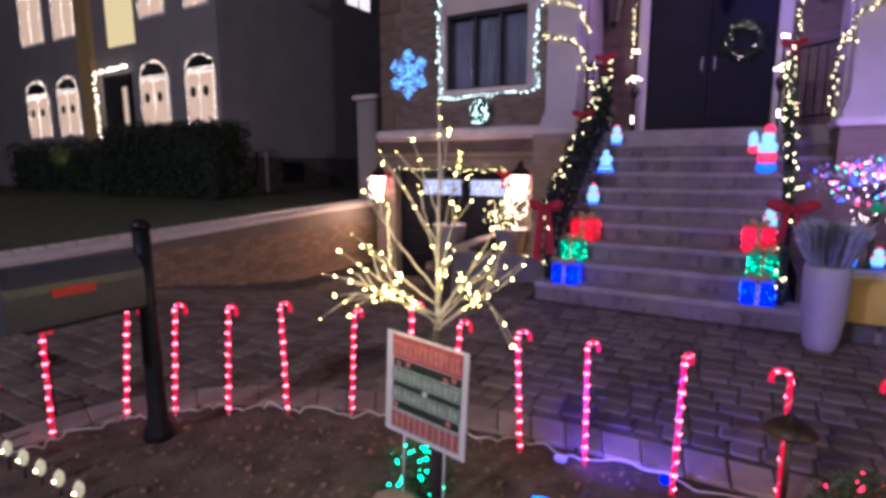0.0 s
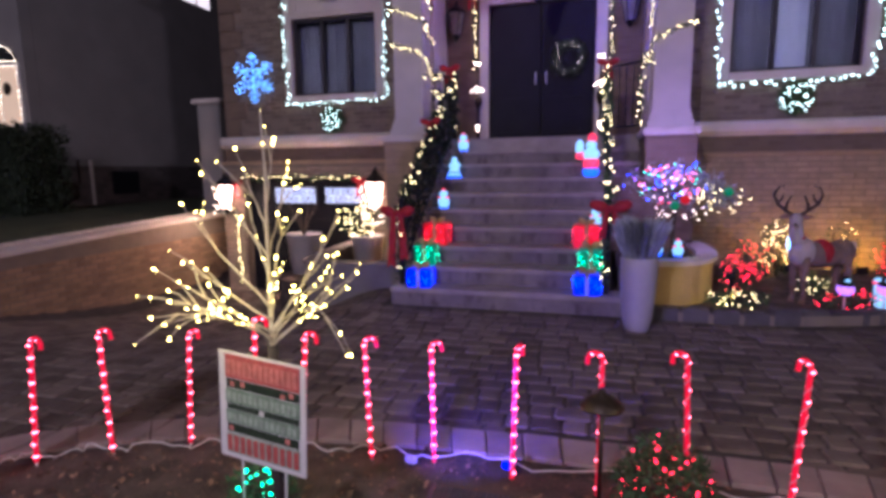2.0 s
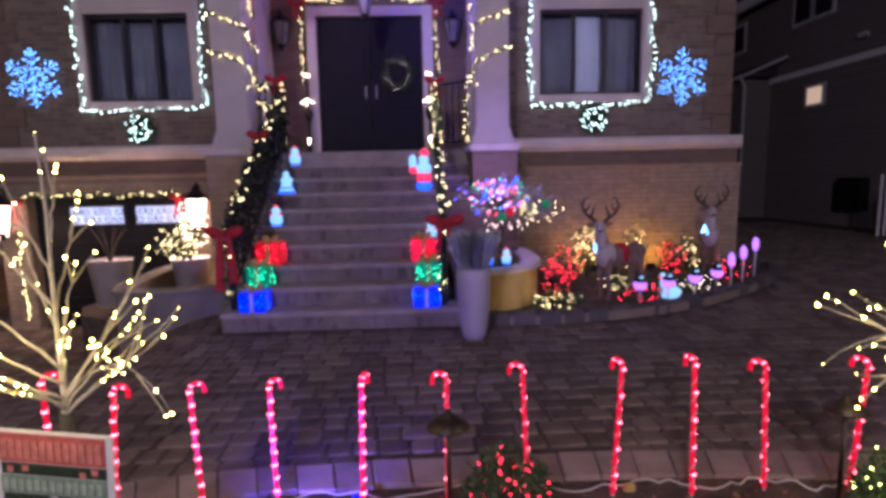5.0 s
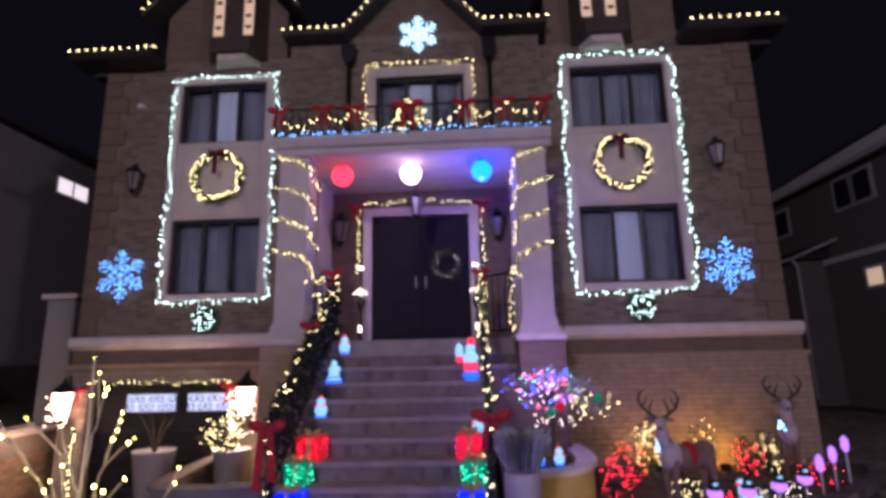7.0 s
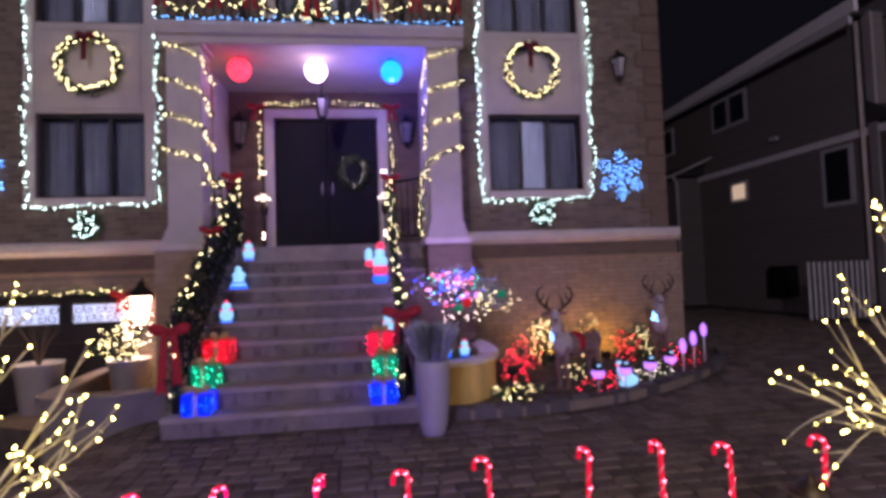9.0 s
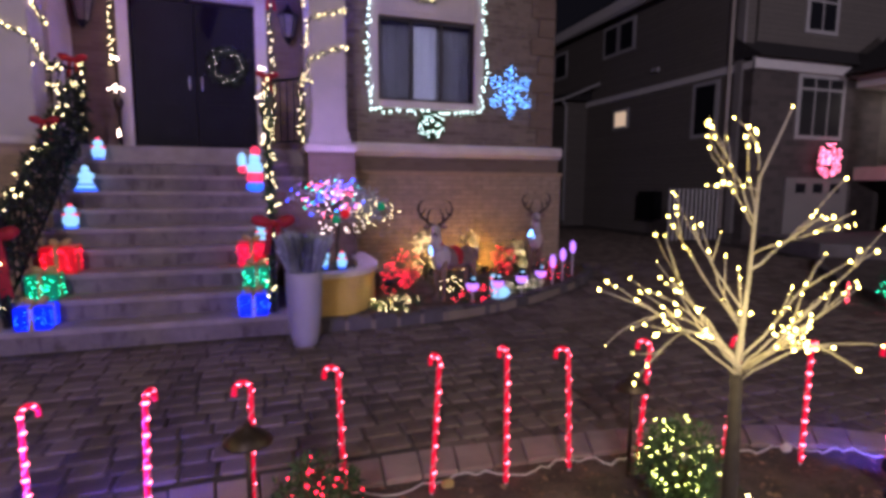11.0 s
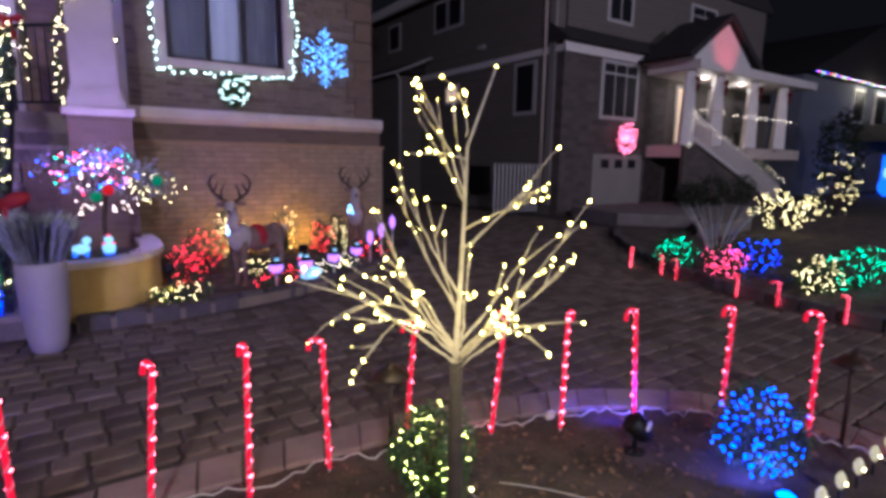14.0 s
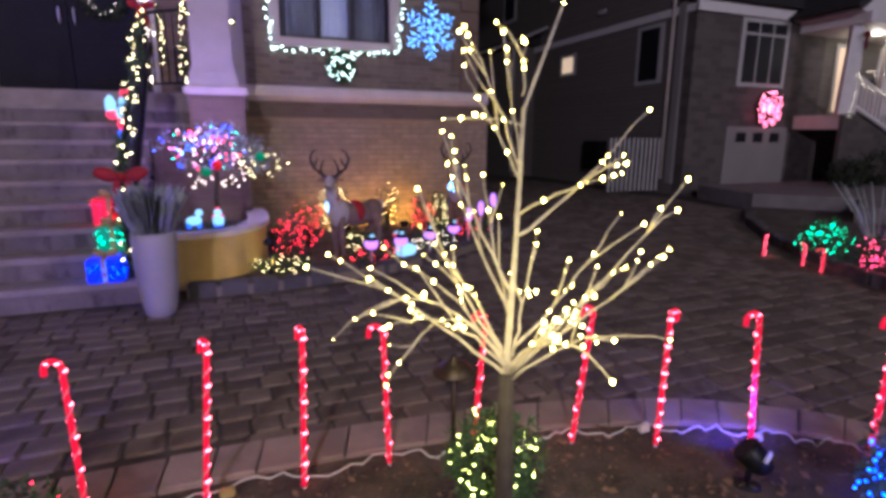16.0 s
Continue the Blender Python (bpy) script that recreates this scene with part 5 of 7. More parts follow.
for x, power in ((3.55, 22), (4.45, 26)):
    t = thing("wall_floodlight", "small black floodlight on the soil washing the wall amber", "floodlight", (x, -0.5, 0.05), "wall floodlights")
    part("head", cube(x - 0.07, x + 0.07, -0.56, -0.50, 0.08, 0.18, 0.01), BLACK, t)
    part("stake", tube(bmesh.new(), [(x, -0.53, 0.04), (x, -0.53, 0.1)], 0.012, 6), BLACK, t)
    lamp("flood_light", "SPOT", (x, -0.47, 0.15), power, (1.0, 0.46, 0.045), 0.05, (x + 0.05, 0.0, 0.42), 160)
lamp("flood_light", "SPOT", (2.32, -3.0, 0.25), 9, (1.0, 0.70, 0.1), 0.03, (1.9, -2.6, 0.25), 130)


def path_light(x, y, h, label="bronze mushroom path light, unlit"):
    t = thing("path_light", label, "path light", (x, y, 0), "path lights")
    part("stem", tube(bmesh.new(), [(x, y, 0), (x, y, h)], 0.011, 8), BRONZE, t)
    part("hat", lathe(bmesh.new(), [(0.09, -0.02), (0.09, -0.012), (0.052, 0.022), (0.015, 0.04), (0.012, 0.06)], (x, y, h), 20), BRONZE, t)


for x, y, h in ((0.99, -6.51, 0.55), (2.80, -6.41, 0.51), (4.93, -7.51, 0.48), (-2.75, -7.3, 0.36)):
    path_light(x, y, h)
t = thing("bollard_light", "small dark bollard light by the planter", "path light", (2.3, -2.98, 0))
part("post", tube(bmesh.new(), [(2.3, -2.98, 0), (2.3, -2.98, 0.42)], 0.02, 8), BLACK, t)
part("head", lathe(bmesh.new(), [(0.05, 0), (0.06, 0.03), (0.02, 0.07)], (2.3, -2.98, 0.42), 12), BLACK, t)


# ---- the island bed: candy canes ----
def cane_mesh():
    """Stem with a hook, red with paler bands, built upright at the origin."""
    t = thing("candy_cane", "red glowing plastic candy cane stake light", "candy cane", (0, 0, 0), "candy canes")
    h, r = 0.605, 0.032
    line = [(0, 0, h * k / 14) for k in range(15)] + [(r - r * math.cos(a), 0, h + r * math.sin(a)) for a in (math.pi * k / 10 for k in range(1, 11))] + [(2 * r + 0.001, 0, h - 0.022)]
    part("stem", tube(bmesh.new(), line, 0.0112, 10), CANER, t)
    coil = [(0.0105 * math.cos(a), 0.0105 * math.sin(a), 0.02 + 0.0125 * a) for a in (0.5 * k for k in range(92))]
    part("stripe", tube(bmesh.new(), coil, 0.0036, 5), CANEW, t, "paler twisted stripe")
    part("stake", tube(bmesh.new(), [(0, 0, -0.08), (0, 0, 0.0)], 0.006, 6), PLASTICW, t)
    bulbs(t, [(0.002 * (-1) ** k, -0.003, 0.03 + 0.0632 * k) for k in range(10)] + [(0.010, 0, 0.628), (0.047, 0, 0.631)], REDHOT, 0.0132, 2, long=0.55)
    return t


# place, turn of the hook, lean along x, lean away, height
CANES = [(-2.45, -7.44, 8, 0.01, 0.01, 1.03), (-2.34, -7.1, 70, -0.01, 0.1, 1.02), (-2.12, -6.93, 20, 0.02, 0.07, 1.03), (-1.85, -6.76, 0, 0.03, 0.05, 1.02), (-1.54, -6.58, 10, -0.11, 0.08, 1.02),
         (-1.2, -6.39, 80, -0.05, 0.14, 0.95), (-0.87, -6.22, 30, -0.03, 0.05, 1.04), (-0.56, -6.28, 0, 0.06, 0.03, 0.99), (-0.15, -6.29, 25, -0.09, 0.12, 0.96), (0.18, -6.25, 45, -0.05, 0.13, 0.94),
         (0.59, -6.3, 70, 0.02, 0.05, 1), (0.99, -6.34, 180, 0.01, 0.15, 1), (1.39, -6.2, 160, -0.03, 0.06, 0.99), (1.8, -6.24, 112, 0.08, 0.07, 1.01), (2.18, -6.27, 100, 0.05, 0.13, 1.02),
         (2.56, -6.24, 150, -0.02, 0.04, 0.98), (2.95, -6.29, 120, 0.1, 0.03, 1), (3.43, -6.4, 180, 0.12, 0, 1.03), (3.79, -6.57, 20, 0.09, 0.06, 1), (4.2, -6.75, 170, -0.06, 0.02, 1.03),
         (4.62, -7.02, 160, 0.09, 0.02, 1.03), (4.88, -7.37, 110, 0.05, 0.03, 1.05), (5.02, -7.7, 150, 0.06, 0.06, 1)]
first = cane_mesh()
for k, (x, y, turn, lean, tip, s) in enumerate(CANES):
    m = Matrix.Translation((x, y, 0.02)) @ Matrix.Rotation(lean, 4, "Y") @ Matrix.Rotation(-tip, 4, "X") @ Matrix.Rotation(radians(turn), 4, "Z") @ Matrix.Diagonal((s, s, s, 1))
    if k == 0:
        first.matrix_basis = m
    else:
        copy_thing(first, m)


# ---- twig trees ----
def twig_tree(base, right, top, limbs, low_limbs, label, seed):
    """Bare birch-twig tree. right: the way, in degrees, in which a limb's first number counts; limbs: height on the trunk, side, height and depth of the tip, droop."""
    rng = random.Random(seed)
    bx, by, bz = base
    u = Vector((math.cos(radians(right)), math.sin(radians(right)), 0))
    w = Vector((-u.y, u.x, 0))
    o = Vector(base)
    t = thing("twig_tree", label, "light tree", base, "twig trees")
    trunk = [o, o + Vector((0.004, 0, 0.45)), o + Vector((0, 0.01, 0.9)) + u * 0.004, o + Vector((0, 0, 1.2)) + u * 0.012, o + Vector((0, 0, top[1] - 0.23)) + u * 0.02, o + Vector((0, 0, top[1])) + u * top[0]]
    part("pole", tube(bmesh.new(), [trunk[0], trunk[1], trunk[1].lerp(trunk[2], 0.9)], [0.029, 0.026, 0.020], 12), POLE, t, "dark bark lower trunk")
    part("trunk", tube(bmesh.new(), [trunk[1].lerp(trunk[2], 0.75)] + trunk[2:], [0.016, 0.0105, 0.0068, 0.005, 0.0032], 10), TWIG, t)
    lights, big = [], []
    for z0, side, z1, depth, droop in limbs + low_limbs:
        a = o + Vector((0, 0, z0)) + u * 0.012 * z0
        b = o + u * side + w * depth + Vector((0, 0, z1))
        mid = a.lerp(b, 0.5) + Vector((0, 0, droop)) + w * rng.uniform(-.02, .02)
        kink = [Vector((rng.uniform(-.004, .004), rng.uniform(-.004, .004), rng.uniform(-.005, .005))) for _ in range(11)]
        pts = [a * (1 - q) ** 2 + mid * 2 * q * (1 - q) + b * q * q + kink[k] for k, q in ((k, k / 10) for k in range(11))]
        bm = bmesh.new()
        ln = (b - a).length
        thick = 0.0026 + 0.0026 * min(1.0, ln / 0.5)
        tube(bm, pts, [thick * (1 - 0.62 * k / 10) for k in range(11)], 7)
        lights += [pts[10]] + [pts[k].lerp(pts[k + 1], rng.random()) for k in range(2, 10) if rng.random() < (0.40 if k < 5 else 0.36)]
        for _ in range(max(1, int(ln * 6))):
            k = rng.randint(4, 8)
            p = pts[k]
            d = (pts[k + 1] - pts[k - 1]).normalized()
            e = (d + Vector((rng.uniform(-.6, .6), rng.uniform(-.6, .6), rng.uniform(-.35, .6)))).normalized()
            l = rng.uniform(0.07, 0.20)
            q = p + e * l + Vector((0, 0, rng.uniform(-.02, .03)))
            m = p + e * l * 0.5 + Vector((0, 0, rng.uniform(-.006, .01)))
            tube(bm, [p, m, q], [0.0034, 0.0028, 0.002], 5)
            lights.append(q)
            if rng.random() < 0.4:
                lights.append(m.lerp(q, rng.uniform(0, .6)))
        part("branch", bm, TWIG, t)
        if abs(z1 - 1.1) < 0.17 and rng.random() < 0.75:
            c = pts[5]
            big += [c + Vector((rng.uniform(-.03, .03), rng.uniform(-.03, .03), rng.uniform(-.02, .02))) for _ in range(5)]
    lights += [trunk[-1], trunk[-2].lerp(trunk[-1], .5), trunk[-2]] + big
    for k, r in enumerate((0.0062, 0.0048, 0.0030)):
        bulbs(t, lights[k::3], TREEB, r, 2, long=1.15)
    return t


twig_tree((2.62, -7.18, 0.0), -35, (0.10, 1.755), [
    (1.38, -0.138, 1.72, 0.05, .05), (1.36, -0.133, 1.63, 0.03, .0), (1.40, -0.024, 1.665, 0.02, -.02), (1.56, 0.01, 1.69, 0.05, .02), (1.49, -0.09, 1.51, -0.03, 0), (1.06, -0.219, 1.475, 0.18, -.04),
    (1.0, -0.226, 1.38, 0.27, -.02), (0.98, -0.113, 1.355, 0.23, -.04), (0.88, -0.283, 1.32, 0.13, -.07), (1.22, 0.316, 1.535, 0.15, -.05), (1.28, 0.237, 1.39, -0.17, .03),
    (0.86, 0.404, 1.363, 0.055, -.06), (0.88, 0.414, 1.166, 0.23, -.03), (0.92, 0.266, 1.27, 0.11, -.04), (0.84, 0.376, 1.01, -0.08, .11), (0.86, 0.24, 0.99, -0.28, .16)],
    [(0.84, -0.446, 1.175, -0.10, .03), (0.86, -0.445, 0.945, -0.10, .30), (0.86, -0.334, 0.777, 0.0, .34), (0.85, -0.29, 1.0, -0.14, .15), (0.86, -0.30, 1.12, 0.06, .09), (0.87, -0.25, 1.15, 0.20, .07),
     (0.88, 0.29, 1.12, 0.16, .0), (0.90, 0.05, 1.15, 0.28, .02), (0.86, 0.12, 1.10, -0.24, .0)],
    "white birch-twig tree covered in warm white lights", 5)
twig_tree((-0.25, -6.98, 0.0), 11, (0.015, 1.73), [
    (1.35, 0.05, 1.633, 0.02, 0), (1.2, -0.19, 1.555, -0.075, 0), (1.2, 0.064, 1.522, 0.107, 0), (1.0, -0.25, 1.403, -0.11, -.03), (0.9, -0.32, 1.183, -0.185, .0), (0.95, -0.287, 1.19, -0.06, 0),
    (0.88, -0.319, 1.091, -0.217, .05), (0.88, -0.316, 1.022, -0.22, .10), (0.86, -0.265, 0.943, -0.21, .24), (0.86, 0.344, 1.158, 0.075, -.03), (0.86, 0.296, 1.062, 0.07, .03), (0.92, 0.254, 1.326, 0.10, -.04)],
    [(0.90, 0.225, 1.26, 0.02, -.03), (0.86, 0.34, 0.853, -0.08, .32), (1.3, -0.10, 1.60, 0.03, 0), (1.05, 0.12, 1.35, -0.1, 0), (1.1, -0.13, 1.42, 0.15, 0), (0.95, 0.10, 1.22, -0.15, 0), (0.9, 0.2, 1.13, 0.15, 0), (0.88, -0.17, 1.05, -0.2, .04)],
    "white birch-twig tree covered in warm white lights beside the sign", 8)

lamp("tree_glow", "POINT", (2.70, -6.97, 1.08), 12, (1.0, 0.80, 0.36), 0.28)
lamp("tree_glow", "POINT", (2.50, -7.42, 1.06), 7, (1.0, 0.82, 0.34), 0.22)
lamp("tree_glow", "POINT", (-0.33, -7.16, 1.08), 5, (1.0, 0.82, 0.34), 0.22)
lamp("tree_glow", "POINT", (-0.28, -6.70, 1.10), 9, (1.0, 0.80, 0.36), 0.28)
lit_shrub((1.24, -6.53, 0.0), (0.20, 0.19, 0.21), 100, RED, 0.0070, "round evergreen shrub with red lights in the bed", leaves=2200, size=0.035, single=True)
lit_shrub((2.86, -6.68, 0.0), (0.18, 0.18, 0.22), 95, WARMG, 0.0058, "round evergreen shrub with warm green lights by the twig tree", leaves=2200, size=0.035, single=True)
lit_shrub((4.30, -7.37, 0.0), (0.24, 0.20, 0.22), 190, BLUE, 0.0088, "loose shrub covered in blue lights", leaves=1500, size=0.04, single=True)
lit_shrub((-0.42, -6.85, 0.0), (0.17, 0.14, 0.13), 40, TEAL, 0.0095, "small shrub with green lights under the sign", leaves=700, size=0.035, single=True)
t = thing("trunk_lights", "green wire net with warm lights on the tree trunk", "string lights", (2.62, -7.2, 0.1))
pts = [(2.62 + 0.045 * math.cos(k * 1.1), -7.2 + 0.045 * math.sin(k * 1.1), 0.06 + k * 0.013) for k in range(30)]
part("wire", tube(bmesh.new(), pts, 0.003, 4), GREENWIRE, t)
bulbs(t, pts[::2], WARM, 0.009)

# yard sign
t = thing("yard_sign", "white yard sign with red and green bars on wire stakes", "yard sign", (-0.30, -7.04, 0))
SX0, SX1, SZ0, SZ1, SY = -0.505, -0.095, 0.385, 0.825, -7.035
part("board", cube(SX0, SX1, SY, SY + 0.006, SZ0, SZ1, 0.001), WHITEP, t)
INKL = mat("faded_red_ink", (0.50, 0.17, 0.14), 0.6, vary=0.3, scale=30, bump=0)
INKP = mat("pale_green_ink", (0.30, 0.36, 0.29), 0.6, vary=0.3, scale=30, bump=0)
INKR = mat("red_ink", (0.40, 0.085, 0.075), 0.6, vary=0.25, scale=30, bump=0)
INKG = mat("green_ink", (0.17, 0.25, 0.17), 0.6, vary=0.3, scale=30, bump=0)
INKD = mat("dark_green_ink", (0.02, 0.035, 0.018), 0.6, vary=0.5, scale=30, bump=0)
for a, b, c, d, m in ((0.035, 0.385, 0.335, 0.43, INKR), (0.04, 0.385, 0.295, 0.331, INKD), (0.035, 0.385, 0.232, 0.291, INKG), (0.04, 0.385, 0.207, 0.229, INKD), (0.035, 0.385, 0.150, 0.204, INKG), (0.04, 0.38, 0.112, 0.146, INKD)):
    part("printed_bar", cube(SX0 + a, SX0 + b, SY - 0.003, SY - 0.0005, SZ0 + c, SZ0 + d), m, t)
part("printed_bar", cube(SX0 + 0.035, SX0 + 0.385, SY - 0.003, SY - 0.0005, SZ0 + 0.022, SZ0 + 0.108), INKP, t)
for k in range(11):
    part("printed_mark", cube(SX0 + 0.04 + k * 0.0318, SX0 + 0.062 + k * 0.0318, SY - 0.0055, SY - 0.0032, SZ0 + 0.03, SZ0 + 0.098), INKR, t)
for k in range(13):
    part("printed_mark", cube(SX0 + 0.045 + k * 0.0258, SX0 + 0.064 + k * 0.0258, SY - 0.0055, SY - 0.0032, SZ0 + 0.348, SZ0 + 0.412), INKL, t)
    part("printed_mark", cube(SX0 + 0.045 + k * 0.0258, SX0 + 0.062 + k * 0.0258, SY - 0.0055, SY - 0.0032, SZ0 + 0.243, SZ0 + 0.280), INKP, t)
    part("printed_mark", cube(SX0 + 0.045 + k * 0.0258, SX0 + 0.062 + k * 0.0258, SY - 0.0055, SY - 0.0032, SZ0 + 0.160, SZ0 + 0.194), INKP, t)
for x, z in ((0.07, 0.312), (0.12, 0.318), (0.31, 0.306), (0.35, 0.318), (0.06, 0.128), (0.33, 0.132), (0.21, 0.218)):
    part("printed_ornament", cube(SX0 + x - 0.011, SX0 + x + 0.011, SY - 0.0055, SY - 0.0032, SZ0 + z - 0.01, SZ0 + z + 0.01, 0.001), WHITEP if z == 0.218 else INKL, t)
for x in (SX0 + 0.1, SX1 - 0.1):
    part("wire_stake", tube(bmesh.new(), [(x, SY + 0.01, 0.0), (x, SY + 0.01, 0.5)], 0.004, 6), PLASTICW, t)
t.matrix_world = Matrix.Translation((-0.30, -7.04, 0)) @ Matrix.Rotation(radians(-7), 4, "Z") @ Matrix.Rotation(radians(3), 4, "Y")

# floodlights in the bed
t = thing("ball_floodlight", "round black floodlight with a blue lens", "floodlight", (0.19, -6.92, 0))
part("body", ball(bmesh.new(), (0.19, -6.93, 0.13), (0.085, 0.075, 0.085), 3), BLACK, t)
bm = lathe(bmesh.new(), [(0.062, 0), (0.058, 0.012), (0.03, 0.02)], (0, 0, 0), 20)
bm.transform(Matrix.Translation((0.20, -6.885, 0.185)) @ Matrix.Rotation(radians(-42), 4, "X"))
part("lens", bm, GLOBEB, t, "glowing blue lens")
part("stake", tube(bmesh.new(), [(0.19, -6.95, 0.0), (0.19, -6.95, 0.09)], 0.012, 7), BLACK, t)
lamp("ball_flood", "SPOT", (0.20, -6.80, 0.27), 135, (0.13, 0.08, 1.0), 0.03, (0.9, -1.5, 1.75), 98)
t = thing("spot_floodlight", "black adjustable floodlight on a stake", "floodlight", (3.94, -6.94, 0))
bm = lathe(bmesh.new(), [(0.035, 0), (0.055, 0.03), (0.062, 0.12), (0.055, 0.125)], (0, 0, 0), 18)
bm.transform(Matrix.Translation((3.98, -6.99, 0.10)) @ Matrix.Rotation(radians(-38), 4, "X") @ Matrix.Rotation(radians(-28), 4, "Y"))
part("head", bm, BLACK, t)
bm = cube(-0.03, 0.03, -0.066, -0.058, 0.05, 0.066)
bm.transform(Matrix.Translation((3.98, -6.99, 0.10)) @ Matrix.Rotation(radians(-38), 4, "X") @ Matrix.Rotation(radians(-28), 4, "Y"))
part("label_bar", bm, PLASTICW, t)
part("bracket", tube(bmesh.new(), [(3.94, -6.94, 0.0), (3.94, -6.94, 0.07), (3.95, -6.97, 0.12)], 0.014, 7), BLACK, t)
part("foot", lathe(bmesh.new(), [(0.06, 0), (0.055, 0.012), (0.02, 0.02)], (3.94, -6.94, 0.01), 14), BLACK, t)
t = thing("ball_floodlight", "small floodlight with a blue lens near the road", "floodlight", (4.05, -7.62, 0))
part("body", ball(bmesh.new(), (4.05, -7.62, 0.06), (0.05, 0.05, 0.05), 2), BLACK, t)
part("lens", lathe(bmesh.new(), [(0.04, 0), (0.03, 0.01)], (4.05, -7.61, 0.10), 16), GLOBEB, t, "glowing blue lens")
lamp("spot_flood", "SPOT", (4.06, -6.86, 0.2), 16, (0.10, 0.08, 1.0), 0.04, (4.75, -5.6, 0.25), 125)
lamp("ball_flood", "SPOT", (4.12, -7.52, 0.16), 10, (0.12, 0.12, 1.0), 0.03, (5.0, -6.3, 0.0), 140)

# mailbox
t = thing("mailbox", "large grey mailbox with red flag on a dark post", "mailbox", (-1.945, -7.14, 0))
bm = bmesh.new()
tube(bm, [(-1.945, -7.14, 0), (-1.945, -7.14, 0.05), (-1.945, -7.14, 0.12), (-1.945, -7.14, 0.7), (-1.945, -7.14, 1.18)], [0.085, 0.08, 0.052, 0.045, 0.042], 14)
part("post", bm, BLACK, t)
part("post_cap", lathe(bmesh.new(), [(0.05, 0), (0.05, 0.02), (0.02, 0.05)], (-1.945, -7.14, 1.18), 12), BLACK, t)
o = [(-2.085, 0.80), (-1.845, 0.80), (-1.845, 0.95)] + [(-1.965 + 0.12 * math.cos(a), 0.95 + 0.12 * math.sin(a)) for a in (math.pi * k / 10 for k in range(1, 10))] + [(-2.085, 0.95)]
part("box", prism(bmesh.new(), o, "y", -7.78, -7.2), MAILG, t)
part("lid", prism(bmesh.new(), [(-1.960 + (x + 1.96) * 1.04, 0.9 + (z - 0.9) * 1.04) for x, z in o], "y", -7.80, -7.78), MAILG, t)
part("flag", cube(-1.843, -1.833, -7.62, -7.44, 0.925, 0.965, 0.002), FLAGR, t, "red signal flag")
part("arm", cube(-1.975, -1.915, -7.7, -7.1, 0.76, 0.80, 0.006), BLACK, t)

# clear bulbs along the street edge
for x in [-3.15 + 0.17 * k for k in range(10)] + [3.95 + 0.2 * k for k in range(7)]:
    t = thing("path_bulb", "clear faceted bulb on a short stake, softly lit", "path bulb", (x, -7.70, 0), "path bulbs")
    part("stake", tube(bmesh.new(), [(x, -7.70, -0.02), (x, -7.70, 0.07)], 0.007, 6), BLACK, t)
    bm = lathe(bmesh.new(), [(0.010, -0.038), (0.021, -0.016), (0.023, 0.008), (0.013, 0.03), (0.003, 0.042)], (x, -7.70, 0.12), 8, smooth=False)
    part("glass", bm, CRYSTAL, t)
    bulbs(t, [(x, -7.72, 0.112)], WARM, 0.013, name="filament")
t = thing("flag_marker", "small orange marker flag on a wire", "marker flag", (-2.95, -7.5, 0))
part("wire", tube(bmesh.new(), [(-2.95, -7.5, 0), (-2.95, -7.5, 0.3)], 0.003, 5), PLASTICW, t)
part("pennant", prism(bmesh.new(), [(-2.95, 0.30), (-2.87, 0.24), (-2.95, 0.18)], "y", -7.502, -7.498), FLAGR, t)
# rock, drain, cables
bm = ball(bmesh.new(), (0, 0, 0), 1, 3)
for v in bm.verts:
    v.co *= 1 + 0.18 * noise.noise(v.co * 1.7)
bm.transform(Matrix.Translation((-0.42, -7.02, 0.03)) @ Matrix.Diagonal((0.12, 0.10, 0.09, 1)))
tagged(part("rock", bm, ROCKM), "rounded tan rock in the bed", "rock")
t = thing("drain_grate", "slotted dark metal drain grate in the soil", "drain", (0.42, -6.6, 0.03))
part("frame", cube(0.24, 0.6, -6.76, -6.48, 0.0, 0.045, 0.004), MAILG, t)
for k in range(13):
    part("slat", cube(0.255 + k * 0.0262, 0.268 + k * 0.0262, -6.745, -6.495, 0.045, 0.054), MAILG, t)
pts, rngc = [], random.Random(21)
for k in range(260):
    a = math.pi * (1.0 - k / 259)
    x, y = bed_edge(a, -0.13 + 0.035 * math.sin(k * 0.55) + rngc.uniform(-.02, .02))
    pts.append((x, y, 0.035 + abs(0.02 * math.sin(k * 0.8)) + rngc.uniform(0, .012)))
t = thing("extension_cable", "white extension cable wandering between the canes", "cable", pts[0])
part("cord", tube(bmesh.new(), pts, 0.0045, 5), CABLE, t)
for k, m in ((92, POTY), (110, CABLE), (138, POTY), (167, CABLE), (185, CABLE), (120, GIFTB), (204, CABLE)):
    x, y, z = pts[k]
    part("plug", cube(x - 0.03, x + 0.03, y - 0.05, y - 0.015, 0.03, 0.07, 0.008), m, t)
for a, b, c in (((3.0, -6.75, .04), (2.95, -7.0, .05), (3.2, -7.25, .04)), ((3.15, -6.8, .04), (3.35, -7.0, .05), (3.5, -7.3, .04))):
    t = thing("loose_cable", "thin pale cable lying on the soil", "cable", a, "loose cables")
    part("cord", tube(bmesh.new(), [tuple(v) for v in [Vector(a) * (1 - q) ** 2 + Vector(b) * 2 * q * (1 - q) + Vector(c) * q * q for q in (k / 8 for k in range(9))]], 0.003, 5), CABLE, t)

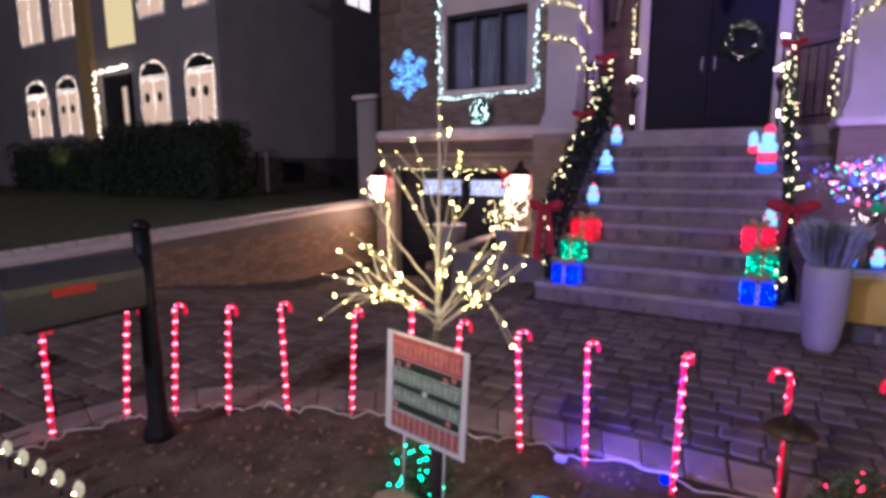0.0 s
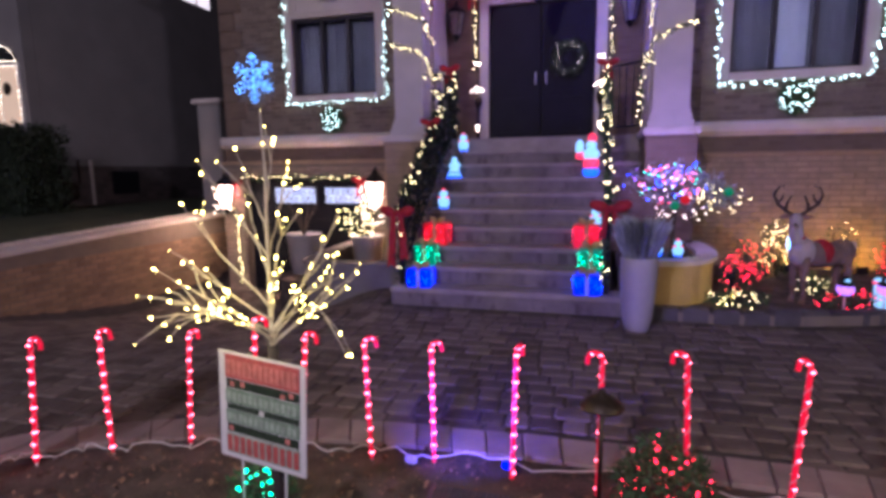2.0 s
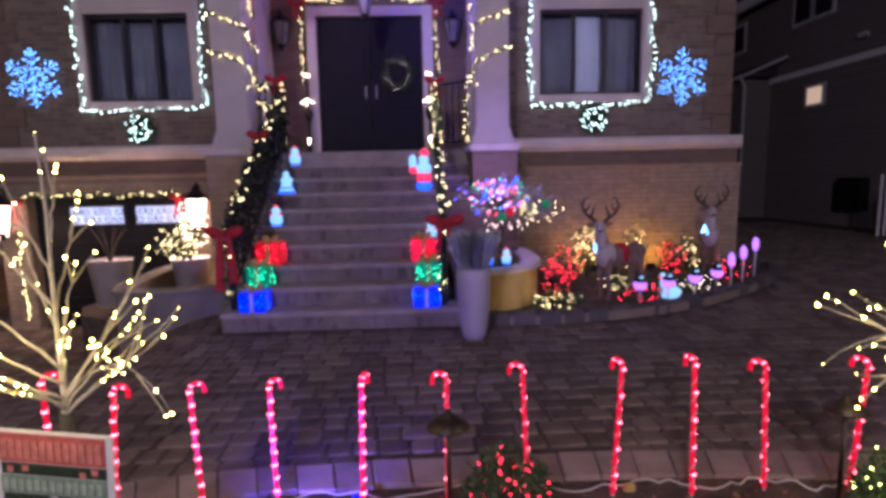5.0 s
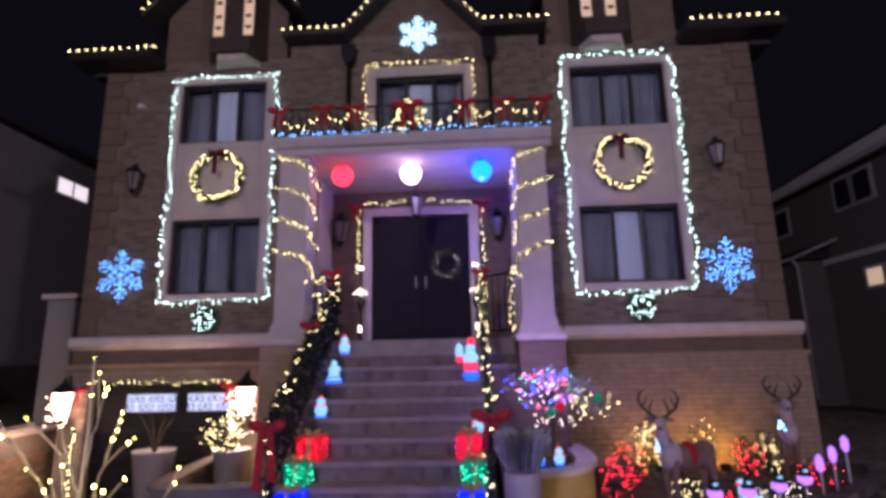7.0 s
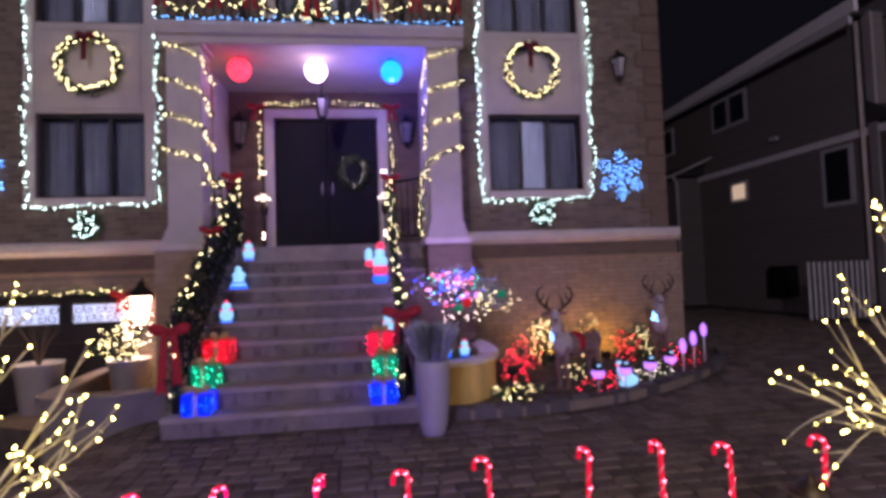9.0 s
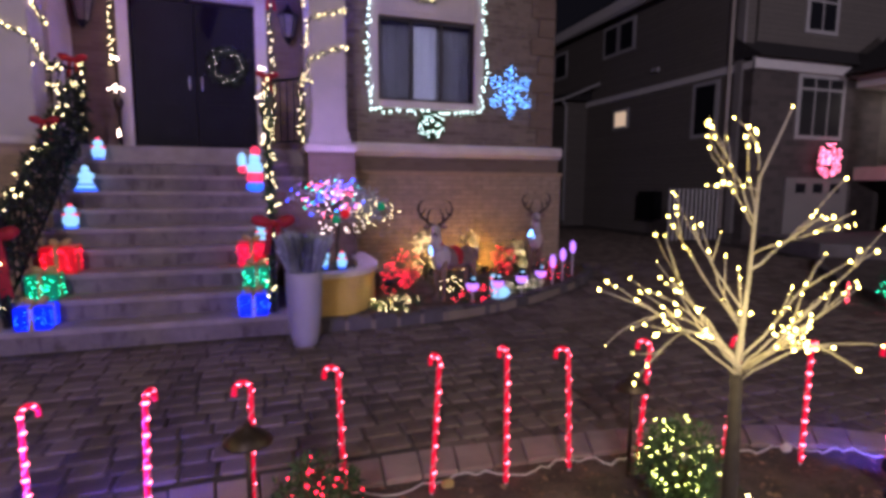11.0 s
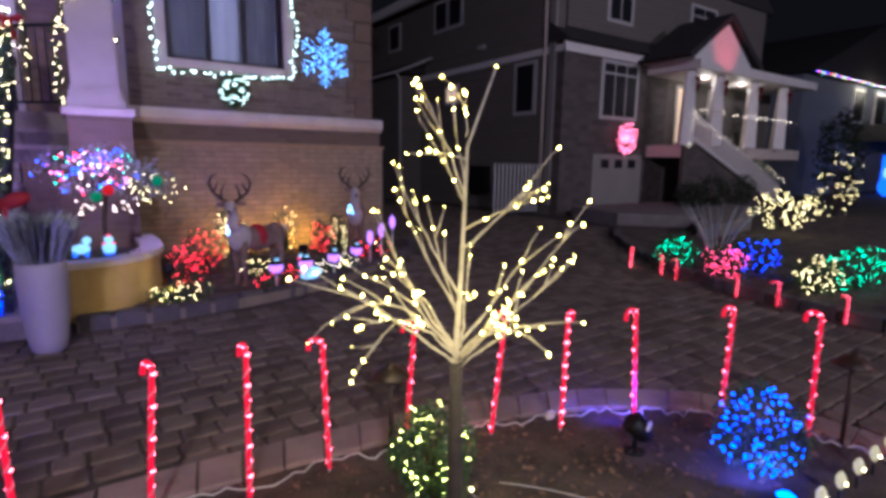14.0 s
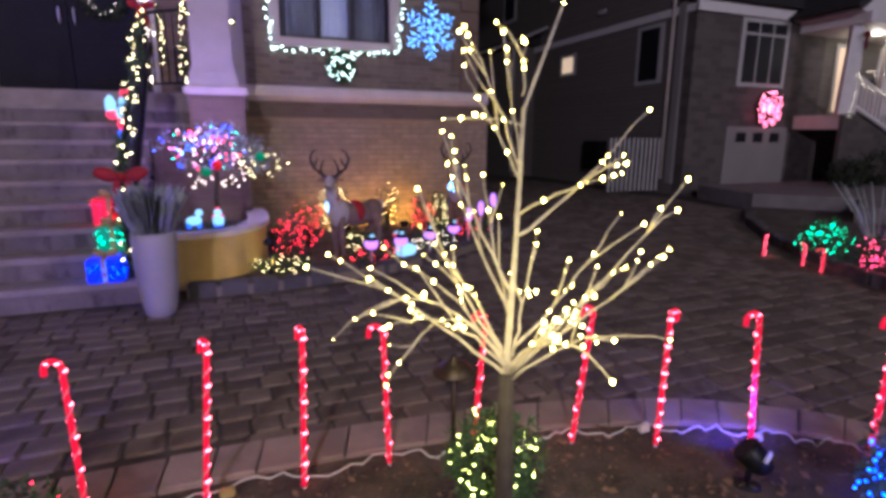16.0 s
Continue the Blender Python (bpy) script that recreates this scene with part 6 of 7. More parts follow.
# ---- garage decorations ----
pts = [(-5.3 + 0.12 * k, -0.14, 1.42 + 0.025 * math.sin(k * 1.4)) for k in range(21)]
g = string_lights("garage_garland", "green garland with warm lights over the garage door", pts, 0.095, WARM, 0.0135, R, 0.025)
bm = bmesh.new()
for p in along(pts, 0.04):
    needles(bm, R, p, 8, (0.05, 0.04, 0.05), 0.05)
part("greenery", bm, GREEN, g)["kind"] = "stuff"
string_lights("string_lights", "warm lights hanging down the garage pier", [(-5.42, -0.14, 0.75), (-5.45, -0.14, 0.2), (-5.42, -0.14, -0.6)], 0.07, WARM, 0.015, R, 0.02)
for x, z in ((-5.58, 1.08), (-2.62, 1.12)):
    lantern((x, -0.24, z), 1.7, "garage_lantern", LANT, 0, "brightly lit lantern on the garage pier")
    bow(None, (x + (0.2 if x < -4 else -0.25), -0.24, z + 0.22), 0.17)
for x, n in ((-5.58, 26), (-2.62, 60)):
    t = thing("string_lights", "tangle of warm lights wound round the garage lantern", "string lights", (x, -0.3, 1.0), "lantern lights")
    c = [(x + 0.17 * math.cos(k * 0.9) + R.gauss(0, .03), -0.36 + 0.1 * math.sin(k * 0.9), 1.28 - 0.5 * k / n + R.gauss(0, .03) - (0.35 * max(0, k / n - 0.5) if n > 30 else 0)) for k in range(n)]
    part("wire", tube(bmesh.new(), c, 0.003, 4), GREENWIRE, t)
    bulbs(t, c, WHITEB, 0.016)
for x in (-5.58, -2.62):
    lamp("lantern_glow", "POINT", (x, -0.42, 1.05), 85, (1.0, 0.60, 0.42), 0.08)


def pot_plant(x, y, z, r, h, label):
    t = thing("potted_plant", label, "potted plant", (x, y, z), "potted plants")
    part("pot", lathe(bmesh.new(), [(r * .72, 0), (r, h), (r * 1.04, h), (r * .92, h * .96)], (x, y, z), 24), WHITEP, t)
    bm = bmesh.new()
    for k in range(8):
        a = k * 0.8
        tube(bm, [(x, y, z + h * .9), (x + .1 * math.cos(a), y + .1 * math.sin(a), z + h + .25), (x + .25 * math.cos(a), y + .25 * math.sin(a), z + h + R.uniform(.35, .55))], [.012, .008, .003], 5)
    part("woody_base", bm, ANTLER, t)


pot_plant(-3.56, -1.0, -0.12, 0.28, 0.64, "white tapered pot with bare stems")
pot_plant(-2.55, -0.75, -0.12, 0.26, 0.60, "white tapered pot with lit bare shrub")
t = lit_shrub((-2.62, -0.85, 0.40), (0.35, 0.22, 0.30), 90, WARM, 0.013, "bare shrub bright with warm lights beside the garage", leaves=200)

# ---- left neighbour ----
NX, NY = -12.35, 1.5
t = thing("house", "tall grey stucco house with lit arched windows", "house", (-18, NY, 0.6))
part("wall", cube(-27, NX, NY + 0.3, 13, 0.3, 8.55), GREYST, t)
part("basement_wall", cube(-27.05, NX + 0.05, NY + 0.25, 13.05, 0.3, 1.75), DARKST, t, "darker base storey")
part("front_wall", cube(-27, NX, NY, NY + 0.29, 0.3, 8.55), GREYST, t)
part("roof", prism(bmesh.new(), [(-27.6, 8.55), (-11.95, 8.55), (-11.95, 8.75), (-19.7, 11.6), (-27.6, 8.75)], "y", NY - 0.5, 13.4), ROOF, t)


def lit_window(parent, x0, x1, z0, z1, arch, y):
    w = part("window", cube(x0 - 0.08, x1 + 0.08, y - 0.03, y, z0 - 0.08, z1 + 0.08), WHITEP, parent, "white framed window glowing warm")
    part("pane", cube(x0, (x0 + x1) / 2 - 0.03, y - 0.045, y - 0.032, z0, z1), CREAMWIN, w)
    part("pane", cube((x0 + x1) / 2 + 0.03, x1, y - 0.045, y - 0.032, z0, z1), CREAMWIN, w)
    pts = [(x0 - 0.04, y - 0.06, z0), (x0 - 0.04, y - 0.06, z1), (x1 + 0.04, y - 0.06, z1), (x1 + 0.04, y - 0.06, z0)]
    pts2 = [((x0 + x1) / 2, y - 0.06, z0), ((x0 + x1) / 2, y - 0.06, z1)]
    if arch:
        cx, r = (x0 + x1) / 2, (x1 - x0) / 2 + 0.03
        o = [(cx + r * math.cos(a), z1 + 0.12 + 0.62 * r * math.sin(a)) for a in (math.pi * k / 14 for k in range(15))]
        part("fanlight", prism(bmesh.new(), o, "y", y - 0.04, y), GLASS, w)
        pts3 = [(p[0], y - 0.06, p[1]) for p in o] + [(o[0][0], y - 0.06, o[0][1])]
        bulbs(w, along(pts3, 0.11), WHITEB, 0.018, joined=True)
        for s in (-1, 1):
            part("small_wreath", ball(bmesh.new(), (cx + s * (x1 - x0) / 4, y - 0.08, z0 + (z1 - z0) * 0.62), (0.13, 0.04, 0.16), 2), BRONZE, w, "small dark wreath")
    bulbs(w, along(pts, 0.14) + along(pts2, 0.14), WHITEB, 0.0165, joined=True)


for x0, x1, z0, z1, arch in ((-16.05, -14.75, 2.75, 4.1, 1), (-13.75, -12.6, 2.75, 4.15, 1), (-23.5, -22.0, 2.6, 4.0, 1), (-21.2, -19.9, 2.6, 4.05, 1), (-23.4, -21.9, 5.95, 7.6, 0), (-21.0, -19.7, 5.95, 7.5, 0), (-15.8, -14.7, 6.0, 7.6, 0), (-13.6, -12.7, 6.0, 7.6, 0)):
    lit_window(t, x0, x1, z0, z1, arch, NY)
part("stair_window", cube(-17.7, -16.25, NY - 0.04, NY, 5.3, 7.6), GOLDWIN, t, "tall glowing stair window")
# ochre strip for the recess: yellow light from the entrance put into its colour
part("pilaster", cube(-19.4, -18.6, NY - 0.15, NY, 0.6, 8.5), POTY, t, "wall recess strip, its yellow entrance light put into the colour")
d = part("door", cube(-18.1, -16.6, NY - 0.1, NY, 2.1, 4.4), DOOR, t, "dark entrance door")
part("door_glass", cube(-17.0, -16.75, NY - 0.11, NY - 0.1, 2.6, 4.0), CREAMWIN, d)
string_lights("string_lights", "warm lights round the neighbouring entrance", [(-18.4, NY - 0.2, 2.4), (-18.4, NY - 0.2, 4.55), (-16.4, NY - 0.2, 4.6)], 0.09, WHITEB, 0.03, R, 0.05)
w = part("side_window", cube(NX, NX + 0.03, 7.0, 8.42, 7.20, 7.80), TRIMG, t, "small lit window high on the side wall")
for y in (7.06, 7.76):
    part("pane", cube(NX + 0.032, NX + 0.045, y, y + 0.60, 7.26, 7.74), WINLIT, w)
part("basement_window", cube(NX + 0.05, NX + 0.09, 3.6, 4.5, 0.95, 1.6), GLASS, t)
part("downpipe", tube(bmesh.new(), [(NX + 0.06, 2.95, 0.6), (NX + 0.06, 2.95, 1.9)], 0.05, 8), CAST, t)
part("gas_meter", cube(NX + 0.05, NX + 0.3, 2.0, 2.35, 0.9, 1.25, 0.03), BRONZE, t)
part("meter_pipe", tube(bmesh.new(), [(NX + 0.15, 2.1, 0.7), (NX + 0.15, 2.1, 1.3), (NX + 0.15, 2.5, 1.3), (NX + 0.15, 2.5, 1.9)], 0.03, 7), BRONZE, t)
# added spot, in place of the light that falls from the entrance
lamp("pilaster_light", "SPOT", (-18.9, NY - 1.6, 1.2), 60, (1.0, 0.85, 0.35), 0.1, (-18.9, NY, 6.0), 60)
part("entry_rail", tube(bmesh.new(), [(-19.6, 0.8, 2.2), (-18.4, 0.4, 2.5), (-17.6, 0.2, 2.3)], 0.03, 6), BLACK, t)


def hedge(x0, x1, y0, y1, z0, z1, label, n):
    rng = random.Random(int(abs(x0 * 10)))
    t = thing("hedge", label, "hedge", ((x0 + x1) / 2, (y0 + y1) / 2, z0), "clipped hedges")
    part("woody_core", cube(x0 + .12, x1 - .12, y0 + .12, y1 - .12, z0, z1 - .12), HEDGE, t)
    sides = {k: bmesh.new() for k in ("front_foliage", "side_foliage", "top_foliage")}
    for _ in range(n):
        f = rng.random()
        c = Vector((rng.uniform(x0, x1), y0 if f < .55 else rng.uniform(y0, y1), rng.uniform(z0, z1)))
        side = "front_foliage"
        if f > .8:
            c.z, side = z1, "top_foliage"
        elif f > .55:
            c.x, side = x1, "side_foliage"
        c += Vector((rng.uniform(-.1, .1), rng.uniform(-.1, .1), rng.uniform(-.1, .1)))
        needles(sides[side], rng, c, 7, (0.09, 0.09, 0.09), 0.11)
    for side, bm in sides.items():
        part(side, bm, HEDGE, t)["kind"] = "stuff"
    return t


hedge(-15.6, -10.7, -0.2, 0.9, 0.5, 2.5, "tall clipped dark hedge before the neighbouring house", 1500)
hedge(-22.5, -15.7, 0.2, 0.9, 0.4, 2.15, "lower clipped dark hedge", 900)
tagged(part("side_pillar", cube(-7.1, -6.55, 1.0, 1.5, 0.3, 2.95, 0.02), GREYST), "grey masonry pillar between the houses", "pillar", kind="structure")
tagged(part("pillar_cap", cube(-7.18, -6.47, 0.92, 1.58, 2.95, 3.05, 0.02), CAST), "stone cap of the pillar", "trim", kind="structure")

# ---- right neighbour ----
HX, HY = 12.6, 2.25
t = thing("house", "dark stone and siding house with a raised lit porch", "house", (16, HY, 0))
part("side_wall", cube(HX, HX + 0.3, HY + 0.01, 16, 0, 7.3), SIDING, t)
part("front_wall", cube(HX, 17.3, HY - 0.3, HY, 0, 4.55), DARKST, t)
part("porch_wall", cube(17.3, 24, HY - 0.3, HY, 0, 4.6), SIDING, t)
part("upper_wall", cube(HX + 0.6, 24, HY + 0.2, HY + 0.5, 4.6, 8.5), SIDING, t)
part("roof", prism(bmesh.new(), [(HX - 0.4, 7.25), (24.5, 7.25), (18.4, 11.0)], "y", HY + 0.1, 16.4), ROOF, t)
part("rake_board", prism(bmesh.new(), [(HY, 7.3), (16, 7.0), (16, 7.3), (HY, 7.65)], "x", HX - 0.45, HX - 0.35), WHITEP, t)
part("band_board", cube(HX - 0.06, HX - 0.002, HY - 0.35, 9.5, 4.42, 4.6), WHITEP, t)
part("front_band", cube(HX - 0.06, 17.3, HY - 0.4, HY - 0.31, 4.42, 4.68), WHITEP, t)
part("corner_board", cube(HX - 0.08, HX - 0.002, HY - 0.02, HY + 0.2, 0.3, 7.3), GREYST, t)
part("porch_skirt_roof", prism(bmesh.new(), [(HY - 0.6, 4.68), (HY + 0.2, 4.68), (HY + 0.2, 5.25)], "x", HX - 0.1, 17.5), ROOF, t)
part("downspout", tube(bmesh.new(), [(HX - 0.08, HY + 0.35, 0.4), (HX - 0.08, HY + 0.35, 7.2)], 0.05, 7), CAST, t)


def framed(parent, axis, a, b, z0, z1, at, glass, bars):
    """A white-framed window on a wall along x or y."""
    def slab(p, q, r, s, d0, d1):
        return cube(p, q, at - d1, at - d0, r, s) if axis == "x" else cube(at - d1, at - d0, p, q, r, s)
    w = part("window", slab(a, b, z0, z1, 0.0, 0.03), TRIMG, parent, "white framed window")
    f = 0.1
    n = bars
    for k in range(n):
        p = a + f + (b - a - 2 * f) * k / n
        q = a + f + (b - a - 2 * f) * (k + 1) / n
        part("pane", slab(p + 0.03, q - 0.03, z0 + f, z1 - f - (0.3 if n > 1 else 0), 0.032, 0.04), glass, w)
        if n > 1:
            part("pane", slab(p + 0.03, q - 0.03, z1 - f - 0.24, z1 - f, 0.032, 0.04), glass, w)


framed(t, "y", 2.95, 3.9, 2.85, 4.35, HX, GLASS, 1)
framed(t, "y", 6.7, 7.55, 3.42, 4.1, HX, CREAMWIN, 1)
framed(t, "y", 6.55, 7.45, 5.95, 7.0, HX, GLASS, 1)
framed(t, "y", 7.40, 8.30, 5.95, 7.0, HX, GLASS, 1)
framed(t, "y", 10.7, 11.7, 5.8, 6.85, HX, GLASS, 1)
part("fascia_board", cube(HX - 0.42, HX - 0.30, HY + 0.2, 16, 7.08, 7.40, 0.01), TRIMG, t)
part("rear_bay", cube(HX - 0.9, HX - 0.002, 9.2, 15.5, 0.0, 4.6), SIDING, t)
part("rear_bay_roof", prism(bmesh.new(), [(HX - 1.1, 4.62), (HX - 0.002, 4.62), (HX - 0.002, 5.2)], "y", 8.9, 15.6), ROOF, t)
part("rear_gutter", tube(bmesh.new(), [(HX - 1.12, 15.5, 4.66), (HX - 1.12, 9.0, 4.66), (HX - 0.5, 8.6, 4.95), (HX - 0.06, 8.35, 5.15)], 0.055, 7), TRIMG, t)
part("rear_downspout", tube(bmesh.new(), [(HX - 1.1, 9.1, 4.6), (HX - 0.95, 9.12, 4.4), (HX - 0.95, 9.12, 0.2)], 0.05, 7), TRIMG, t)
part("dryer_vent", cube(HX - 0.12, HX - 0.002, 5.3, 5.6, 5.0, 5.12, 0.02), TRIMG, t)
part("utility_box", cube(HX - 0.3, HX - 0.002, 4.9, 5.7, 0.5, 1.35, 0.02), BLACK, t, "dark utility cabinet against the wall")
framed(t, "x", 14.1, 15.8, 2.75, 4.4, HY - 0.3, GLASS, 3)
framed(t, "x", 14.8, 16.0, 5.6, 6.8, HY + 0.2, GLASS, 2)
framed(t, "x", 19.0, 20.6, 5.6, 6.8, HY + 0.2, GLASS, 2)
g = part("garage_door", cube(13.9, 16.15, HY - 0.36, HY - 0.3, 0.2, 1.75), GREYST, t, "pale panelled garage door")
for k in range(3):
    part("door_pane", cube(14.25 + k * 0.62, 14.6 + k * 0.62, HY - 0.37, HY - 0.362, 1.35, 1.6), GLASS, g)
part("step_wall", prism(bmesh.new(), [(16.4, 0), (22.2, 0), (17.6, 2.0), (16.4, 2.1)], "y", HY - 1.6, HY - 1.5), DARKST, t)
part("porch_floor", cube(16.4, 24, HY - 1.5, HY - 0.31, 1.7, 2.05), CAST, t)
part("porch_roof", cube(16.2, 23.6, HY - 2.0, HY - 0.31, 4.15, 4.4), WHITEP, t)
part("porch_gable", prism(bmesh.new(), [(16.0, 4.4), (19.2, 4.4), (17.6, 5.55)], "y", HY - 1.9, HY - 0.31), WHITEP, t, "white gable over the porch washed red")
part("porch_gable_roof", prism(bmesh.new(), [(15.75, 4.4), (17.6, 5.6), (19.45, 4.4), (19.65, 4.45), (17.6, 5.8), (15.55, 4.45)], "y", HY - 2.05, HY - 0.31), ROOF, t)
for x in (16.4, 17.9, 20.0, 22.0):
    c = part("porch_column", lathe(bmesh.new(), [(0.26, 0), (0.17, 2.1)], (x, HY - 1.6, 2.05), 4, smooth=False), WHITEP, t)
    part("column_bow", ball(ball(bmesh.new(), (x, HY - 1.85, 3.90), (0.10, 0.06, 0.09), 2), (x, HY - 1.85, 3.70), (0.05, 0.04, 0.16), 2), BOWD, c, "dark red bow")
for x in (17.7, 19.6):
    framed(t, "x", x, x + 0.8, 2.1, 4.0, HY - 0.31, CREAMWIN, 1)
for x in (18.0, 20.2):
    part("downlight", lathe(bmesh.new(), [(0.08, 0), (0.08, -0.02)], (x, HY - 1.1, 4.148), 14), LANT, t)
    lamp("porch_downlight", "POINT", (x, HY - 1.1, 3.95), 10, (1.0, 0.86, 0.72), 0.06)
lamp("porch_red", "SPOT", (17.6, HY - 3.3, 4.3), 45, (1.0, 0.10, 0.14), 0.1, (17.6, HY - 1.9, 4.9), 60)
r = thing("porch_stair_railing", "white wooden stair railing wound with lit garland", "railing", (17, HY - 1.7, 1.0))
for zz in (0.25, 0.95):
    part("rail", tube(bmesh.new(), [(16.6, HY - 1.7, 2.0 + zz), (22.2, HY - 1.7, zz - 0.1)], 0.05, 6), WHITEP, r)
for k in range(34):
    u = k / 33
    part("baluster", cube(16.6 + 5.6 * u - 0.03, 16.6 + 5.6 * u + 0.03, HY - 1.73, HY - 1.67, 2.2 - 2.0 * u, 2.9 - 2.05 * u), WHITEP, r)
string_lights("string_lights", "green garland with warm lights swagged on the neighbouring stairs", [(16.2 + 0.35 * k, HY - 1.85, 3.0 - 0.11 * k - 0.16 * abs(math.sin(k * 1.1))) for k in range(19)], 0.16, WHITEB, 0.0105, R, 0.05)
string_lights("string_lights", "warm lights along the neighbouring porch rail", [(16.2, HY - 1.9, 1.9), (16.2, HY - 1.9, 3.0), (17.6, HY - 1.9, 3.05), (19.0, HY - 1.9, 2.95), (20.5, HY - 1.9, 3.0), (22.6, HY - 1.9, 2.95)], 0.16, WHITEB, 0.0105, R, 0.05)
w = wreath((15.15, HY - 0.45, 2.2), 0.34, 0.15, PINKW, 90, "wreath thick with red and pink lights on stone", R, 0.02)
bulbs(w, [(15.15 + R.uniform(-.2, .2), HY - 0.5, 2.2 + R.uniform(-.1, .16)) for _ in range(18)], PINKW, 0.028)
for k in range(12):
    x = HX - 1.75 + 0.14 * k
    if k == 0:
        f = thing("side_fence", "white picket gate beside the neighbouring house", "fence", (x, 2.6, 0))
    part("picket", cube(x, x + 0.06, 2.6, 2.64, 0.1, 1.45, 0.01), TRIMG, f)
tagged(part("low_wall", prism(bmesh.new(), [(12.0, -0.55), (12.6, 1.4), (17.5, 1.3), (17.5, -0.9), (14.0, -2.6), (11.9, -3.0), (11.7, -2.7), (13.2, -1.9)], "z", 0.0, 0.34), RAMPW), "low grey retaining wall of the neighbouring yard", "wall", kind="structure")
for x, y, h in ((16.6, -0.2, 0.9), (17.6, -0.5, 0.9), (15.3, -0.3, 0.7)):
    lit_shrub((x, y, 0.3), (0.4, 0.4, h / 2), 0, WARM, 0.02, "dark rounded shrub before the neighbouring stairs", "shrub", HEDGE, 800, 0.1, "dark shrubs")
lit_shrub((18.2, HY - 1.1, 2.05), (0.4, 0.35, 0.5), 0, WARM, 0.02, "dark potted evergreen on the neighbouring porch", "shrub", HEDGE, 600, 0.1, "dark shrubs")
lit_shrub((20.3, HY - 1.1, 2.05), (0.5, 0.4, 0.7), 0, WARM, 0.02, "dark potted evergreen on the neighbouring porch", "shrub", HEDGE, 600, 0.1, "dark shrubs")
for x, y, r_, n_, m, lab in ((8.65, -4.15, (.34, .3, .22), 90, TEAL, "green"), (8.3, -5.05, (.30, .28, .22), 110, PINK, "pink red"), (8.95, -5.15, (.34, .3, .26), 100, BLUE, "blue"),
                             (8.4, -6.05, (.28, .26, .22), 90, WARM, "warm white"), (9.1, -6.2, (.45, .35, .26), 110, TEAL, "green"), (8.6, -7.3, (.3, .3, .2), 60, BLUE, "blue")):
    lit_shrub((x, y, 0.06), r_, int(n_ * 1.0), m, 0.0095, "round shrub netted in " + lab + " lights", leaves=900)
for x, y, turn in ((8.2, -3.75, 20), (8.0, -4.6, 140), (8.12, -4.3, 60), (7.75, -5.5, 60), (7.72, -5.95, 100), (7.62, -6.6, 60)):
    c = copy_thing(first, Matrix.Translation((x, y, 0.0)) @ Matrix.Rotation(radians(turn), 4, "Z") @ Matrix.Diagonal((1.1, 1.1, 0.42, 1)))
    c.scale = (1.1, 1.1, 0.42)
    c["label"] = "short red candy cane light at the bed edge"
t = thing("bare_shrub", "bare shrub with dark upright twigs", "shrub", (8.9, -4.6, 0.06), "dark shrubs")
for k in range(16):
    a = k * 0.4
    part("twig", tube(bmesh.new(), [(8.9, -4.6, 0.06), (8.9 + .25 * math.cos(a), -4.6 + .25 * math.sin(a), 0.6), (8.9 + .5 * math.cos(a), -4.6 + .5 * math.sin(a), 0.95)], [.015, .01, .004], 5), BLUEGRASS, t)
lit_shrub((13.6, -3.4, 0.2), (0.72, 0.6, 0.42), 130, WARM, 0.016, "bare shrub covered in warm lights in the neighbouring yard", leaves=200)
lit_shrub((19.5, -2.2, 0.0), (0.75, 0.6, 1.0), 60, WARM, 0.016, "small bare tree with yellow lights", leaves=150)

# ---- far house with coloured lights ----
t = thing("house", "pale sided house with coloured eave lights far off", "house", (38, 4, 0))
part("wall", cube(31.5, 48, 4.0, 14, 0, 6.0), SIDEBLUE, t)
part("roof", prism(bmesh.new(), [(31.0, 6.0), (48.5, 6.0), (40, 9.5)], "y", 3.5, 14.5), ROOF, t)
for x in (37.6, 40.8):
    w = part("window", cube(x, x + 1.6, 3.93, 4.0, 3.9, 5.8), WHITEP, t)
    part("pane", cube(x + 0.15, x + 1.45, 3.90, 3.93, 4.05, 5.65), GLASS, w)
    lamp("eave_light", "POINT", (x + 0.8, 3.4, 5.8), 40, (1.0, 0.85, 0.6), 0.1)
part("porch_roof", prism(bmesh.new(), [(38.0, 2.9), (46, 2.9), (44, 3.9), (39.5, 3.9)], "y", 2.0, 4.0), ROOF, t)
part("entry_glow", cube(43.5, 45.5, 3.9, 3.98, 0.3, 2.2), FIGB, t, "blue glowing entrance display")
ft = thing("eave_lights", "red green and blue bulbs along the far eave", "string lights", (31.4, 3.4, 6.1), "eave lights")
part("wire", tube(bmesh.new(), [(31.2, 3.48, 6.02), (48, 3.48, 6.02)], 0.02, 5), BLACK, ft)
for k, m in enumerate((BLUE, RED, TEAL, WARM)):
    bulbs(ft, [(31.4 + 0.32 * (4 * j + k), 3.47, 6.02) for j in range(12)], m, 0.045)
    bulbs(ft, [(38.0 + (0.35 * (4 * j + k)), 1.95, 2.9) for j in range(5)], m, 0.045)
    bulbs(ft, [(39.4, 1.95, 0.4 + 0.2 * (4 * j + k)) for j in range(3)], (BLUE, RED, TEAL, BLUE)[k], 0.05)
SNOW = [((.3, .3, .26), (0, 0, .24), 1), ((.22, .22, .2), (0, 0, .58), 0), ((.16, .16, .16), (0, 0, .86), 1)]
figure((36.0, 1.2, 0.0), 2.1, SNOW, "tall blue glowing inflatable figure far off", "inflatable_figure")
figure((38.0, 0.4, 0.0), 1.3, SNOW, "blue glowing inflatable figure far off", "inflatable_figure")
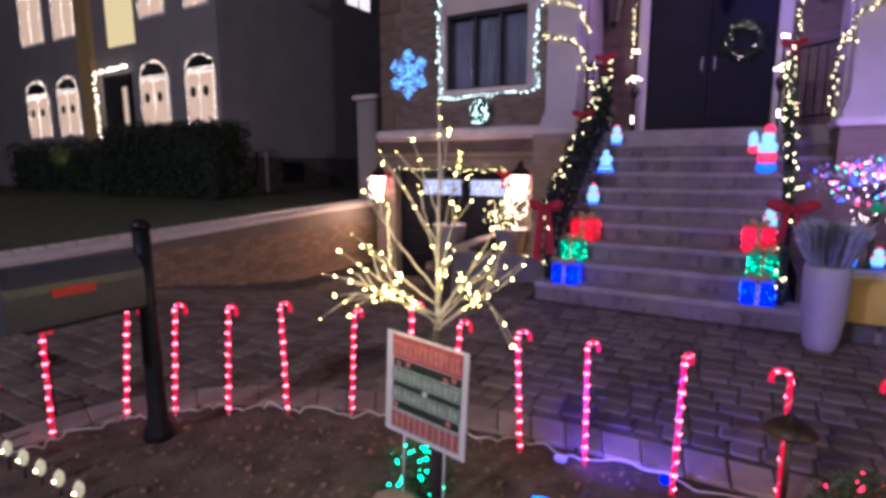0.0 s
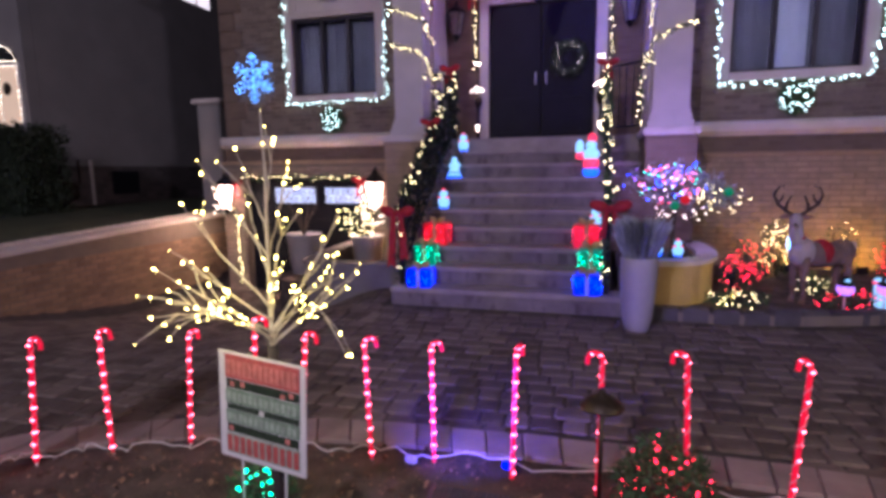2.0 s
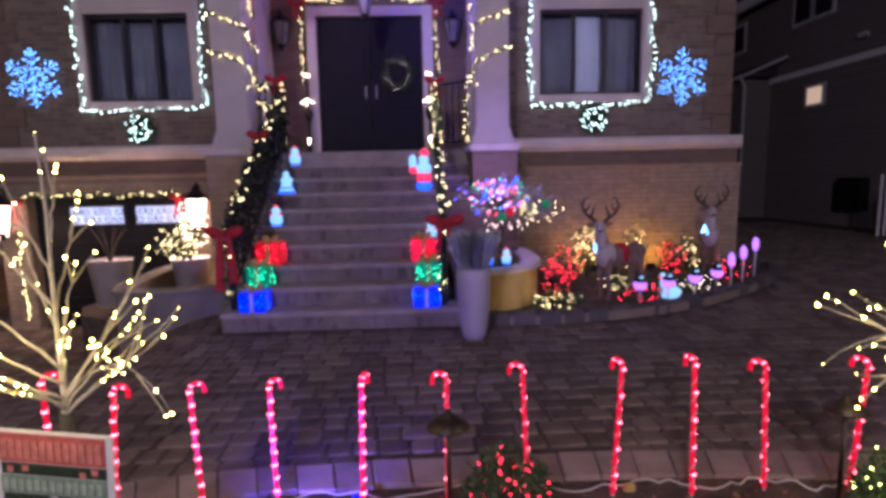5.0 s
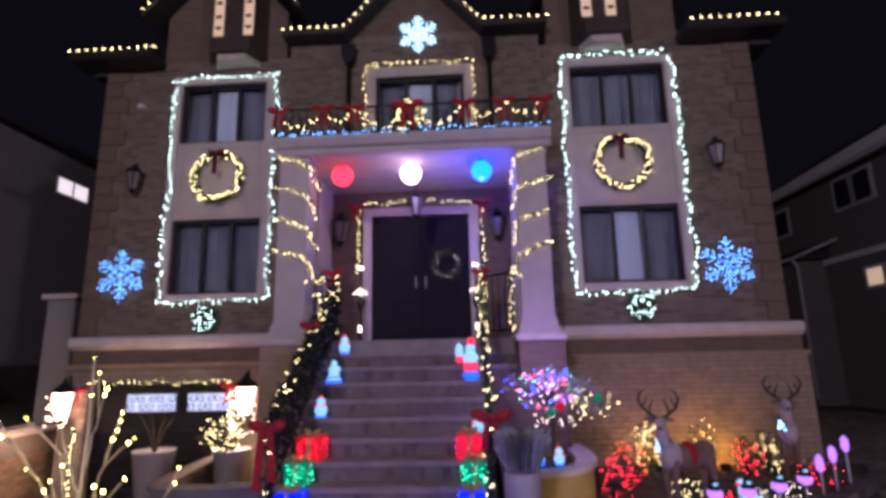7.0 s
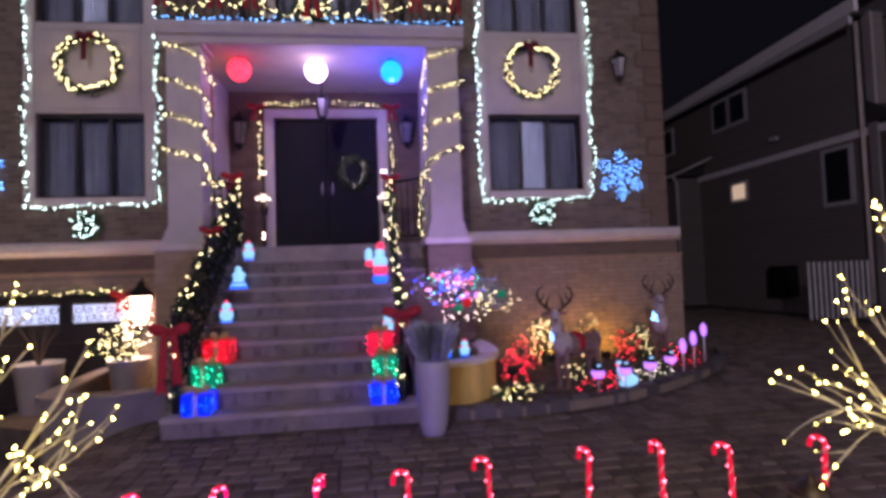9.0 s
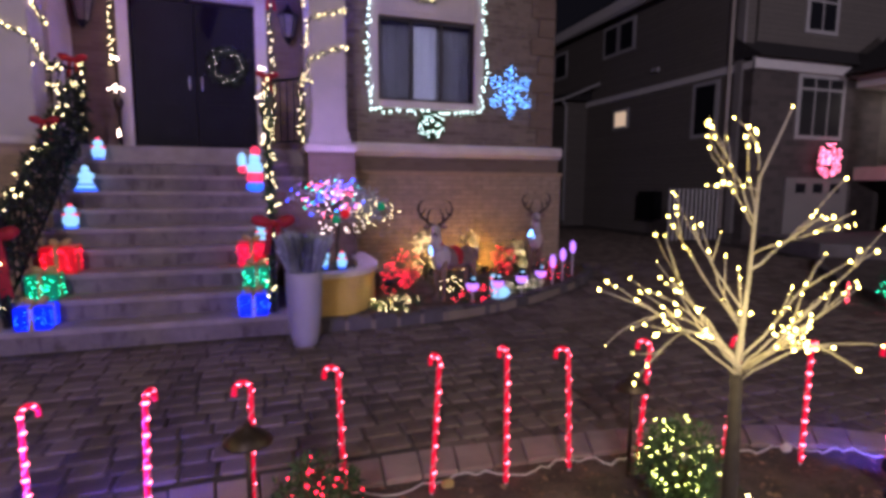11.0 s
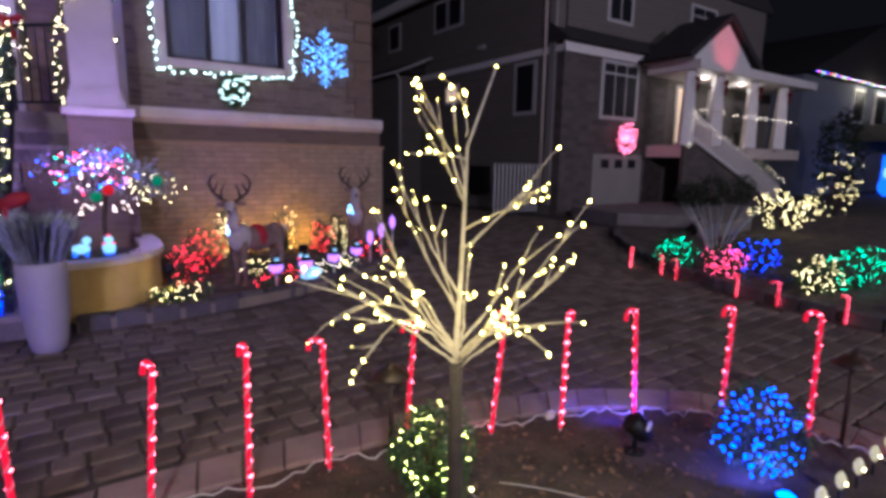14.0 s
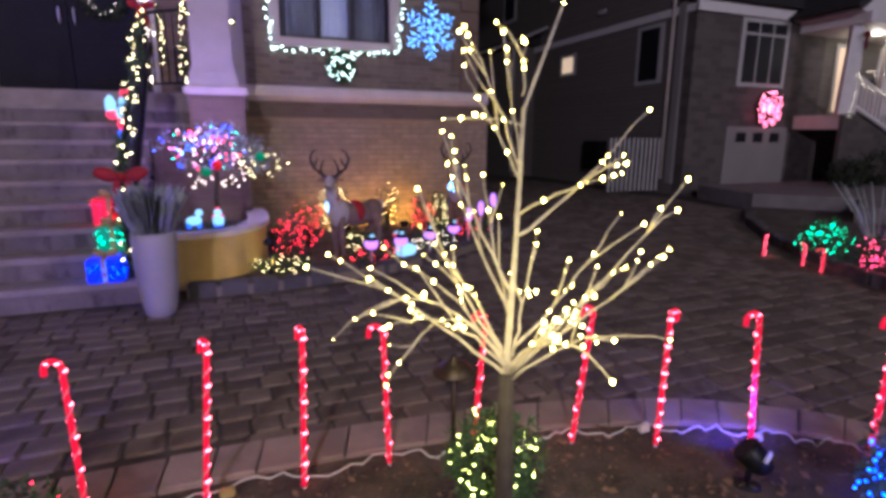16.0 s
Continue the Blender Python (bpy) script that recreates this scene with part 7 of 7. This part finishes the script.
lit_shrub((30.0, 1.5, 0.0), (1.0, 1.0, 2.0), 0, WARM, 0.02, "dark conifer before the far house", "conifer", HEDGE, 1500, 0.22, "dark shrubs")

# ---- driveway pavers, last ----
rng = random.Random(31)
drive = thing("driveway", "driveway of small grey-brown concrete pavers in running rows", "driveway", (1, -4.6, 0), kind="structure")
verts, faces = [], []
near = 0
share = {}


def inside(x, y):
    """Where paving lies."""
    c = abs((x - 1.25) / 4.0) ** 2.6 + abs((y + 7.8) / 1.98) ** 2.6
    if c < 1.0 or y < -9.0 or y > 7.5 or x < -6.15 or x > 12.0:
        return False
    if -1.3 < x < 1.4 and y > -3.12:
        return False
    if x >= 1.4:
        if x < 6.45 and y > (np.interp(x, [p[0] for p in ARC], [p[1] for p in ARC]) - 0.09):
            return False
        if x > 7.5:
            q = FARC[::-1]
            if x > np.interp(y, [p[1] for p in q], [p[0] for p in q]) - 0.1:
                return False
    if x < -1.2 and y > -0.1:
        return False
    return True


def outline(w, d, c):
    """A rectangle of half sizes w and d with its corners worn off by c."""
    return [(-w, -d + c), (-w + c, -d), (w - c, -d), (w, -d + c), (w, d - c), (w - c, d), (-w + c, d), (-w, d - c)]


def paver_mesh(w, d):
    key = (round(w, 2), round(d, 2))
    if key not in share:
        bm = bmesh.new()
        b = 0.012
        top = [bm.verts.new((px, py, 0.022)) for px, py in outline(w / 2 - b, d / 2 - b, 0.012)]
        mid = [bm.verts.new((px, py, 0.010)) for px, py in outline(w / 2, d / 2, 0.020)]
        low = [bm.verts.new((px, py, -0.02)) for px, py in outline(w / 2, d / 2, 0.020)]
        bm.faces.new(top)
        for a, c in ((mid, top), (low, mid)):
            for k in range(8):
                bm.faces.new((a[k], a[(k + 1) % 8], c[(k + 1) % 8], c[k]))
        me = bpy.data.meshes.new("paver")
        bm.to_mesh(me)
        bm.free()
        me.materials.append(PAVER)
        share[key] = me
    return share[key]


y, row = -8.8, 0
while y < 7.5:
    d = 0.17
    x = -6.2 + (0.1 if row % 2 else 0.0)
    while x < 12.0:
        w = (0.15, 0.19, 0.235)[rng.randrange(3)]
        cx, cy = x + w / 2, y + d / 2
        if inside(cx, cy) and inside(x, cy) and inside(x + w, cy):
            lift = rng.uniform(-0.004, 0.003) - 0.016
            if -1.0 < cx < 4.2 and -5.95 < cy < -4.6 and near < 300 and level(cx, cy) == 0.0:
                near += 1
                ob = new("paver", paver_mesh(w - 0.009, d - 0.009))
                ob.parent, ob.matrix_parent_inverse = drive, Matrix.Translation(-drive.location)
                ob.location = (cx, cy, lift)
                ob.rotation_euler = (rng.uniform(-.012, .012), rng.uniform(-.012, .012), rng.uniform(-.015, .015))
            else:
                n = len(verts)
                b = 0.011
                hw, hd = w / 2 - 0.0045, d / 2 - 0.0045
                for q, z in ((0, -0.02), (0, 0.010), (b, 0.022)):
                    for ox, oy in outline(hw - q, hd - q, 0.020 - q * 0.7):
                        px, py = cx + ox, cy + oy
                        verts.append((px, py, level(px, py) + z + lift))
                for a in (0, 8):
                    for k in range(8):
                        faces.append((n + a + k, n + a + (k + 1) % 8, n + a + 8 + (k + 1) % 8, n + a + 8 + k))
                faces.append(tuple(range(n + 16, n + 24)))
        x += w
    y += d
    row += 1
me = bpy.data.meshes.new("far_pavers")
me.from_pydata(verts, [], faces)
me.materials.append(PAVER)
ob = new("far_pavers", me)
ob.parent, ob.matrix_parent_inverse = drive, Matrix.Translation(-drive.location)
tagged(ob, "rest of the running-bond pavers", "", kind="stuff")

# soldier course of larger stones round the island
border = thing("bed_border", "soldier course of larger paler pavers round the island bed", "border", (1.25, -6.1, 0), kind="structure")
a, k = 0.02, 0
while a < math.pi - 0.02:
    x0, y0 = bed_edge(a, 0.13)
    b = a
    while b < math.pi and (Vector(bed_edge(b, 0.13)) - Vector((x0, y0))).length < 0.195:
        b += 0.002
    gap = 0.0009
    c = [bed_edge(a + gap, 0.005), bed_edge(b - gap, 0.005), bed_edge(b - gap, 0.255), bed_edge(a + gap, 0.255)]
    bm = bmesh.new()
    z = 0.018 + rng.uniform(-0.004, 0.005)
    low, top = [bm.verts.new((*p, -0.02)) for p in c], []
    mid = [bm.verts.new((*p, z - 0.006)) for p in c]
    ctr = Vector((sum(p[0] for p in c) / 4, sum(p[1] for p in c) / 4))
    top = [bm.verts.new((*(ctr + (Vector(p) - ctr) * 0.945), z)) for p in c]
    bm.faces.new(top)
    for r0, r1 in ((mid, top), (low, mid)):
        for j in range(4):
            bm.faces.new((r0[j], r0[(j + 1) % 4], r1[(j + 1) % 4], r1[j]))
    bmesh.ops.recalc_face_normals(bm, faces=bm.faces)
    part("border_stone", bm, EDGE, border)
    a = b


# ---- bricks on the walls, last ----
def lay_bricks(name, parent, x0, x1, z0, z1, face, holes, w, h, material, axis="y", singles=0, gap=0.011):
    """Courses of single bricks proud of a wall face; the first few as parts, the rest joined."""
    rng = random.Random(int(abs(x0) * 100 + z0 * 10))
    vs, fs, done = [], [], 0
    r, z = 0, z0
    while z + h <= z1 + 0.002:
        x = x0 - (w / 2 if r % 2 else 0)
        while x < x1:
            a, b = max(x, x0) + gap / 2, min(x + w, x1) - gap / 2
            cut = [(p, q) for p, q, s, t in holes if s < z + h - 0.01 and t > z + 0.01]
            for p, q in cut:
                if a < q and b > p:
                    if a < p:
                        b = p - gap / 2
                    elif b > q:
                        a = q + gap / 2
                    else:
                        a = b
            if b - a > 0.03:
                d = 0.008 + rng.uniform(-0.003, 0.004)
                zz0, zz1 = z + gap / 2, z + h - gap / 2
                e = 0.004
                box8 = [(a, zz0, 0.004), (b, zz0, 0.004), (b, zz1, 0.004), (a, zz1, 0.004), (a + e, zz0 + e, -d), (b - e, zz0 + e, -d), (b - e, zz1 - e, -d), (a + e, zz1 - e, -d)]
                pts = [(p, face + t, q) if axis == "y" else (face - t, p, q) for p, q, t in box8]
                quads = [(4, 5, 6, 7), (0, 1, 5, 4), (1, 2, 6, 5), (2, 3, 7, 6), (3, 0, 4, 7)]
                if done < singles:
                    me = bpy.data.meshes.new("brick")
                    me.from_pydata(pts, [], quads)
                    me.materials.append(material)
                    ob = new("brick", me)
                    ob.parent, ob.matrix_parent_inverse = parent, inverse_of(parent)
                    done += 1
                else:
                    n = len(vs)
                    vs += pts
                    fs += [tuple(n + k for k in q) for q in quads]
            x += w
        z += h
        r += 1
    me = bpy.data.meshes.new(name)
    me.from_pydata(vs, [], fs)
    me.materials.append(material)
    ob = new(name, me)
    ob.parent, ob.matrix_parent_inverse = parent, inverse_of(parent)
    return tagged(ob, "courses of laid bricks on the wall", "", kind="stuff")


obs = bpy.data.objects
for nm in ("wall_west_wing", "wall_east_wing", "wall_centre", "wall_basement_east", "wall_basement_west", "retaining_wall"):
    obs[nm].data.materials[0] = MORTAR
lay_bricks("brickwork", obs["wall_east_wing"], 2.3, 5.88, 2.17, 7.15, 0.0, [(RW[0] - 0.16, RW[1] + 0.16, 2.72, 6.84)], 0.23, 0.075, BRICKP, singles=60)
lay_bricks("brickwork", obs["wall_west_wing"], -5.6, -2.2, 2.17, 7.15, 0.0, [(LW[0] - 0.16, LW[1] + 0.16, 2.72, 6.84)], 0.23, 0.075, BRICKP, singles=50)
lay_bricks("brickwork", obs["wall_centre"], -2.2, 2.3, 5.0, 7.4, 0.0, [(-0.8, 1.12, 4.98, 6.85)], 0.23, 0.075, BRICKP)
lay_bricks("stonework", obs["wall_basement_east"], 2.2, 6.08, 0.06, 1.66, -0.08, [], 0.28, 0.08, STONEP, singles=180)
lay_bricks("stonework", obs["wall_basement_west"], -5.75, -2.2, -0.8, 1.66, -0.08, [(-5.3, -2.95, -2.0, 1.40)], 0.28, 0.08, STONEP)
lay_bricks("brickwork", obs["retaining_wall"], -6.4, 1.0, -0.8, 0.36, -6.25, [], 0.22, 0.075, BROWNP, axis="x", singles=50)
